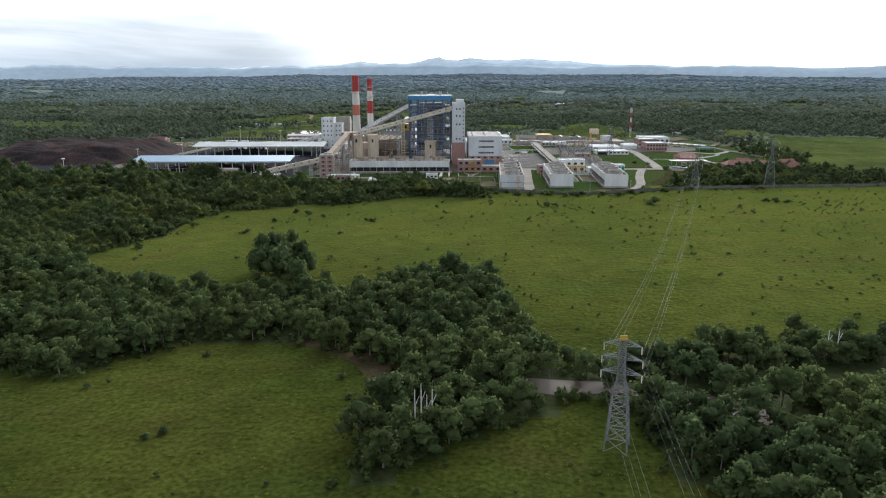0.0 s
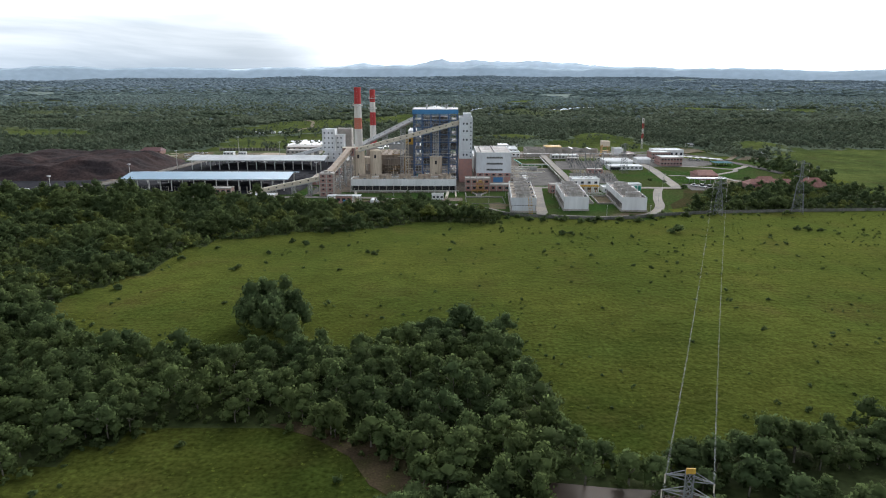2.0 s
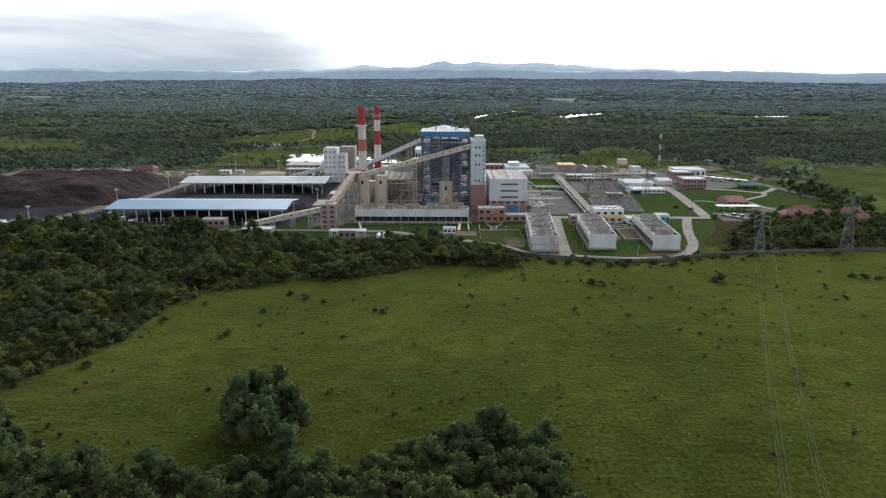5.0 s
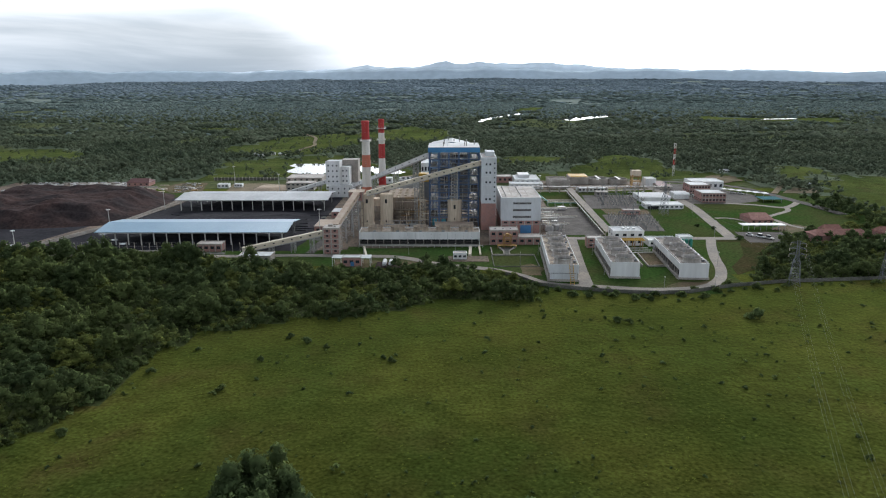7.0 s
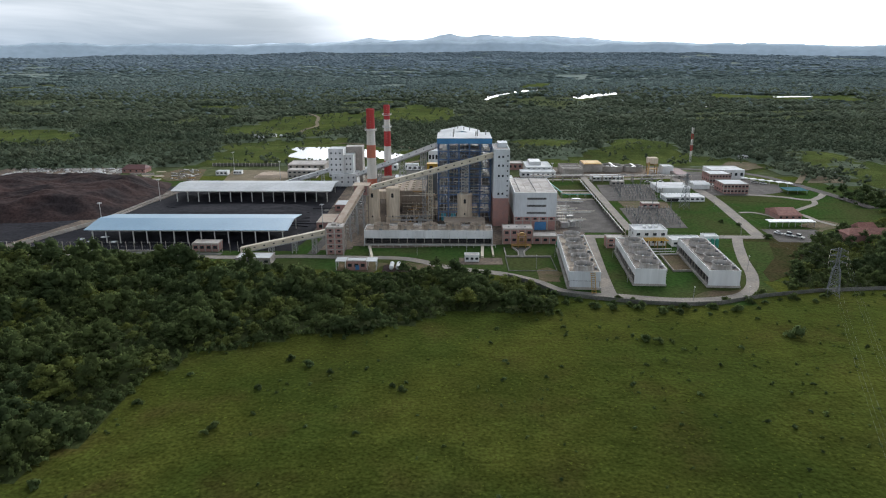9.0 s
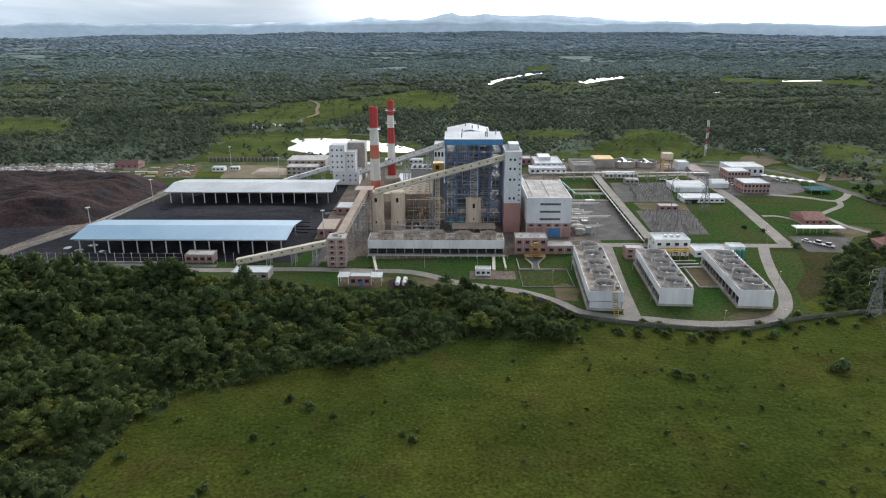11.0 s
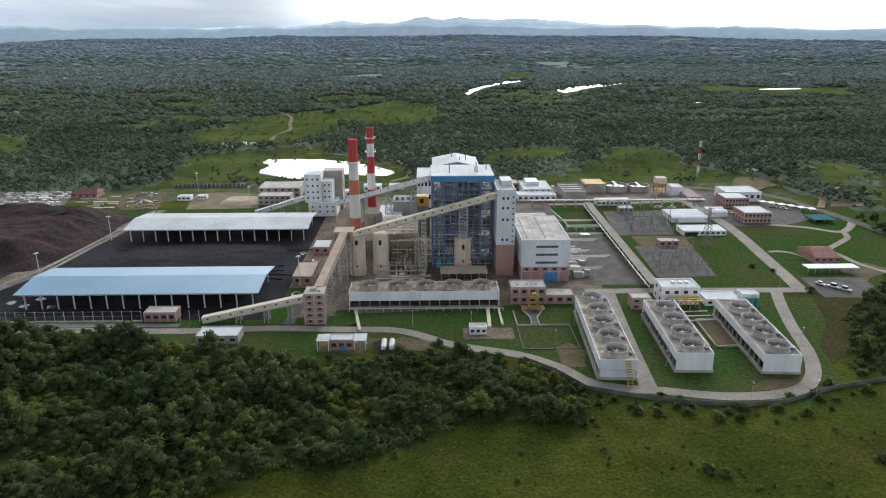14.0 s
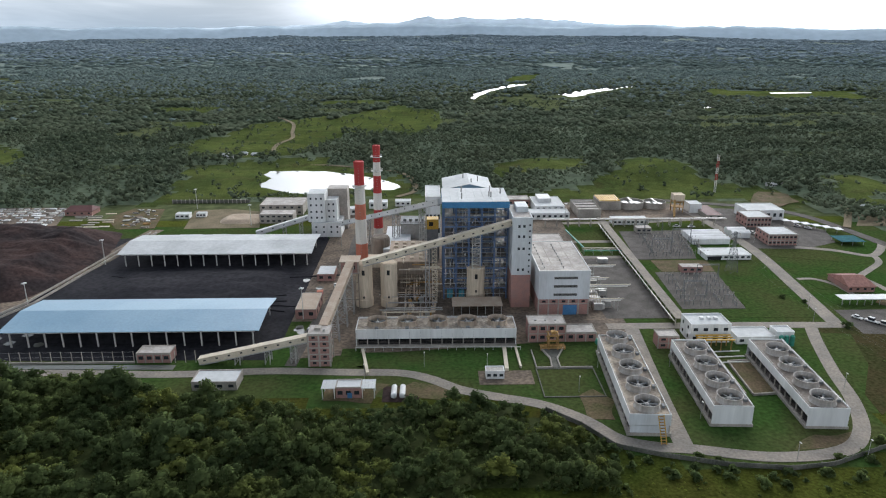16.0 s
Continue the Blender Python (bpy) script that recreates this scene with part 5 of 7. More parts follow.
def fan_meshes():
    bm = bmesh.new()
    lathe(bm, [(4.7, 0), (4.35, 0.5), (4.2, 1.3), (4.45, 2.4), (4.55, 2.45), (4.6, 2.6), (4.3, 2.6), (4.0, 1.3), (4.15, 0.1)], 32, caps=False)
    ring = mesh_of("fan_cowl", bm, COWL)
    # flat black disc painted as the shaded depth below the fan
    bm = bmesh.new()
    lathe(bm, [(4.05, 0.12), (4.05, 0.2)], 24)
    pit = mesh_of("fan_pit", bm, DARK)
    bm = bmesh.new()
    lathe(bm, [(0.75, 0.4), (0.75, 1.2), (0.3, 1.5)], 12)
    hub = mesh_of("hub", bm, STEEL)
    bm = bmesh.new()
    vs = [bm.verts.new(p) for p in ((0.6, -0.3, 1.05), (3.85, -0.5, 0.9), (3.85, 0.4, 1.2), (0.6, 0.3, 1.15))]
    ws = [bm.verts.new(v.co + Vector((0, 0, 0.07))) for v in vs]
    bm.faces.new(vs[::-1])
    bm.faces.new(ws)
    for k in range(4):
        bm.faces.new((vs[k], vs[(k + 1) % 4], ws[(k + 1) % 4], ws[k]))
    blade = mesh_of("blade", bm, PYLON)
    return ring, pit, hub, blade


RING, PIT, HUB, BLADE = fan_meshes()


DUSTRING = RING.copy()
DUSTRING.materials.clear()
DUSTRING.materials.append(mat("dusty_tan_cowl", (0.40, 0.325, 0.25), 0.9, 0.25, 0.5, 2.0, 0.2, tint=(0.27, 0.215, 0.165), streak=True, spec=0.1))


def cooling_tower(px, py, turn, width, length, deck, fans, label, end_wall=True, side_from=4.8, spacing=13.4, shift=0.0, deck_mat=ROOFC):
    """A long mechanical-draught cooling tower; local y runs along it, the front end at y = 0."""
    t = thing("cooling_tower", 0, 0, 0, label, "cooling tower", "cooling towers")
    w = width / 2
    boxpart("basin", (-w - 0.6, -0.3, 0, w + 0.6, length + 0.3, 1.1), CONC, t)
    # solid core, its near-black colour stands for the unlit inside
    boxpart("fill", (-w + 1.6, 1.0, 1.1, w - 1.6, length - 1, deck - 0.3), DARK, t, "inner fill, near-black in place of interior shade")
    n = int(length / 4.5)
    for s in (-1, 1):
        for k in range(n):
            y0, y1 = length * k / n, length * (k + 1) / n
            boxpart("side_panel", (s * w - 0.15, y0 + 0.02, side_from, s * w + 0.15, y1 - 0.02, deck + 0.5), WHITE, t)
            boxpart("column", (s * (w - 0.2) - 0.2, y0 - 0.0, 1.1, s * (w - 0.2) + 0.2, y0 + 0.4, side_from), CONC, t)
            bm = bmesh.new()
            for j in range(3):
                z = 1.4 + j * 0.65
                beam(bm, (s * (w - 0.7), y0 + 0.4, z), (s * (w - 0.7), y1, z), 0.5, 0.06)
            part("louvre", bm, DARKSTEEL, t)
    for y in (0, length):
        if end_wall:
            boxpart("end_wall", (-w - 0.16, y - 0.15, 1.1, w + 0.16, y + 0.15, deck + 0.5), WHITE, t)
        else:
            boxpart("end_wall", (-w - 0.16, y - 0.15, side_from, w + 0.16, y + 0.15, deck + 0.5), GREYWALL, t)
            boxpart("lower_end_wall", (-w, y + 0.1, 1.1, w, y + 0.4, side_from - 0.3), GREYWALL, t)
    boxpart("deck", (-w + 0.15, 0.15, deck - 0.3, w - 0.15, length - 0.15, deck), deck_mat, t, "stained concrete fan deck")
    for k in range(fans):
        y = shift + spacing * k
        cowl = new("fan_cowl", DUSTRING if deck_mat is DUSTDECK else RING)
        cowl.parent = t
        cowl.location = (0, y, deck)
        for nm, me in (("fan_pit", PIT), ("hub", HUB)):
            o = new(nm, me)
            o.parent = cowl
        for j in range(6):
            o = new("blade", BLADE)
            o.parent = cowl
            o.matrix_basis = pose(0, 0, 0, 0, 0, j * 60 + k * 23)
        boxpart("motor", (w * 0.72, y - 0.8, deck, w * 0.72 + 1.1, y + 0.8, deck + 1.0), PYLON, t)
    bm = bmesh.new()
    for s in (-1, 1):
        beam(bm, (s * (w - 0.3), 0.3, deck + 1.1), (s * (w - 0.3), length - 0.3, deck + 1.1), 0.08)
        for k in range(n + 1):
            y = 0.3 + (length - 0.6) * k / n
            beam(bm, (s * (w - 0.3), y, deck), (s * (w - 0.3), y, deck + 1.1), 0.07)
    part("handrail", bm, STEEL, t)
    t.matrix_basis = pose(px, py, 0, 0, 0, turn)
    return t


cooling_tower(-66, 497.7, -90, 13.4, 70.4, 8.2, 5, "grey concrete cooling tower with five fans", shift=9, deck_mat=DUSTDECK, side_from=4.2)
cooling_tower(42.0, 419.5, -3.6, 14.0, 64, 8.0, 5, "pale cooling tower with five fans and a dusty deck", False, 4.2, 13.6, 5.8, mat("patchy_fan_deck", (0.44, 0.37, 0.285), 0.95, 0.25, 0.16, 1.0, 0.2, tint=(0.17, 0.142, 0.118), spec=0.05))
cooling_tower(72.9, 424.6, -3.4, 13.8, 54, 7.8, 4, "white cooling tower with four fans", spacing=13.1, shift=4.5, deck_mat=DECK)
cooling_tower(105.8, 422.4, -3.4, 13.8, 56, 7.8, 4, "white cooling tower with four fans", spacing=13.0, shift=5.5, deck_mat=DECK)
stair = thing("stair", 46, 417, 0, "yellow steel stair at a cooling tower", "stair")
for k in range(10):
    boxpart("step", (44.6, 413.5 + k * 0.58, 0.6 + k * 0.8, 46.2, 414.1 + k * 0.58, 0.7 + k * 0.8), RUST, stair)
for x in (44.5, 46.3):
    bm = bmesh.new()
    beam(bm, (x, 413.4, 0.3), (x, 419, 8.2), 0.15, 0.3)
    beam(bm, (x, 413.4, 1.4), (x, 419, 9.3), 0.08)
    part("stringer", bm, YELLOW, stair)


def building(name, x0, y0, x1, y1, h, wall, roof, label, category="building", win=0, floors=1, door=False, parapet=0.5, side=0, group="", frame_=False):
    """A flat-roofed block with parapet, windows and door on the camera side."""
    t = thing(name, (x0 + x1) / 2, (y0 + y1) / 2, 0, label, category, group)
    body = boxpart("wall", (x0, y0, 0, x1, y1, h), wall, t)
    boxpart("roof", (x0 + 0.25, y0 + 0.25, h, x1 - 0.25, y1 - 0.25, h + 0.12), roof, t)
    if parapet:
        for a in ((x0 - 0.08, y0 - 0.08, h, x1 + 0.08, y0 + 0.25, h + parapet), (x0 - 0.08, y1 - 0.25, h, x1 + 0.08, y1 + 0.08, h + parapet), (x0 - 0.08, y0 + 0.25, h, x0 + 0.25, y1 - 0.25, h + parapet), (x1 - 0.25, y0 + 0.25, h, x1 + 0.08, y1 - 0.25, h + parapet)):
            boxpart("parapet", a, wall if wall is not BRICK else CONC, t)
    fh = h / floors
    for f in range(floors):
        z = f * fh + fh * 0.38
        for k in range(win):
            x = x0 + (x1 - x0) * (k + 0.5) / win
            ww = min(1.0, (x1 - x0) / win * 0.3)
            boxpart("window", (x - ww, y0 - 0.07, z, x + ww, y0 + 0.1, z + fh * 0.36), GLASSD, body)
        for k in range(side):
            y = y0 + (y1 - y0) * (k + 0.5) / side
            for x in (x0, x1):
                boxpart("window", (x - 0.08, y - 0.7, z, x + 0.08, y + 0.7, z + fh * 0.36), GLASSD, body)
        if frame_:
            boxpart("floor_band", (x0 - 0.05, y0 - 0.05, (f + 1) * fh - 0.4, x1 + 0.05, y0 + 0.2, (f + 1) * fh), CONC, t)
    if frame_:
        for k in range((win or 2) + 1):
            x = x0 + (x1 - x0) * k / (win or 2)
            boxpart("column", (x - 0.22, y0 - 0.12, 0, x + 0.22, y0 + 0.2, h), CONC, t)
    if door:
        xm = x0 + (x1 - x0) * 0.55
        boxpart("door", (xm - 0.9, y0 - 0.09, 0, xm + 0.9, y0 + 0.1, min(2.4, h * 0.7)), DOORBLUE, body)
    return t


def barrel_roof(x0, y0, x1, y1, h, rise, n, label):
    """A white store hall with rows of curved roofs along x."""
    t = thing("store_hall", (x0 + x1) / 2, (y0 + y1) / 2, 0, label, "warehouse")
    boxpart("wall", (x0, y0, 0, x1, y1, h), WHITEWALL, t)
    d = (y1 - y0) / n
    for k in range(n):
        bm = bmesh.new()
        ya = y0 + d * k
        prof = [(ya + d * j / 6, h + rise * math.sin(math.pi * j / 6)) for j in range(7)]
        a = [bm.verts.new((x0 - 0.3, y, z + 0.02)) for y, z in prof]
        b = [bm.verts.new((x1 + 0.3, y, z + 0.02)) for y, z in prof]
        for j in range(6):
            bm.faces.new((a[j], b[j], b[j + 1], a[j + 1]))
        bm.faces.new(a)
        bm.faces.new(b[::-1])
        part("curved_roof", bm, WHITE, t)
    return t


def gable_house(name, x0, y0, x1, y1, h, rise, wall, roof, label, category="house"):
    t = thing(name, (x0 + x1) / 2, (y0 + y1) / 2, 0, label, category)
    boxpart("wall", (x0 + 0.6, y0 + 0.6, 0, x1 - 0.6, y1 - 0.6, h), wall, t)
    ym = (y0 + y1) / 2
    bm = bmesh.new()
    e, r = 0.0, (x1 - x0) * 0.12
    P = [bm.verts.new(p) for p in ((x0, y0, h), (x1, y0, h), (x1, y1, h), (x0, y1, h), (x0 + r, ym, h + rise), (x1 - r, ym, h + rise), (x0, y0, h - 0.2), (x1, y0, h - 0.2), (x1, y1, h - 0.2), (x0, y1, h - 0.2))]
    for f in ((0, 1, 5, 4), (1, 2, 5), (2, 3, 4, 5), (3, 0, 4), (0, 6, 7, 1), (1, 7, 8, 2), (2, 8, 9, 3), (3, 9, 6, 0), (9, 8, 7, 6)):
        bm.faces.new([P[i] for i in f])
    part("roof", bm, roof, t)
    for k in range(4):
        x = x0 + (x1 - x0) * (k + 0.5) / 4
        boxpart("window", (x - 0.7, y0 + 0.5, h * 0.4, x + 0.7, y0 + 0.7, h * 0.75), GLASSD, t)
    return t


# small buildings round the plant
pump = building("pump_house", 10.6, 495, 27.2, 505, 8.4, BRICK, ROOFC, "two-storey brick pump house with concrete frame", win=4, floors=2, frame_=True)
for k in range(3):
    boxpart("roof_vent", (13.5 + k * 4.5, 499, 8.5, 14.5 + k * 4.5, 500, 9.1), STEEL, pump)
building("annex", 27.3, 495, 41, 504, 4.2, BRICK, ROOFC, "low brick annex with a concrete roof", win=3, frame_=True)
can = thing("canopy", -10, 532, 0, "dusty brown lean-to canopy on posts", "canopy")
boxpart("roof_sheet", (-22.5, 526, 4.6, 2.2, 538, 4.9), TANROOF, can)
for k in range(7):
    boxpart("post", (-22 + k * 3.9, 526.3, 0, -21.7 + k * 3.9, 526.6, 4.6), STEEL, can)
    boxpart("post", (-22 + k * 3.9, 537.3, 0, -21.7 + k * 3.9, 537.6, 4.6), STEEL, can)
building("gate_house", -157, 478.5, -143, 486, 4.2, BRICK, ROOFC, "small brick gate building beside the coal shed", win=4, frame_=True)
building("low_store", -126.5, 454.5, -109, 464.5, 3.4, CONC, ROOFM, "low block store with a white flat roof", win=4)
g = building("guard_house", -69.5, 447.2, -60, 453.5, 4.4, BRICK, ROOFM, "guard house with white canopies on both sides", win=3, door=True)
for x0, x1 in ((-75, -69.7), (-59.8, -54.5)):
    for k in range(4):
        boxpart("canopy_sheet", (x0 + (x1 - x0) * k / 4, 446.5, 4.5, x0 + (x1 - x0) * (k + 1) / 4 - 0.08, 453.5, 4.7), ROOFM, g)
    for x in (x0 + 0.4, x1 - 0.4):
        for y in (447, 453):
            boxpart("post", (x - 0.15, y - 0.15, 0, x + 0.15, y + 0.15, 4.5), WHITEWALL, g)
for x in (-47.5, -44.2):
    tk = thing("fuel_tank", x, 449, 0, "white horizontal fuel tank on low cradles", "tank", "fuel tanks")
    bm = bmesh.new()
    lathe(bm, [(0.5, -4), (1.1, -3.6), (1.1, 3.6), (0.5, 4)], 16)
    for v in bm.verts:
        v.co = Vector((v.co.x + x, v.co.z + 449.5, v.co.y + 1.6))
    part("shell", bm, WHITE, tk)
    for y in (447.5, 451.5):
        boxpart("cradle", (x - 0.8, y - 0.2, 0, x + 0.8, y + 0.2, 1.0), CONC, tk)
slab("pavement", rect(-52, 444, -38, 456), EARTH, 0.12, "bare reddish earth pad by the fuel tanks")
slab("pavement", rect(-14, 456.5, 8, 468), YARD, 0.12, "grey gravel pad of a small substation")
building("substation_hut", -11.2, 461, -3.8, 465.5, 3.2, WHITEWALL, ROOFC, "small white substation hut with dark windows", win=3)
building("control_hut", -98.5, 523, -88.5, 545, 5.0, BRICK, TANROOF, "low brick building with a dusty brown roof", win=2, side=3, parapet=0.2)
building("brick_hut", -96, 575, -86.5, 589, 4.2, BRICK, ROOFM, "brick hut with a white roof", win=2, parapet=0.15)
wb = building("water_plant", 82.5, 492.5, 100.5, 505, 8.2, WHITEWALL, ROOFM, "white two-storey water treatment block", win=4, floors=2, parapet=0.8, side=2)
for k in range(3):
    boxpart("roof_unit", (89 + k * 3.2, 499, 8.3, 90.6 + k * 3.2, 501, 9.3), WHITE, wb)
building("chemical_store", 103, 490.5, 120, 501.5, 3.2, WHITEWALL, ROOFM, "low white chemical store with a stained flat roof", win=4)
building("tank_house", 120.5, 490.5, 128.3, 497.5, 5.4, WHITEWALL, ROOFM, "small white tank house with flat roof")
for x in (121.8, 124.2, 126.8):
    bm = bmesh.new()
    lathe(bm, [(1.0, 0), (1.0, 4.4), (0.4, 5.0)], 14, x, 488.8)
    solo("green_tank", bm, GREENP, "dark green upright tank by the tank house", "tank", "green tanks")
building("brick_store", 66.5, 487, 75.5, 494, 5.6, BRICK, ROOFC, "brick store with a pale concrete roof", win=2, floors=2, frame_=True)
bm = bmesh.new()
lathe(bm, [(0.4, -3.6), (1.5, -3.0), (1.5, 3.0), (0.4, 3.6)], 18)
for v in bm.verts:
    v.co = Vector((v.co.z + 43, v.co.x + 490, v.co.y + 2.2))
solo("water_tank", bm, GREENP, "grey-green horizontal tank behind a cooling tower", "tank")
tk = bpy.data.objects["water_tank"]
for x in (41, 45):
    boxpart("cradle", (x - 0.3, 489, 0, x + 0.3, 491, 1.6), CONC, tk)

# crusher block and its galleries
cr = thing("crusher_house", -106, 670, 0, "white crusher house in stepped blocks", "tower building")
for nm, a, m in (("main_block", (-114.5, 663.5, 9.6, -103, 679, 28.6), WHITEWALL), ("side_block", (-102.9, 666, 9.6, -95.5, 680, 23.5), WHITEWALL), ("base_block", (-112, 660, 0, -92.5, 681, 9.5), WHITEWALL), ("rear_block", (-104, 680.2, 0, -90, 694, 28), CONC)):
    boxpart(nm, a, m, cr)
    boxpart("roof", (a[0] + 0.3, a[1] + 0.3, a[5], a[3] - 0.3, a[4] - 0.3, a[5] + 0.15), ROOFM if m is WHITEWALL else ROOFC, cr)
    boxpart("coping", (a[0] - 0.1, a[1] - 0.1, a[5], a[3] + 0.1, a[1] + 0.3, a[5] + 0.6), m, cr)
for z in (12, 16, 20.5, 25):
    for x in (-112.3, -108.7, -105.4):
        boxpart("window", (x - 0.55, 663.35, z, x + 0.55, 663.6, z + 1.3), GLASSD, cr)
    if z < 22:
        for x in (-100.8, -97.8):
            boxpart("window", (x - 0.55, 665.85, z, x + 0.55, 666.1, z + 1.3), GLASSD, cr)
for x in (-109, -104, -99, -95):
    for z in (3, 6.5):
        boxpart("window", (x - 0.55, 659.85, z, x + 0.55, 660.1, z + 1.2), GLASSD, cr)
gallery((-150, 664, 2.0), (-113, 668, 12.5), 3.0, 2.6, WHITE, WHITE, "white conveyor gallery from the back shed to the crusher", (0.5, 0.8), 5)
gallery((-92.6, 664, 8.5), (-27.5, 584, 43.0), 3.2, 2.8, WHITE, WHITE, "white conveyor gallery from the crusher to the boiler house", (0.3, 0.6, 0.85), 12)

# flue gas plant between chimneys and boiler
rng = random.Random(8)
esp = thing("dust_filter", -44, 572, 0, "dust-stained filter house on steel legs with hoppers", "filter house")
boxpart("casing", (-55, 556, 10.5, -35, 592, 17.5), TANDARK, esp, bevel=0.2)
boxpart("roof", (-55.4, 555.6, 17.5, -34.6, 592.4, 18.0), TANROOF, esp)
for i in range(3):
    for j in range(5):
        bm = bmesh.new()
        cx, cy = -51.6 + i * 6.6, 559.6 + j * 7.2
        top = [bm.verts.new((cx + u * 3.2, cy + v * 3.4, 10.5)) for u, v in ((-1, -1), (1, -1), (1, 1), (-1, 1))]
        bot = [bm.verts.new((cx + u * 0.5, cy + v * 0.5, 5.0)) for u, v in ((-1, -1), (1, -1), (1, 1), (-1, 1))]
        bm.faces.new(bot[::-1])
        for k in range(4):
            bm.faces.new((bot[k], bot[(k + 1) % 4], top[(k + 1) % 4], top[k]))
        part("hopper", bm, TANDARK, esp)
for i in range(4):
    for j in range(6):
        x, y = -55 + i * 6.67, 556 + j * 7.2
        boxpart("leg", (x - 0.3, y - 0.3, 0, x + 0.3, y + 0.3, 10.5), TANDARK, esp)
for i in range(4):
    for j in range(5):
        boxpart("roof_unit", (-53 + i * 4.6, 559 + j * 6.6, 18, -50.9 + i * 4.6, 561.4 + j * 6.6, 19.0), TAN, esp)
for y in (556, 592):
    bm = bmesh.new()
    for z in (3, 6.5, 10):
        beam(bm, (-55, y, z), (-35, y, z), 0.25)
    for k in range(3):
        beam(bm, (-55 + k * 6.67, y, 0), (-48.3 + k * 6.67, y, 10), 0.2)
    part("brace", bm, TANDARK, esp)
duct = thing("flue_duct", -62, 585, 0, "dusty flue duct between filter and chimney", "duct")
boxpart("duct_box", (-68, 572, 9, -55.2, 580, 14), TAN, duct)
boxpart("duct_box", (-60, 592.4, 8, -45, 640, 13), GREYWALL, duct)
for x, y in ((-66, 573), (-58, 579), (-52, 600), (-52, 615), (-52, 632)):
    boxpart("support", (x - 0.4, y - 0.4, 0, x + 0.4, y + 0.4, 9), TAN, duct)
gb = thing("rear_filter", -44, 632, 0, "grey filter house on legs behind the chimneys", "filter house")
boxpart("casing", (-51, 622, 9.5, -36, 640, 19.3), STEEL, gb, bevel=0.2)
boxpart("roof", (-51.3, 621.7, 19.3, -35.7, 640.3, 19.7), PYLON, gb)
for i in range(4):
    for j in range(3):
        boxpart("leg", (-50.8 + i * 4.7, 622.4 + j * 8.4, 0, -50.3 + i * 4.7, 622.9 + j * 8.4, 9.5), PYLON, gb)
for k in range(11):
    boxpart("rail_post", (-51 + k * 1.5, 621.95, 19.7, -50.88 + k * 1.5, 622.07, 21.2), PYLON, gb)
for z in (20.4, 21.2):
    boxpart("handrail", (-51, 621.95, z, -36, 622.07, z + 0.12), PYLON, gb)
for k in range(4):
    boxpart("roof_fan", (-49.5 + k * 3.6, 627, 19.7, -47.6 + k * 3.6, 630, 21.4), PYLON, gb, bevel=0.2)
boxpart("fan_house", (-36, 612.2, 0, -27.5, 622, 12), PYLON, gb)
yb = thing("yellow_hoist_house", -32, 608, 0, "yellow hoist house on a grey base", "hoist house")
boxpart("base", (-35.8, 605, 0, -28.2, 611.8, 21), PYLON, yb)
boxpart("cabin", (-36, 604.7, 21, -28, 612, 27), YELLOW, yb)
boxpart("opening", (-33.6, 604.6, 23, -31.2, 604.8, 25.6), DARK, yb)
bm = bmesh.new()
lathe(bm, [(5.5, 0), (5.5, 17), (4.8, 18.5), (0.5, 19.5)], 24, -62, 600)
solo("limestone_silo", bm, TANDARK, "pale dusty silo behind the chimney", "silo")
an = building("rear_annex", -36, 656, -26, 690, 28, WHITEWALL, ROOFM, "white annex behind the boiler house", win=4, floors=3)
# lattice lift beside the boiler
lt = thing("lattice_mast", -31, 543, 0, "pale lattice stair mast beside the boiler house", "mast")
bm = bmesh.new()
for sx in (-1.2, 1.2):
    for sy in (-1.2, 1.2):
        beam(bm, (-31 + sx, 543 + sy, 0), (-31 + sx, 543 + sy, 32), 0.3)
part("leg_frame", bm, CREAM, lt)
for k in range(13):
    z = 1 + k * 2.4
    c = [(-32.2, 541.8), (-29.8, 541.8), (-29.8, 544.2), (-32.2, 544.2)]
    for i in range(4):
        a, b = c[i], c[(i + 1) % 4]
        bm = bmesh.new()
        beam(bm, (*a, z), (*b, z), 0.22)
        part("panel_rail", bm, CREAM, lt)
        bm = bmesh.new()
        beam(bm, (*a, z), (*b, z + 2.4), 0.16)
        part("panel_brace", bm, CREAM, lt)
# loose plant: pipes, ducts and machines in the dusty yard
for k in range(46):
    x, y = rng.uniform(-60, -26), rng.uniform(508, 553)
    if any(abs(x - sx) < 6 and abs(y - 540.5) < 6 for sx in (-66.4, -54)) or (abs(x + 31) < 3 and abs(y - 543) < 3):
        continue
    t = thing("machine", x, y, 0, "dusty machine with a motor in the ash yard", "machine", "ash yard machines")
    w, d, h = rng.uniform(0.8, 2.4), rng.uniform(0.8, 2.4), rng.uniform(0.8, 3.6)
    boxpart("casing", (x - w / 2, y - d / 2, 0.05, x + w / 2, y + d / 2, h), rng.choice((TAN, STEEL, DARKSTEEL, RUST, TAN)), t, bevel=0.1)
    bm = bmesh.new()
    lathe(bm, [(0.3, h), (0.3, h + 0.5), (0.15, h + 0.9)], 8, x, y)
    part("motor", bm, rng.choice((STEEL, DARKSTEEL)), t)
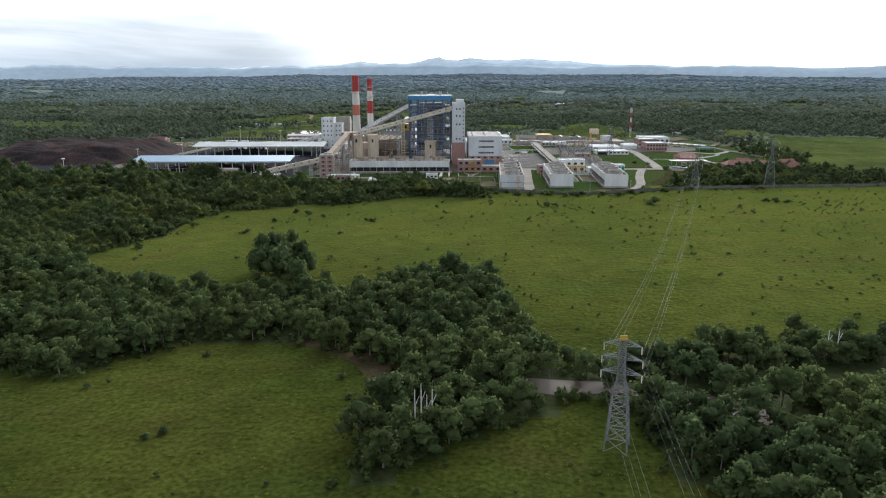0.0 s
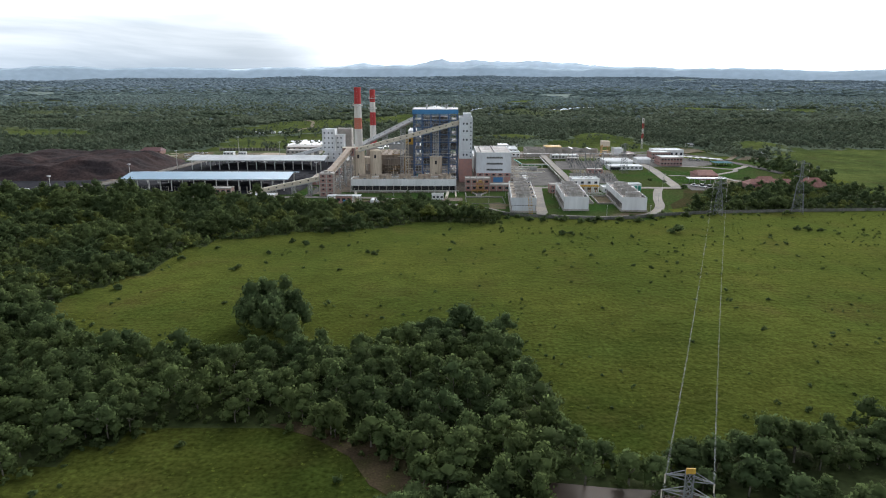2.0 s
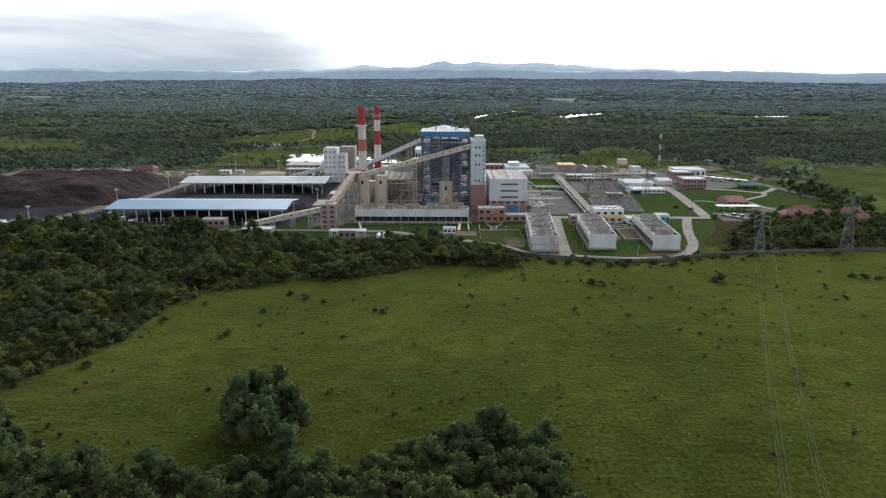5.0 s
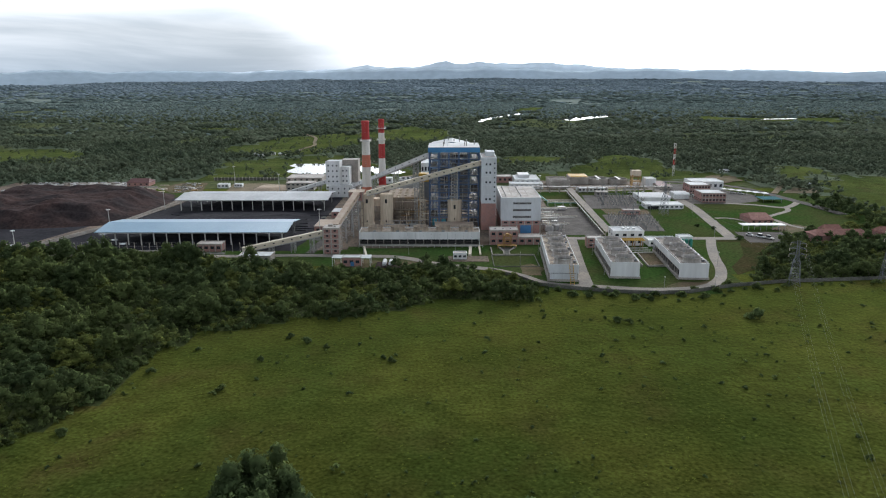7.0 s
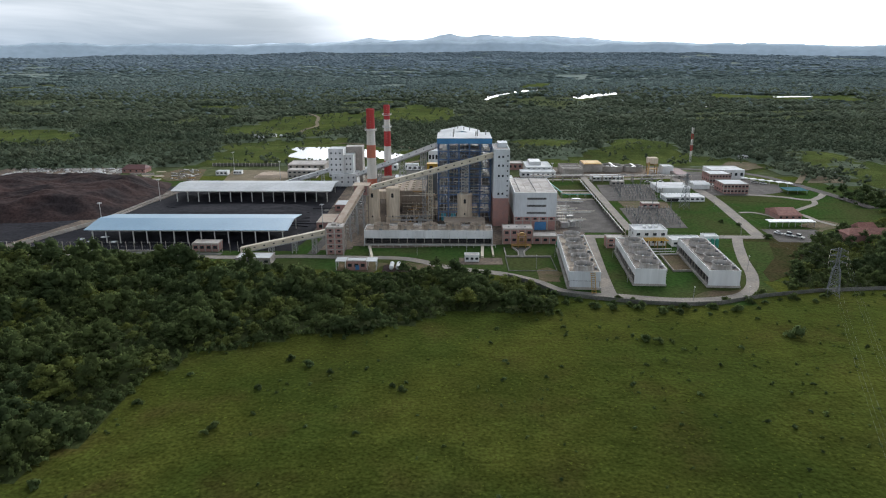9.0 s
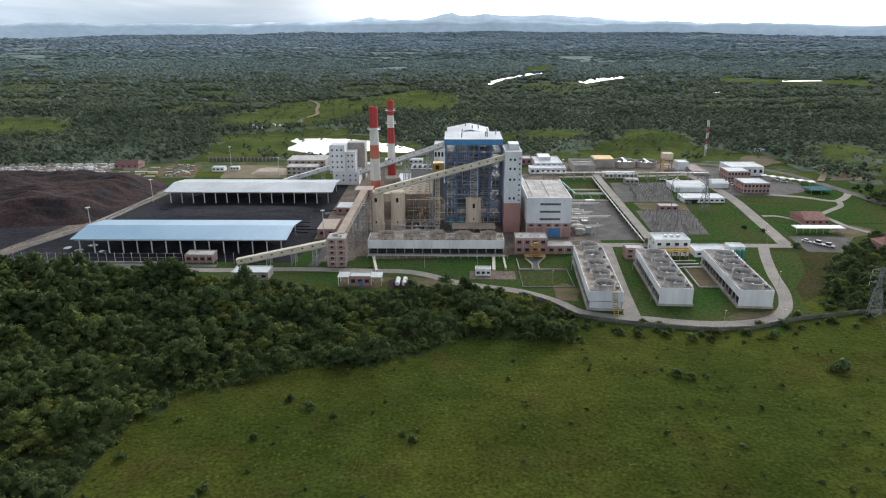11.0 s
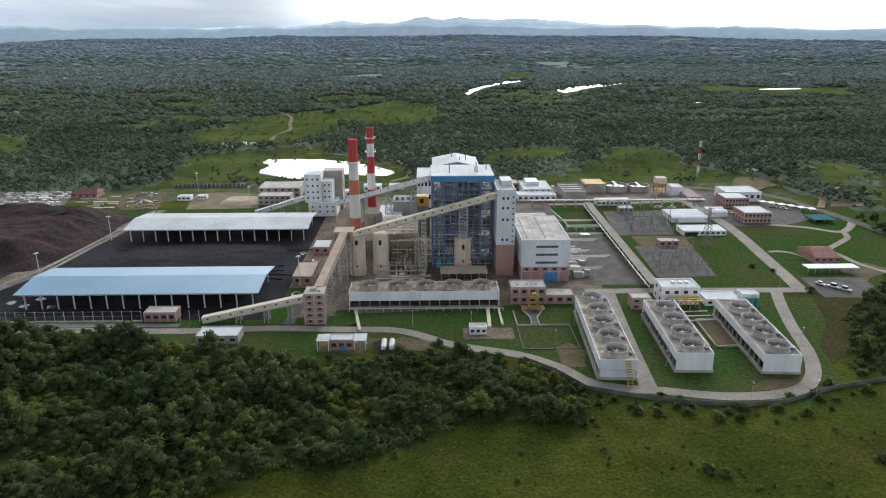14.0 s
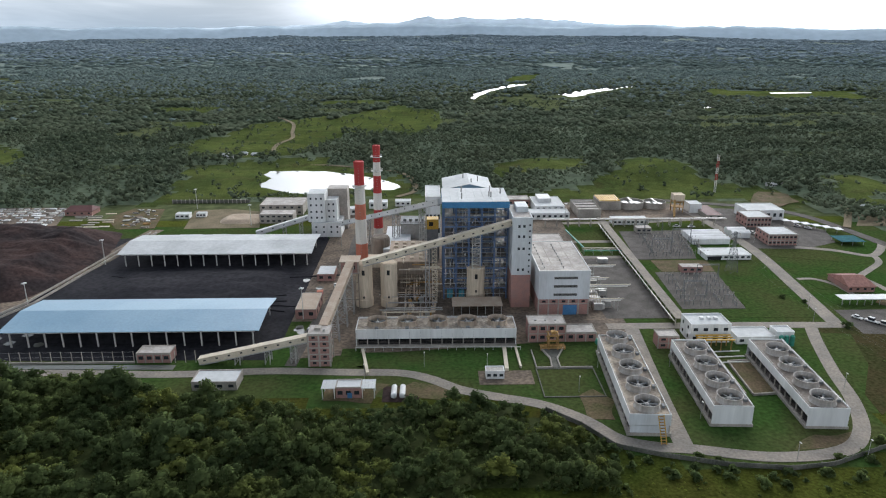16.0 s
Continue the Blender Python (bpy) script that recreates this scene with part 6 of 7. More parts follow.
for k in range(9):
    y, z = 509 + k * 4.6, rng.uniform(2.5, 6.5)
    t = thing("pipe_run", -45, y, 0, "dusty overhead pipe run on posts", "pipe", "ash yard pipes")
    bm = bmesh.new()
    beam(bm, (-60 + rng.uniform(0, 6), y, z), (-28 + rng.uniform(-6, 2), y, z), rng.uniform(0.25, 0.6))
    part("pipe", bm, rng.choice((TAN, STEEL, CREAM)), t)
    for x in (-55, -46, -38):
        boxpart("post", (x - 0.12, y - 0.12, 0, x + 0.12, y + 0.12, z), STEEL, t)
pw2 = thing("ash_pipework", -40, 550, 0, "tangle of dusty brown pipes and ducts before the filter", "pipework")
for k in range(78):
    x, y, z = rng.uniform(-49, -28), rng.uniform(546, 555), rng.uniform(2, 19)
    bm = bmesh.new()
    r = rng.uniform(0.15, 0.5)
    if k % 3 == 0:
        beam(bm, (x, y, 0), (x, y, z), r)
    elif k % 3 == 1:
        beam(bm, (x, y, z), (min(x + rng.uniform(4, 11), -27), y, z), r)
    else:
        beam(bm, (x, y, z), (x, y + rng.uniform(3, 6), z + rng.uniform(-1, 2)), r * 1.4)
    part("pipe", bm, rng.choice((TAN, TANDARK, TANROOF, CREAM, RUST)), pw2)
for z in (6, 11, 16):
    boxpart("walkway", (-49, 547, z, -28, 549, z + 0.2), TANDARK, pw2)
    for k in range(4):
        boxpart("post", (-48.5 + k * 6.6, 547.9, z - 5.8, -48.2 + k * 6.6, 548.2, z), TANDARK, pw2)
# eastern buildings
bs = building("settling_basin", 76, 704, 93, 735, 5.6, CONC, ROOFC, "open concrete settling basins", win=0, parapet=1.0)
for k in range(3):
    boxpart("basin_wall", (76.2, 712 + k * 8, 5.7, 92.8, 712.5 + k * 8, 6.5), CONC, bs)
lv = building("louvre_house", 97, 727, 114, 747, 6.0, CONC, ROOFC, "concrete clarifier house under yellow slatted covers", win=0)
for k in range(9):
    boxpart("cover_slat", (97.6 + k * 1.8, 727.5, 6.6, 98.9 + k * 1.8, 746.5, 7.3), YELLOW, lv)
for k in range(6):
    boxpart("post", (97.5 + k * 3.1, 726.6, 0, 97.9 + k * 3.1, 727, 6.6), CONC, lv)
for x, r, h, y in ((123.5, 9.8, 5.2, 735), (142, 8.8, 4.6, 735)):
    t = thing("round_tank", x, y, 0, "round open concrete water tank", "tank", "round tanks")
    bm = bmesh.new()
    lathe(bm, [(r, 0), (r, h), (r - 0.5, h), (r - 0.5, h - 1.2)], 32, x, y, caps=False)
    part("shell", bm, CONC, t)
    bm = bmesh.new()
    lathe(bm, [(r - 0.5, h - 1.3), (r - 0.5, h - 1.2)], 32, x, y)
    part("water_surface", bm, WATER, t)
    boxpart("bridge", (x - 0.8, y - r, h, x + 0.8, y + r, h + 0.5), STEEL, t)
building("long_store", 97, 685, 122.5, 696, 3.4, WHITEWALL, ROOFM, "long low white store", win=8, parapet=0.1)
building("rust_roof_store", 169.5, 698, 181, 728, 3.0, CONC, REDSHED, "long store with a dark red roof", win=2, parapet=0)
building("white_block", 163, 716, 172, 728, 6.5, WHITEWALL, ROOFM, "white process block with flat roof")
tf = thing("hopper_frame", 155, 720, 0, "tan steel hopper frame with sloping chute", "frame tower")
for x in (151, 158):
    for y in (717, 724):
        boxpart("post", (x, y, 0, x + 0.6, y + 0.6, 13.5), RUST, tf)
boxpart("bin", (150.8, 716.8, 9, 158.8, 724.8, 13.8), TAN, tf)
for z in (4, 8):
    boxpart("deck", (150.8, 716.8, z, 158.8, 724.8, z + 0.3), RUST, tf)
bm = bmesh.new()
beam(bm, (151, 716, 10), (146, 700, 1.5), 1.4, 1.0)
part("chute", bm, RUST, tf)
building("office_block", 189, 676, 206, 694, 7.0, BRICK, ROOFM, "brick office block with a white roof", win=7, floors=2, side=4, frame_=True)
building("office_block", 184.5, 634, 203, 653, 7.0, BRICK, ROOFM, "brick office block with a white roof", win=7, floors=2, side=4, frame_=True)
building("office_link", 197, 694.3, 224, 716, 7.0, WHITEWALL, ROOFM, "white office wing with a flat roof", win=6)
barrel_roof(168, 650, 180, 664, 3.6, 1.3, 2, "white store with curved roofs")
barrel_roof(137, 637.5, 161, 660, 3.4, 0.9, 4, "white warehouse with four curved roofs")
w2 = building("warehouse", 133.5, 606, 161, 620, 3.2, WHITEWALL, ROOFM, "long white warehouse with a flat roof", win=8, parapet=0.2)
boxpart("dark_bay", (134.5, 605.8, 0.2, 142.5, 606.2, 2.4), DARK, w2)
building("switch_room", 111, 584, 123, 590, 3.4, BRICK, ROOFC, "small relay room with a pale roof", win=3, parapet=0.2)
building("switch_room", 108, 664, 118, 671, 3.4, CONC, ROOFC, "small grey relay room", win=3, parapet=0.2)
gable_house("canteen", 188, 551, 203.5, 572, 3.2, 3.0, BRICK, ROOFTILE, "brick canteen with a clay tile roof")
ww = thing("walkway_roof", 185, 535, 0, "long white flat walkway roof on posts", "canopy")
boxpart("roof_sheet", (175, 533.5, 3.1, 203, 540.5, 3.4), WHITE, ww)
for k in range(8):
    boxpart("post", (175.3 + k * 3.85, 534, 0, 175.6 + k * 3.85, 534.3, 3.1), STEEL, ww)
ww = thing("walkway_roof", 233, 670, 0, "long white car park roof on posts", "canopy")
for k in range(6):
    boxpart("roof_sheet", (218 + k * 5, 682 - k * 4.6, 2.6, 222.9 + k * 5, 688 - k * 4.6, 2.9), WHITE, ww)
    boxpart("post", (219 + k * 5, 683 - k * 4.6, 0, 219.3 + k * 5, 683.3 - k * 4.6, 2.6), STEEL, ww)
ww = thing("fabric_shade", 240, 640, 0, "teal fabric shade roof on posts", "canopy")
boxpart("fabric", (231, 632, 2.6, 247, 646, 2.8), mat("teal_shade_cloth", (0.035, 0.12, 0.135), 0.95, 0.2, 0.3, 2.0, 0.1, spec=0.05), ww)
for x in (232, 239, 246):
    for y in (633, 645):
        boxpart("post", (x, y, 0, x + 0.2, y + 0.2, 2.6), STEEL, ww)
for x, y, w, d in ((203, 498, 34, 12), (216, 512, 12, 9), (246, 506, 12, 9), (243, 486, 8, 8)):
    gable_house("staff_house", x, y, x + w, y + d, 4.5, 3.0, BRICK, ROOFTILE, "brick staff house with a red tile roof among trees")
building("site_office", -155, 695, -131, 708, 6.5, CONC, ROOFC, "white site office with a grey roof", win=6, floors=2, parapet=0.3)
building("site_office", -160, 718, -128, 742, 7.5, CONC, ROOFC, "larger white site hall with a grey roof", win=6, floors=2, parapet=0.3)
for x, y, w, d, h in ((-220, 709, 10, 7, 3.4), (-206, 713, 7, 5, 3), (-198, 648, 14, 8, 3.6), (-176, 646, 12, 8, 4.2), (-121, 700, 9, 6, 3.2), (-96, 716, 12, 8, 5), (-80, 735, 14, 9, 5), (-60, 742, 12, 8, 4)):
    building("site_hut", x, y, x + w, y + d, h, WHITEWALL, ROOFM, "small white site hut", "hut", win=3, parapet=0.1, group="site huts")
gable_house("shelter", -306, 719, -285, 734, 3.4, 3.0, BRICK, REDSHED, "open shelter with a dark brown roof", "shelter")
cw = building("court_building", 46, 715, 68, 746, 6.0, WHITEWALL, ROOFM, "white workshop with a stepped roof", win=5, floors=2)
boxpart("raised_roof", (50, 728, 6.1, 60, 744, 9), WHITE, cw)
building("court_building", 40, 700, 69, 713, 4.5, WHITEWALL, ROOFM, "low white workshop with dark bays", win=7)
building("brick_workshop", 28, 738, 45, 752, 5.5, BRICK, ROOFC, "brick workshop with a flat roof", win=4)
building("hall_annex", 20, 575, 27, 640, 12, WHITEWALL, ROOFM, "white annex behind the turbine hall", win=3, floors=2)
building("hall_annex", 28, 590, 50, 640, 7, CONC, ROOFC, "grey electrical annex behind the turbine hall", win=6, floors=2)

# pipe rack and yard pipes
pr = thing("pipe_rack", 86, 600, 0, "long pipe rack with a pale concrete deck on trestles", "pipe rack")
for k in range(22):
    y = 511 + k * 7.8
    x = 82.3 + (y - 509) * 3.6 / 167
    boxpart("trestle_leg", (x - 0.2, y - 0.25, 0, x + 0.2, y + 0.25, 4.2), CONC, pr)
    boxpart("trestle_leg", (x + 3.8, y - 0.25, 0, x + 4.2, y + 0.25, 4.2), CONC, pr)
    bm = bmesh.new()
    box(bm, x - 0.5, y - 1.5, 4.2, x + 4.6, y + 6.25, 4.5)
    part("deck_slab", bm, ROADC, pr)
for j in range(3):
    bm = bmesh.new()
    beam(bm, (80.9 + j * 0.5, 511, 3.4 - j * 0.5), (84.5 + j * 0.5, 678, 3.4 - j * 0.5), 0.35)
    part("pipe", bm, (STEEL, PALESTEEL, CREAM)[j % 3], pr)
pr2 = thing("pipe_rack", 120, 680, 0, "cross pipe rack along the back road", "pipe rack")
for k in range(16):
    x = 48 + k * 8
    boxpart("trestle_leg", (x, 679.8, 0, x + 0.5, 680.3, 5.0), CONC, pr2)
    boxpart("trestle_leg", (x, 682.8, 0, x + 0.5, 683.3, 5.0), CONC, pr2)
for j in range(4):
    bm = bmesh.new()
    beam(bm, (46, 680 + j * 0.9, 5.3), (176, 680 + j * 0.9, 5.3), 0.5)
    part("pipe", bm, (CONC, STEEL)[j % 2], pr2)
pr3 = thing("pipe_rack", 70, 617, 0, "green and grey pipes on low posts beside a lawn", "pipe rack")
for j in range(3):
    bm = bmesh.new()
    beam(bm, (62, 618 + j * 3, 2.6), (86, 618 + j * 3, 2.6), 0.4)
    part("pipe", bm, (GREENP, STEEL, CREAM)[j], pr3)
    for k in range(5):
        boxpart("post", (62 + k * 5.8, 617.9 + j * 3, 0, 62.25 + k * 5.8, 618.15 + j * 3, 2.6), STEEL, pr3)
bm = bmesh.new()
beam(bm, (64, 628, 1.5), (60, 668, 1.5), 0.8)
part("pipe", bm, GREENP, pr3)
rng = random.Random(21)
for k in range(6):
    y = 530 + k * 8
    t = thing("transformer", 51, y, 0, "grey transformer with bushings beside the turbine hall", "transformer", "transformers")
    boxpart("tank", (48, y, 0.1, 52.5, y + 4, 3.6), STEEL, t, bevel=0.15)
    for j in range(5):
        boxpart("radiator_fin", (52.6, y + 0.3 + j * 0.75, 0.6, 53.6, y + 0.6 + j * 0.75, 3.2), PALESTEEL, t)
    for j in range(3):
        bm = bmesh.new()
        lathe(bm, [(0.28, 3.6), (0.2, 4.2), (0.26, 4.6), (0.12, 5.6)], 8, 49 + j * 1.3, y + 2)
        part("bushing", bm, CREAM, t)
    t = thing("pipe_run", 54, y + 5, 0, "steel pipe run beside the turbine hall", "pipe", "hall pipes")
    bm = bmesh.new()
    z = rng.uniform(3.5, 8)
    beam(bm, (44.4, y + 5, z), (57 + rng.uniform(-2, 3), y + 5, z), 0.5)
    part("pipe", bm, PALESTEEL, t)
    boxpart("post", (56, y + 4.8, 0, 56.3, y + 5.1, z), STEEL, t)
    boxpart("post", (50, y + 4.8, 0, 50.3, y + 5.1, z), STEEL, t)
# intake bay with rusty gantry
ob = thing("intake_gantry", 20, 487, 0, "ochre steel hoist gantry over the concrete intake channel", "gantry")
for x in (18.2, 22.2):
    for y in (486.5, 490.5):
        boxpart("post", (x, y, 0, x + 0.4, y + 0.4, 7), RUST, ob)
for z in (2.2, 4.6, 7):
    bm = bmesh.new()
    for y in (486.7, 490.7):
        beam(bm, (17.6, y, z), (23.2, y, z), 0.35)
    for x in (18.4, 22.4):
        beam(bm, (x, 486, z), (x, 491.2, z), 0.35)
    part("rail_beam", bm, RUST, ob)
boxpart("hoist", (19.4, 487.4, 7.1, 21.4, 489.6, 8.4), RUST, ob, bevel=0.1)
for k in range(4):
    boxpart("walkway", (14.5, 484.6 + k * 1.3, 1.7, 25.5, 485.2 + k * 1.3, 1.9), RUST, ob)
for x in (14.6, 25.1):
    boxpart("walkway_leg", (x, 486.4, 0, x + 0.3, 486.7, 1.7), RUST, ob)
ic = thing("intake_channel", 19, 478, 0, "open concrete intake channel narrowing between lawns", "channel")
bm = bmesh.new()
prism(bm, [(15, 488), (25, 488), (20.6, 478), (20.4, 470), (17, 470), (17.6, 478)], 0.05, 0.16)
part("channel_floor", bm, OLDCONC, ic, "dark wet channel floor")
for (xa, ya), (xb, yb) in (((15, 488), (17.6, 478)), ((17.6, 478), (17, 470)), ((25, 488), (20.6, 478)), ((20.6, 478), (20.4, 470))):
    bm = bmesh.new()
    beam(bm, (xa, ya, 0.45), (xb, yb, 0.45), 0.5, 0.9)
    part("channel_wall", bm, CONC, ic)
for x0, y0, x1, y1 in ((10.6, 469.6, 17, 470.0), (20.4, 469.6, 34, 470.0), (10.4, 470, 10.8, 486)):
    boxpart("kerb_wall", (x0, y0, 0, x1, y1, 0.8), CONC, ic)
og = thing("pipe_gantry", 90, 482, 0, "ochre pipe gantry before the water block", "gantry")
for k in range(4):
    boxpart("post", (84 + k * 4.5, 484, 0, 84.4 + k * 4.5, 484.4, 5), RUST, og)
    boxpart("post", (84 + k * 4.5, 489, 0, 84.4 + k * 4.5, 489.4, 5), RUST, og)
for y in (484.2, 486.7, 489.2):
    bm = bmesh.new()
    beam(bm, (83.5, y, 5.2), (99, y, 5.2), 0.5)
    part("pipe", bm, YELLOW, og)
bas = thing("sludge_basin", 95, 458, 0, "brown sludge basin with low concrete walls between cooling towers", "basin")
bm = bmesh.new()
prism(bm, [(90.5, 446), (101, 447), (102.5, 474), (92, 473)], 0.05, 0.2)
part("basin_floor", bm, BAREEARTH, bas, "dry brown basin floor")
for (xa, ya), (xb, yb), w, h in (((90.3, 445.6), (101.2, 446.8), 0.5, 1.0), ((101.2, 447), (102.6, 474), 0.5, 1.0), ((90.3, 446), (91.8, 473), 0.5, 1.0), ((91.8, 473.4), (102.4, 474.4), 0.5, 1.0), ((87.4, 446), (89.0, 484), 0.5, 1.2), ((84.8, 447), (86.4, 484), 0.5, 1.2)):
    bm = bmesh.new()
    beam(bm, (xa, ya, h / 2), (xb, yb, h / 2), w, h)
    part("basin_wall", bm, CONC, bas)
bm = bmesh.new()
prism(bm, [(85.1, 447), (87.2, 446), (88.8, 484), (86.7, 484)], 0.05, 0.18)
part("channel_floor", bm, OLDCONC, bas, "dark wet channel floor")
for k in range(3):
    bm = bmesh.new()
    beam(bm, (80, 470 + k * 5, 1.5), (100, 471 + k * 5, 1.5), 0.4)
    part("pipe", bm, PALESTEEL, bas)

# yard fence pipes and lawn edge before the wide cooling tower
ed = thing("rail_fence", -30, 486.5, 0, "white pipe rail along the lawn edge", "fence")
bm = bmesh.new()
beam(bm, (-66, 488, 1.6), (6, 487, 1.6), 0.25)
part("rail", bm, PALESTEEL, ed)
for k in range(19):
    boxpart("post", (-66 + k * 4, 487.5, 0, -65.8 + k * 4, 487.7, 1.6), PALESTEEL, ed)
for (xa, ya), (xb, yb), w in (((-63, 488), (-59, 466), 1.2), ((4, 488), (4, 470), 0.9), ((-1, 488), (-2, 468), 1.6)):
    bm = bmesh.new()
    beam(bm, (xa, ya, 0.6), (xb, yb, 0.6), w, 1.0)
    solo("lawn_channel", bm, CREAM, "pale concrete channel across the lawn", "channel")


# switchyard
def switch_bay():
    t = thing("disconnector", 0, 0, 0, "switchgear posts with pale insulators on steel frames", "switchgear", "switchgear")
    for x in (-2.2, 0, 2.2):
        boxpart("support", (x - 0.12, -0.12, 0, x + 0.12, 0.12, 2.4), PYLON, t)
        bm = bmesh.new()
        lathe(bm, [(0.16, 2.4), (0.28, 2.6), (0.16, 2.9), (0.28, 3.1), (0.16, 3.4), (0.26, 3.6), (0.1, 4.0)], 8, x, 0)
        part("insulator", bm, CONC, t)
    bm = bmesh.new()
    beam(bm, (-2.6, 0, 2.4), (2.6, 0, 2.4), 0.2)
    part("crossbeam", bm, PYLON, t)
    return t


def gantry_bay():
    t = thing("line_gantry", 0, 0, 0, "tall lattice line gantry in the switchyard", "gantry", "line gantries")
    for x in (-6, 6):
        bm = bmesh.new()
        beam(bm, (x - 0.6, 0, 0), (x, 0, 10), 0.18)
        beam(bm, (x + 0.6, 0, 0), (x, 0, 10), 0.18)
        for k in range(6):
            beam(bm, (x - 0.55 + k * 0.09, 0, k * 1.6), (x + 0.55 - k * 0.09, 0, k * 1.6 + 1.4), 0.1)
        part("post", bm, PYLON, t)
    bm = bmesh.new()
    beam(bm, (-6, 0, 9.4), (6, 0, 9.4), 0.22)
    beam(bm, (-6, 0, 10), (6, 0, 10), 0.22)
    for k in range(12):
        beam(bm, (-6 + k, 0, 9.4), (-5 + k, 0, 10), 0.1)
    part("truss", bm, PYLON, t)
    return t


bay, gan = switch_bay(), gantry_bay()
first = True
for y0, ys_, xs_ in ((536, 6, (98, 106, 114, 121)), (614, 6, (104, 112, 120, 128, 135))):
    for j in range(ys_):
        for x in xs_:
            y = y0 + j * 7.6 + rng.uniform(-0.8, 0.8)
            xx = x + j * (0.9 if y0 > 600 else 0.5)
            m = pose(xx, y, 0.12, 0, 0, rng.choice((0, 0, 90)))
            if first:
                bay.matrix_basis = m
                first = False
            else:
                copy_thing(bay, m)
gan.matrix_basis = pose(104, 545, 0.12)
for x, y in ((120, 570), (110, 618), (130, 640), (118, 660)):
    copy_thing(gan, pose(x, y, 0.12))


# lattice pylons and lines
def pylon(x, y, h, base, turn, label):
    t = thing("pylon", x, y, 0, label, "pylon", "pylons")
    rot = pose(x, y, 0, 0, 0, turn)
    P = lambda a, b, c: tuple(rot @ Vector((a, b, c)))
    half = lambda z: base / 2 * (1 - z / h) + 0.55 * z / h if z < h * 0.6 else 0.55 + (base / 2 * 0.4 + 0.22 - 0.55) * max(0, (h * 0.75 - z) / (h * 0.15)) * 0.4
    lv = [h * f for f in (0, 0.13, 0.25, 0.36, 0.46, 0.55, 0.63, 0.7, 0.77, 0.84, 0.91, 1.0)]
    for sx, sy in ((-1, -1), (1, -1), (1, 1), (-1, 1)):
        bm = bmesh.new()
        for a, b in zip(lv, lv[1:]):
            beam(bm, P(sx * half(a), sy * half(a), a), P(sx * half(b), sy * half(b), b), 0.17)
        part("leg", bm, PYLON, t)
    for a, b in zip(lv, lv[1:]):
        bm = bmesh.new()
        c = ((-1, -1), (1, -1), (1, 1), (-1, 1))
        for i in range(4):
            u, v = c[i], c[(i + 1) % 4]
            beam(bm, P(u[0] * half(a), u[1] * half(a), a), P(v[0] * half(b), v[1] * half(b), b), 0.09)
            beam(bm, P(v[0] * half(a), v[1] * half(a), a), P(u[0] * half(b), u[1] * half(b), b), 0.09)
            beam(bm, P(u[0] * half(b), u[1] * half(b), b), P(v[0] * half(b), v[1] * half(b), b), 0.09)
        part("lattice", bm, PYLON, t)
    ends = []
    for z, w in ((h * 0.7, 3.6), (h * 0.83, 3.6), (h * 0.95, 3.3)):
        for s in (-1, 1):
            bm = bmesh.new()
            tip = (s * w, 0, z)
            for sy in (-1, 1):
                beam(bm, P(s * half(z), sy * half(z), z), P(*tip), 0.1)
                beam(bm, P(s * half(z), sy * half(z), z + h * 0.045), P(*tip), 0.1)
            part("arm", bm, PYLON, t)
            bm = bmesh.new()
            beam(bm, P(*tip), P(s * w, 0, z - 1.4), 0.16)
            part("insulator", bm, CREAM, t)
            ends.append(P(s * w, 0, z - 1.4))
    return t, ends


p1, e1 = pylon(32, 116, 21.5, 4.2, -22, "grey lattice pylon at the wooded stream")
boxpart("sign_plate", (31.3, 115.6, 21.4, 32.6, 115.8, 22.3), YELLOW, p1, "yellow aviation plate")
p2, e2 = pylon(150.5, 413.5, 21.5, 5.0, -22, "grey lattice pylon by the perimeter wall")
p3, e3 = pylon(197.5, 418.5, 30, 6.0, -22, "tall grey lattice pylon by the perimeter wall")
p4, e4 = pylon(140, 585, 24, 5.0, 20, "grey lattice pylon on the lawn by the switchyard")


WIRE = mat("weathered_conductor", (0.17, 0.175, 0.17), 0.6, 0.1, 0.5, 2.0, 0.0)


def cable(a, b, sag, label="thin sagging overhead power line", r=0.016):
    bm = bmesh.new()
    a, b = Vector(a), Vector(b)
    n = 18
    d = (b - a).normalized()
    u = d.cross(Vector((0, 0, 1))).normalized()
    v = u.cross(d)
    loops = []
    for k in range(n + 1):
        p = a.lerp(b, k / n) - Vector((0, 0, sag * 4 * (k / n) * (1 - k / n)))
        loops.append([bm.verts.new(p + r * (u * math.cos(i * 2.094) + v * math.sin(i * 2.094))) for i in range(3)])
    for p, q in zip(loops, loops[1:]):
        for i in range(3):
            bm.faces.new((p[i], p[(i + 1) % 3], q[(i + 1) % 3], q[i]))
    solo("power_line", bm, WIRE, label, "power line", "power lines")


for a, b in zip(e1, e2):
    cable(a, b, 9)
for a in e1:
    cable(a, (a[0] - 22, -160, a[2] + 4), 7)
for a, b in zip(e2, e4):
    cable(a, b, 4)
# red and white radio mast
rm = thing("radio_mast", 208, 782, 0, "slender red and white lattice radio mast", "radio mast")
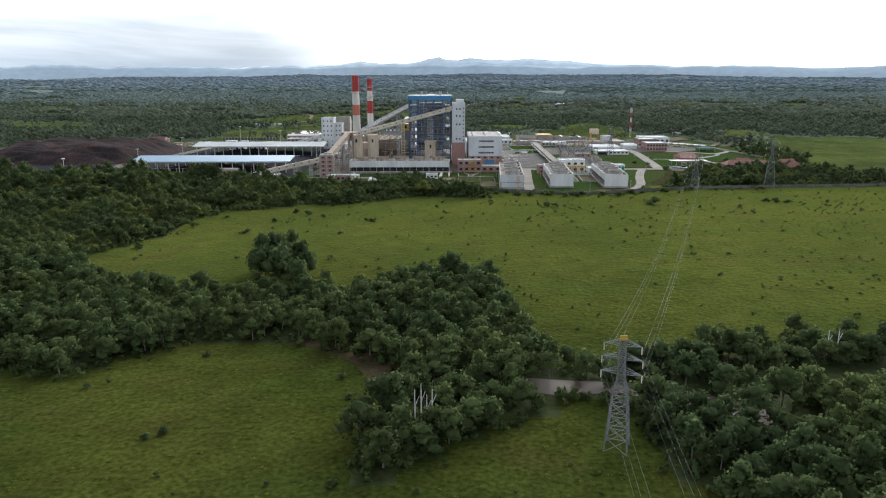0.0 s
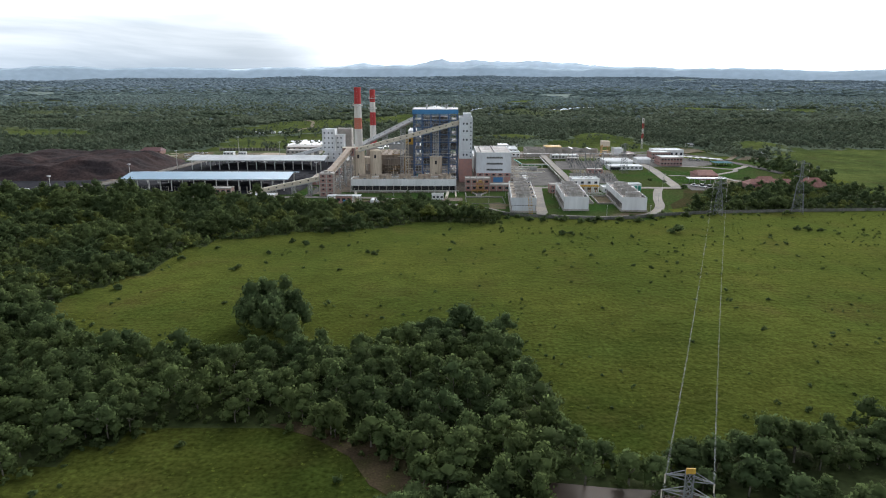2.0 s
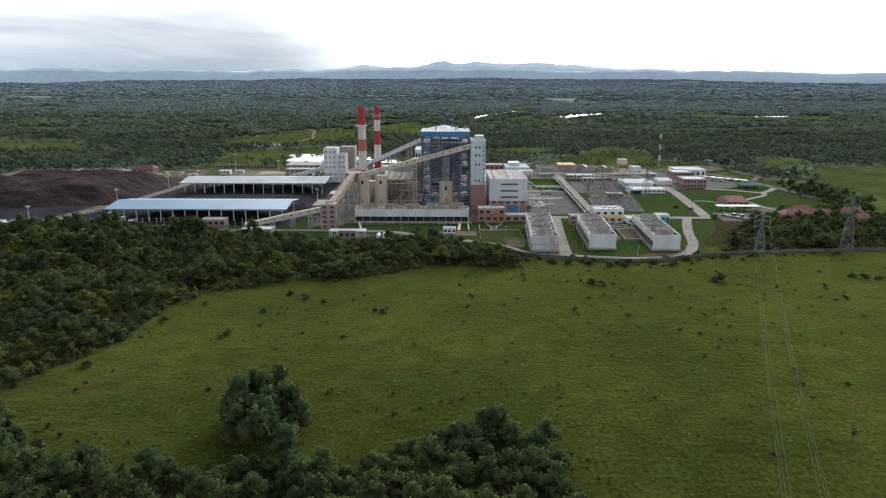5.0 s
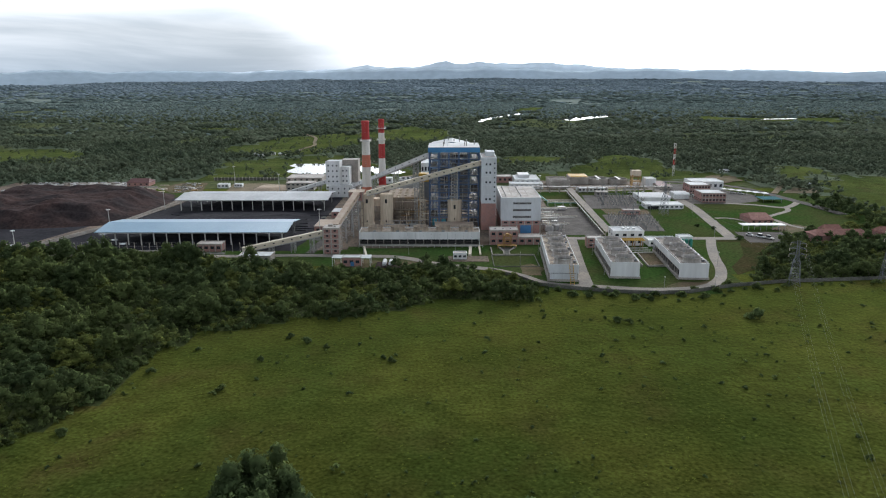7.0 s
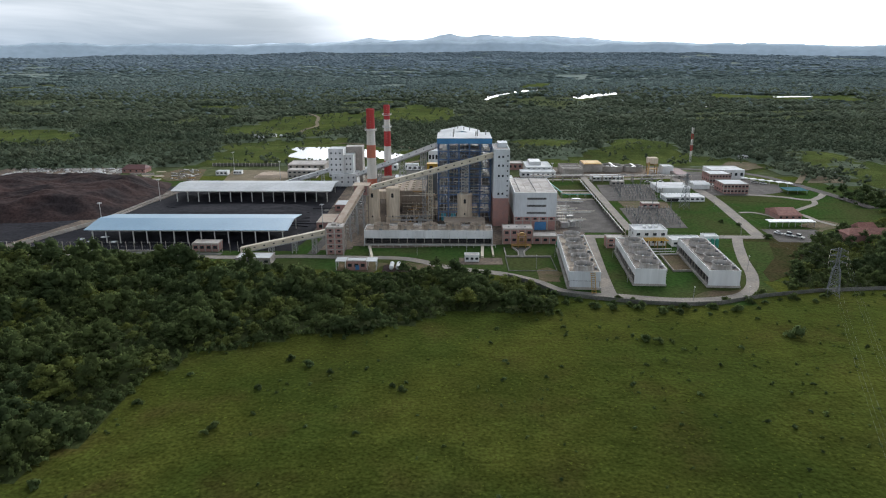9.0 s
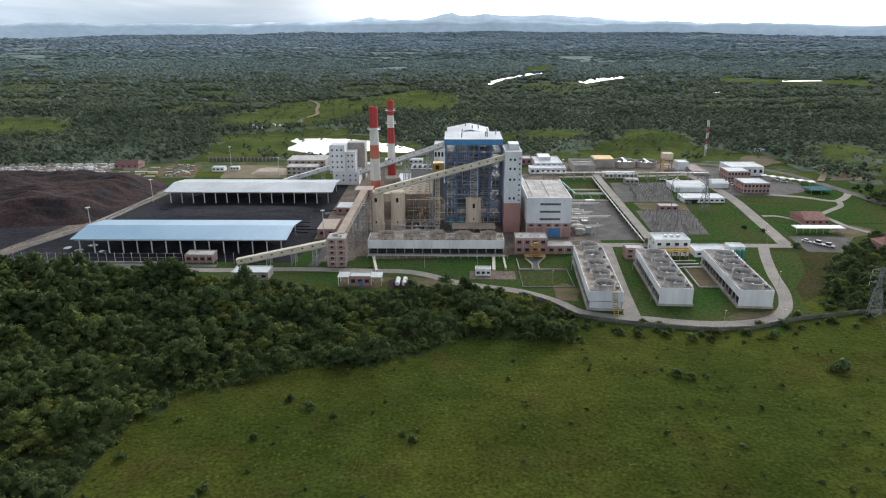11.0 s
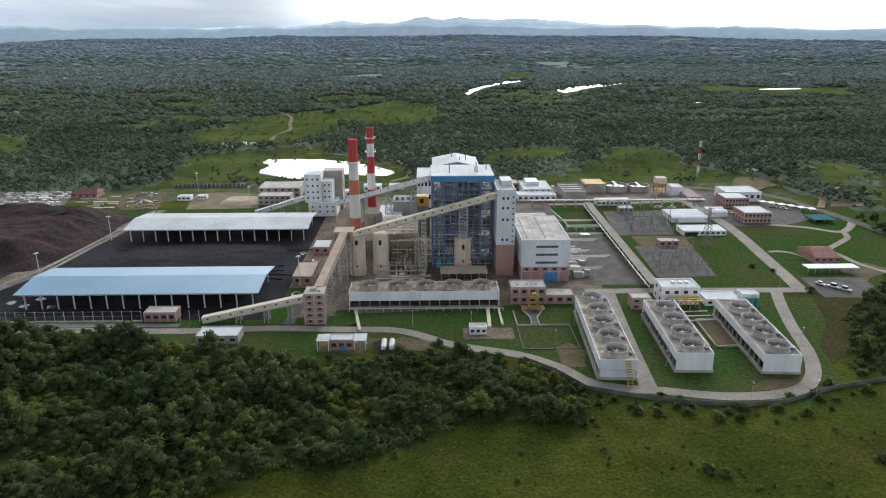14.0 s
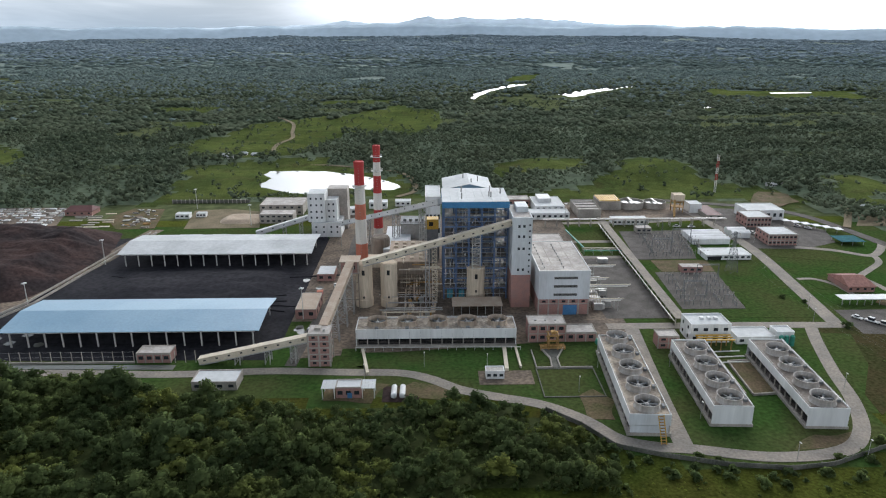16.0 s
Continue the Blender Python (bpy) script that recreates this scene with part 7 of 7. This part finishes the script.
for k in range(6):
    bm = bmesh.new()
    z0, z1 = k * 5.4, (k + 1) * 5.4
    for sx, sy in ((-1, -1), (1, -1), (0, 1)):
        beam(bm, (208 + sx * 0.9, 782 + sy * 0.9, z0), (208 + sx * 0.9, 782 + sy * 0.9, z1), 0.25)
    for j in range(4):
        z = z0 + j * 1.35
        beam(bm, (207.1, 781.1, z), (208.9, 781.1, z + 1.35), 0.16)
        beam(bm, (208.9, 781.1, z), (208, 782.9, z + 1.35), 0.16)
    part("section", bm, (REDP, WHITEP)[k % 2] if k else STEEL, rm)
for z in (29, 31):
    boxpart("antenna", (206.6, 780.6, z, 207, 781, z + 1.8), WHITE, rm)


# lamp masts
def lamp_mast(x, y, h, heads=4):
    t = thing("lamp_mast", x, y, 0, "tall pale lamp mast with a ring of floodlights", "lamp mast", "lamp masts")
    bm = bmesh.new()
    lathe(bm, [(0.28, 0), (0.14, h)], 8, x, y)
    part("pole", bm, PALESTEEL, t)
    for k in range(heads):
        a = k * 2 * math.pi / heads + 0.4
        cx, cy = x + 0.8 * math.cos(a), y + 0.8 * math.sin(a)
        boxpart("floodlight", (cx - 0.35, cy - 0.35, h - 0.3, cx + 0.35, cy + 0.35, h + 0.2), WHITE, t)
    bm = bmesh.new()
    lathe(bm, [(0.7, h - 0.1), (0.85, h - 0.1), (0.85, h + 0.05), (0.7, h + 0.05)], 12, x, y, caps=False)
    part("ring", bm, STEEL, t)


for x, y, h in ((-238, 544, 12), (-226, 606, 15.5), (-213, 738, 15.6), (-94.8, 523, 16), (-160, 690, 15), (-262, 480, 12), (-90, 640, 13), (66, 700, 12)):
    lamp_mast(x, y, h)
for x, y in ((-36, 472), (-10, 470), (24, 450), (64, 430), (66, 470), (86, 404), (110, 405), (128, 450), (156, 530), (162, 590), (178, 640), (60, 530), (150, 514), (-60, 462), (36, 470)):
    t = thing("street_lamp", x, y, 0, "slim grey street lamp beside the plant road", "street lamp", "street lamps")
    bm = bmesh.new()
    lathe(bm, [(0.12, 0), (0.07, 7)], 6, x, y)
    part("pole", bm, STEEL, t)
    boxpart("head", (x - 0.2, y - 0.9, 6.9, x + 0.2, y + 0.1, 7.05), PALESTEEL, t)


# perimeter wall in panels
WALL = [(9, 436.5), (20, 426), (29, 412.5), (43, 407), (62, 401.5), (82, 399), (97, 401), (120, 410.5), (146, 417), (200, 423), (300, 430)]
pw = thing("perimeter_wall", 60, 401, 0, "low weathered grey concrete perimeter wall in panels", "wall")
for (xa, ya), (xb, yb) in zip(WALL, WALL[1:]):
    n = max(1, round(math.hypot(xb - xa, yb - ya) / 4.5))
    for k in range(n):
        a = Vector((xa + (xb - xa) * k / n, ya + (yb - ya) * k / n, 0))
        b = Vector((xa + (xb - xa) * (k + 1) / n, ya + (yb - ya) * (k + 1) / n, 0))
        bm = bmesh.new()
        beam(bm, a + Vector((0, 0, 0.85)), b + Vector((0, 0, 0.85)), 0.16, 1.7)
        part("wall_panel", bm, OLDCONC, pw)
        boxpart("wall_post", (a.x - 0.17, a.y - 0.17, 0, a.x + 0.17, a.y + 0.17, 1.9), OLDCONC, pw)
# coal yard fence
cf = thing("coal_yard_fence", -200, 478, 0, "tall mesh fence posts along the coal yard", "fence")
bm = bmesh.new()
box(bm, -0.12, -0.12, 0, 0.12, 0.12, 5.5)
post_mesh = mesh_of("post", bm, CONC)
for k in range(34):
    x = -270 + k * 4.3
    if -158 < x < -142 or x > -131:
        continue
    o = new("post", post_mesh)
    o.parent = cf
    o.location = Vector((x, 478.5, 0)) - cf.location
for z in (1.0, 3.0, 5.2):
    bm = bmesh.new()
    beam(bm, (-270, 478.5, z), (-158, 478.5, z), 0.06)
    part("wire", bm, STEEL, cf)
boxpart("plinth", (-270, 478.2, 0, -158, 478.8, 0.8), CONC, cf)
wf = thing("coal_yard_wall", -235, 560, 0, "low concrete wall between coal yard and spoil heap", "wall")
for (xa, ya), (xb, yb) in (((-262, 486), (-240, 545)), ((-240, 545), (-232, 610)), ((-232, 610), (-224, 672))):
    for off in (0, 4):
        bm = bmesh.new()
        beam(bm, (xa + off, ya, 0.6), (xb + off, yb, 0.6), 0.4, 1.2)
        part("wall_section", bm, CONC, wf)
slab("pavement", [(-268, 484), (-256, 484), (-226, 612), (-218, 680), (-228, 680), (-238, 612)], YARD, 0.11, "dusty track between coal yard and spoil heap")
slab("pool", [(-230, 474.5), (-140, 472), (-140, 476), (-230, 478.5)], WATER, 0.2, "long settling pool beside the fence")
building("weigh_house", -300, 468, -276, 480, 3.4, WHITEWALL, ROOFM, "low white weigh house", win=4)
building("weigh_house", -272, 468, -262, 480, 3.4, WHITEWALL, ROOFM, "low white weigh house", win=3)


# vehicles
def truck(x, y, turn, body, label, length=5.2, h=1.8):
    t = thing("vehicle", 0, 0, 0, label, "vehicle", "parked vehicles")
    boxpart("body", (-0.95, -length / 2, 0.45, 0.95, length / 2, 1.05), body, t, bevel=0.12)
    boxpart("cabin", (-0.85, -length * 0.18, 1.05, 0.85, length * 0.28, h), GLASSD, t, bevel=0.2)
    boxpart("roof", (-0.8, -length * 0.14, h, 0.8, length * 0.24, h + 0.06), body, t)
    for sx in (-0.85, 0.85):
        for sy in (-length * 0.32, length * 0.32):
            bm = bmesh.new()
            lathe(bm, [(0.36, -0.12), (0.36, 0.12)], 12)
            for v in bm.verts:
                v.co = Vector((v.co.z + sx, v.co.x + sy, v.co.y + 0.36))
            part("wheel", bm, DARK, t)
    t.matrix_basis = pose(x, y, 0.15, 0, 0, turn)


DRYLAWN = mat("dry_worn_lawn", (0.040, 0.046, 0.018), 0.95, 0.35, 0.05, 0.7, 0.4, tint=(0.060, 0.048, 0.024), spec=0.0)
slab("lawn", ragged([(131, 430), (150, 446), (168, 476), (196, 503), (200, 514), (166, 508), (149, 506), (138, 470)], 1.5, 3, 2.0), DRYLAWN, 0.09, "dry olive-brown lawn beside the perimeter road", "lawn")
slab("pavement", [(166, 500), (200, 498), (200, 528), (168, 528)], GRAVEL, 0.12, "grey gravel car park")
truck(173, 517, 30, WHITE, "white pickup parked on gravel")
truck(177.5, 512.5, 35, WHITE, "white van parked on gravel", 6.5, 2.4)
truck(181, 508.5, 40, PALESTEEL, "silver van parked on gravel", 6.0, 2.3)
truck(-84.5, 566, 12, WHITE, "white pickup on the yard road")
truck(-81, 595, 8, PALESTEEL, "silver pickup on the yard road")
truck(-89, 508, 20, WHITE, "white pickup beside the coal yard")
for x, y, q in ((178, 662, 0), (186, 660, 10), (150, 676, 90), (140, 677, 90), (20, 762, 20), (28, 764, 20), (-10, 700, 0), (225, 676, 45), (230, 671, 45)):
    truck(x, y, q, rng.choice((WHITE, PALESTEEL, WHITE)), "pale car parked in the plant")

# storage yard of pipes and plates behind the heap
slab("pavement", [(-420, 684), (-345, 682), (-296, 684), (-314, 744), (-420, 744)], YARD, 0.11, "dusty storage yard with grass")
slab("pavement", [(-252, 682), (-226, 684), (-238, 738), (-262, 740), (-272, 712)], BAREEARTH, 0.12, "worn earth between stored goods")
def stored(x, y, w, d, turn, mats, layers):
    t = thing("stored_goods", x, y, 0, "pale stacked building material in the storage yard", "stack", "storage yard")
    for j in range(layers):
        boxpart("layer", (x - w / 2 + j * 0.3, y - d / 2, 0.1 + j * 0.45, x + w / 2, y + d / 2 - j * 0.2, 0.5 + j * 0.45), rng.choice(mats), t)
    t.matrix_basis = t.matrix_basis @ Matrix.Rotation(radians(turn), 4, "Z")
for row in range(9):
    for k in range(15):
        if rng.random() < 0.22:
            continue
        stored(-400 + k * 6.6 - row * 0.3 + rng.uniform(-1, 1), 687 + row * 6.4 + rng.uniform(-0.8, 0.8), rng.uniform(3, 6.5), rng.uniform(1.4, 3.4), rng.uniform(-6, 6), (WHITE, PALESTEEL, WHITEWALL, CONC, STEEL), 2)
for row in range(7):
    for k in range(3):
        if rng.random() < 0.25:
            continue
        stored(-285 + k * 11 - row * 1.5 + rng.uniform(-2, 2), 688 + row * 6 + rng.uniform(-1, 1), rng.uniform(7, 11), rng.uniform(1.0, 2.2), rng.uniform(-4, 4), (TAN, CONC, CREAM, CONC), 1)
for k in range(34):
    v = rng.random()
    stored(-250 + rng.uniform(0, 22) - v * 14, 685 + v * 50, rng.uniform(1.5, 6), rng.uniform(0.8, 2.4), rng.uniform(-40, 40), (WHITE, CONC, DARKSTEEL, TANDARK, PALESTEEL, RUST), 2)
for pts in ([(24, 431), (33, 428), (36, 446), (30, 452), (23, 446)], [(-74, 446), (-56, 444), (-50, 456), (-60, 462), (-76, 460)], [(-48, 450), (-28, 446), (-24, 452), (-40, 460)], [(90, 411), (108, 411), (114, 420), (100, 419)], [(200, 520), (224, 540), (216, 552), (196, 540)]):
    slab("bare_earth", ragged(pts, 3.0, 4, 6.0), BAREEARTH, 0.125, "worn brown earth patch in the lawn", "earth")

# bushes of the pasture, litter by the stream
bush_t = [template_crown(200 + k, 1.5, 2.0, 5, 120, 0.34) for k in range(3)]
bmeshes = [leafy_mesh("bush", tpl, LEAF) for tpl in bush_t]
for k, (x, y, s) in enumerate(((-58, 160, 0.8), (-54, 122, 0.9), (-57, 120, 0.7), (-19, 104, 0.8), (-79, 142, 0.8), (-105, 332, 0.9), (-74, 345, 1.3), (-67, 340, 1.5), (-59, 335, 0.9), (-80, 323, 1.1), (-114, 312, 1.4), (-86, 299, 1.3), (20, 340, 0.5), (60, 330, 0.5), (90, 310, 0.6), (130, 330, 0.5), (35, 300, 0.5), (75, 280, 0.5), (110, 260, 0.6), (-20, 290, 0.5), (50, 250, 0.5), (150, 300, 0.6), (95, 230, 0.5), (70, 220, 0.5), (125, 215, 0.6), (10, 275, 0.5), (160, 250, 0.5), (-60, 300, 0.5), (40, 375, 0.6), (-123, 295, 2.2), (-130, 297, 2.4), (-136, 300, 2.6), (113, 366, 2.9), (55, 363, 1.6), (59, 361, 1.4), (-34, 322, 1.2), (-37, 325, 0.9), (-45, 296, 0.8), (0, 373, 0.8), (-122, 271, 1.4), (-88, 296, 0.9), (180, 372, 1.6), (176, 374, 1.4), (186, 370, 1.3), (163, 508, 1.8), (60, 404, 1.4), (54, 406, 1.5), (100, 404, 1.5), (120, 414, 1.7), (110, 407, 1.2), (150, 545, 1.3), (158, 538, 1.2))):
    o = new("bush", bmeshes[k % 3])
    o.matrix_basis = pose(x, y, -0.25 * s, 0, 0, k * 67) @ Matrix.Diagonal((s, s, s * 0.85, 1))
    tagged(o, "dark green bush standing alone in grass", "bush", "bushes")
brush = random.Random(77)
for (xa, ya), (xb, yb) in zip(WALL[1:-2], WALL[2:-1]):
    for k in range(5):
        f, s = (k + brush.random()) / 5, brush.uniform(0.7, 1.9)
        o = new("bush", bmeshes[k % 3])
        o.matrix_basis = pose(xa + (xb - xa) * f, ya + (yb - ya) * f - brush.uniform(3, 11), -0.25 * s, 0, 0, k * 71) @ Matrix.Diagonal((s, s, s * 0.8, 1))
        tagged(o, "dark green brush outside the perimeter wall", "bush", "bushes")
slab("bare_earth", [(-42, 169.5), (-31, 164), (-22, 156), (-17, 146), (-9, 139), (-5, 143), (-6, 150), (-18, 162), (-36, 171)], MUD, 0.06, "reddish bare bank at the pasture edge", "earth")
def template_tuft(seed):
    """A low tuft of a few broad blades."""
    r = random.Random(seed)
    V, F = [], []
    for k in range(7):
        a = k * 0.9 + r.uniform(-0.4, 0.4)
        w, l, h = r.uniform(0.25, 0.45), r.uniform(0.5, 0.9), r.uniform(0.25, 0.6)
        c, q = math.cos(a), math.sin(a)
        i = len(V)
        V += [(-q * w, c * w, 0), (q * w, -c * w, 0), (c * l, q * l, h)]
        F.append((i, i + 1, i + 2))
    return np.array(V), np.array(F), np.tile((0.0, 0.0, 1.0), (len(V), 1))


weeds = [template_tuft(220 + k) for k in range(6)]
spots = []
for x, y in spread(rng, lambda x, y: abs(x) < 0.68 * y + 20 and (inside(x, y, MEADOW_MID) or inside(x, y, MEADOW_NEAR)), (-170, 300, 60, 420), 1.9, 0.9):
    n = noise.noise((x / 14, y / 9, 8)) + 0.6 * noise.noise((x / 4, y / 3, 2))
    if rng.random() < 0.32 + n:
        s = rng.uniform(0.3, 0.95)
        spots.append((x, y, -0.05, s, s * rng.uniform(0.25, 0.7), rng.uniform(0, 6.28)))
WEED = mat("tussock_leaves", (0.088, 0.098, 0.018), 0.9, 0.3, 0.04, 0.5, 0.0, tint=(0.06, 0.075, 0.014), island=0.35, spec=0.0, thin=0.35)
strewn("grass_tussock", weeds, spots, WEED, "low tussocks and weeds in the rough pasture", "grass")
SHRUBLET = [template_crown(240 + k, 0.9, 1.0, 3, 18, 0.3) for k in range(4)]
spots = []
for x, y in spread(rng, lambda x, y: abs(x) < 0.68 * y + 20 and (inside(x, y, MEADOW_MID) or inside(x, y, MEADOW_NEAR)), (-170, 330, 60, 430), 5.0, 0.9):
    n = noise.noise((x / 38, y / 24, 12)) + 0.5 * noise.noise((x / 9, y / 7, 5)) + (0.22 if y > 320 else 0) + (0.12 if x > 20 else 0)
    if rng.random() < 0.05 + 0.9 * max(n - 0.12, 0):
        s = rng.uniform(0.35, 1.0) if rng.random() < 0.85 else rng.uniform(1.0, 1.7)
        spots.append((x, y, -0.1, s, s * rng.uniform(0.6, 1.1), rng.uniform(0, 6.28)))
strewn("low_shrubs", SHRUBLET, spots, LEAF, "scattered dark green shrubs in the rough pasture", "shrubs")
# white dead trunks in the stream wood
for x, y, h in ((-5.5, 122, 9), (-4.3, 122.5, 10), (-3.2, 122, 8), (-2.2, 123, 9), (92, 156, 8), (95, 157, 8)):
    bm = bmesh.new()
    lathe(bm, [(0.2, 0), (0.15, h * 0.6), (0.06, h)], 7, x, y)
    beam(bm, (x, y, h * 0.6), (x + 0.8, y, h * 0.85), 0.1)
    solo("dead_tree", bm, PALESTEEL, "bare pale dead trunk at the wood edge", "tree", "dead trunks")
road([(-60, 772), (-45, 800), (-60, 870), (-120, 905), (-171, 924), (-205, 985), (-213, 1041), (-205, 1090), (-214, 1141), (-231, 1232), (-278, 1318)], 5, "pale dirt track past the pond", 0.6, DIRT)
road([(150, 758), (182, 746), (213, 735), (232, 723), (247, 700), (255, 668), (260, 642), (264, 620), (268, 585)], 8, "grey public road behind the plant", 0.2, GRAVEL)
road([(258, 672), (272, 695), (285, 718), (295, 746), (300, 778), (308, 808)], 5, "pale dirt track over the hill", 0.9, DIRT)
road([(200, 630), (221, 623), (237, 612), (250, 622), (260, 636)], 4.8, "pale concrete entrance road", 0.16)
road([(240, 612), (235, 599), (220, 585), (210, 575), (211, 562), (213, 548), (222, 530)], 3.8, "pale concrete drive past the canteen", 0.165)
road([(172, 572), (181, 572), (188, 563), (190, 545)], 3, "pale concrete canteen path", 0.168)
slab("bare_earth", ragged([(222, 746), (244, 782), (266, 772), (262, 747), (238, 734)], 4, 4, 6.0), BAREEARTH, 0.6, "worn brown earth field behind the plant", "earth")
slab("bare_earth", ragged([(268, 676), (286, 706), (308, 702), (298, 678)], 3, 4, 6.0), DIRT, 0.3, "pale bare earth by the public road", "earth")
for x, y in ((262, 800), (276, 806), (296, 720), (300, 712), (-258, 960), (-240, 968), (-226, 962), (-250, 948)):
    gable_house("farm_house", x, y, x + 9, y + 6, 2.6, 1.6, WHITEWALL, ROOFM, "small farm house with a pale metal roof")

# puddles, tyre ridges and loose plates on the coal ground
for k in range(26):
    x, y = rng.uniform(-215, -112), rng.uniform(534, 598)
    bm = bmesh.new()
    a, l = rng.uniform(-0.5, 0.5), rng.uniform(8, 30)
    beam(bm, (x, y, 0.1), (x + l * math.cos(a), y + l * math.sin(a), 0.15), rng.uniform(0.8, 2.0), 0.7)
    bmesh.ops.bevel(bm, geom=bm.edges[:], offset=0.25, segments=1, affect="EDGES")
    solo("coal_ridge", bm, COAL, "low black ridge of bulldozed coal", "coal", "coal ridges")
for k in range(16):
    x, y = rng.choice(((rng.uniform(-256, -230), rng.uniform(500, 600)), (rng.uniform(-104, -92), rng.uniform(500, 580)), (rng.uniform(-222, -196), rng.uniform(496, 512))))
    pts = [(x + rng.uniform(0.7, 1.3) * 2.2 * math.cos(q * 0.9), y + rng.uniform(0.7, 1.3) * 2.6 * math.sin(q * 0.9)) for q in range(7)]
    sheet("puddle", pts, WATER, 0.16, "shallow puddle mirroring the sky", "water", "structure")
sk = thing("skip", -91.5, 556, 0, "red steel skip beside the coal yard", "skip")
boxpart("bin", (-93, 554.5, 0.2, -90, 557, 1.8), REDP, sk, bevel=0.15)
boxpart("rim", (-93.15, 554.35, 1.8, -89.85, 557.15, 1.95), REDF, sk)

for k, y in enumerate((533, 549, 563, 580)):
    t = thing("pipe_bridge", 64, y, 0, "steel pipe bridge from the turbine hall to the rack", "pipe bridge", "pipe bridges")
    z = 4.2 + (k % 2) * 1.4
    for j in range(3):
        bm = bmesh.new()
        beam(bm, (45, y + j * 0.7, z + j * 0.25), (62 + 8 * (k % 2) + j, y + j * 0.7, z + j * 0.25), 0.34)
        part("pipe", bm, (PALESTEEL, STEEL, CREAM)[j], t)
    for x in (47, 53, 59):
        boxpart("post", (x - 0.15, y - 0.2, 0, x + 0.15, y + 0.1, z), STEEL, t)
        boxpart("post", (x - 0.15, y + 1.5, 0, x + 0.15, y + 1.8, z), STEEL, t)
        boxpart("crossbeam", (x - 0.2, y - 0.3, z - 0.4, x + 0.2, y + 1.9, z - 0.15), STEEL, t)
for x, y, w, d, h in ((56, 536, 3, 5, 3.4), (57, 552, 3.5, 4, 2.8), (55, 566, 4, 6, 3.6), (70, 604, 6, 4, 2.6)):
    t = thing("equipment_cabinet", x, y, 0, "grey equipment cabinet on a concrete plinth", "cabinet", "yard cabinets")
    boxpart("plinth", (x - w / 2 - 0.2, y - d / 2 - 0.2, 0, x + w / 2 + 0.2, y + d / 2 + 0.2, 0.25), CONC, t)
    boxpart("housing", (x - w / 2, y - d / 2, 0.25, x + w / 2, y + d / 2, h), STEEL, t, bevel=0.1)
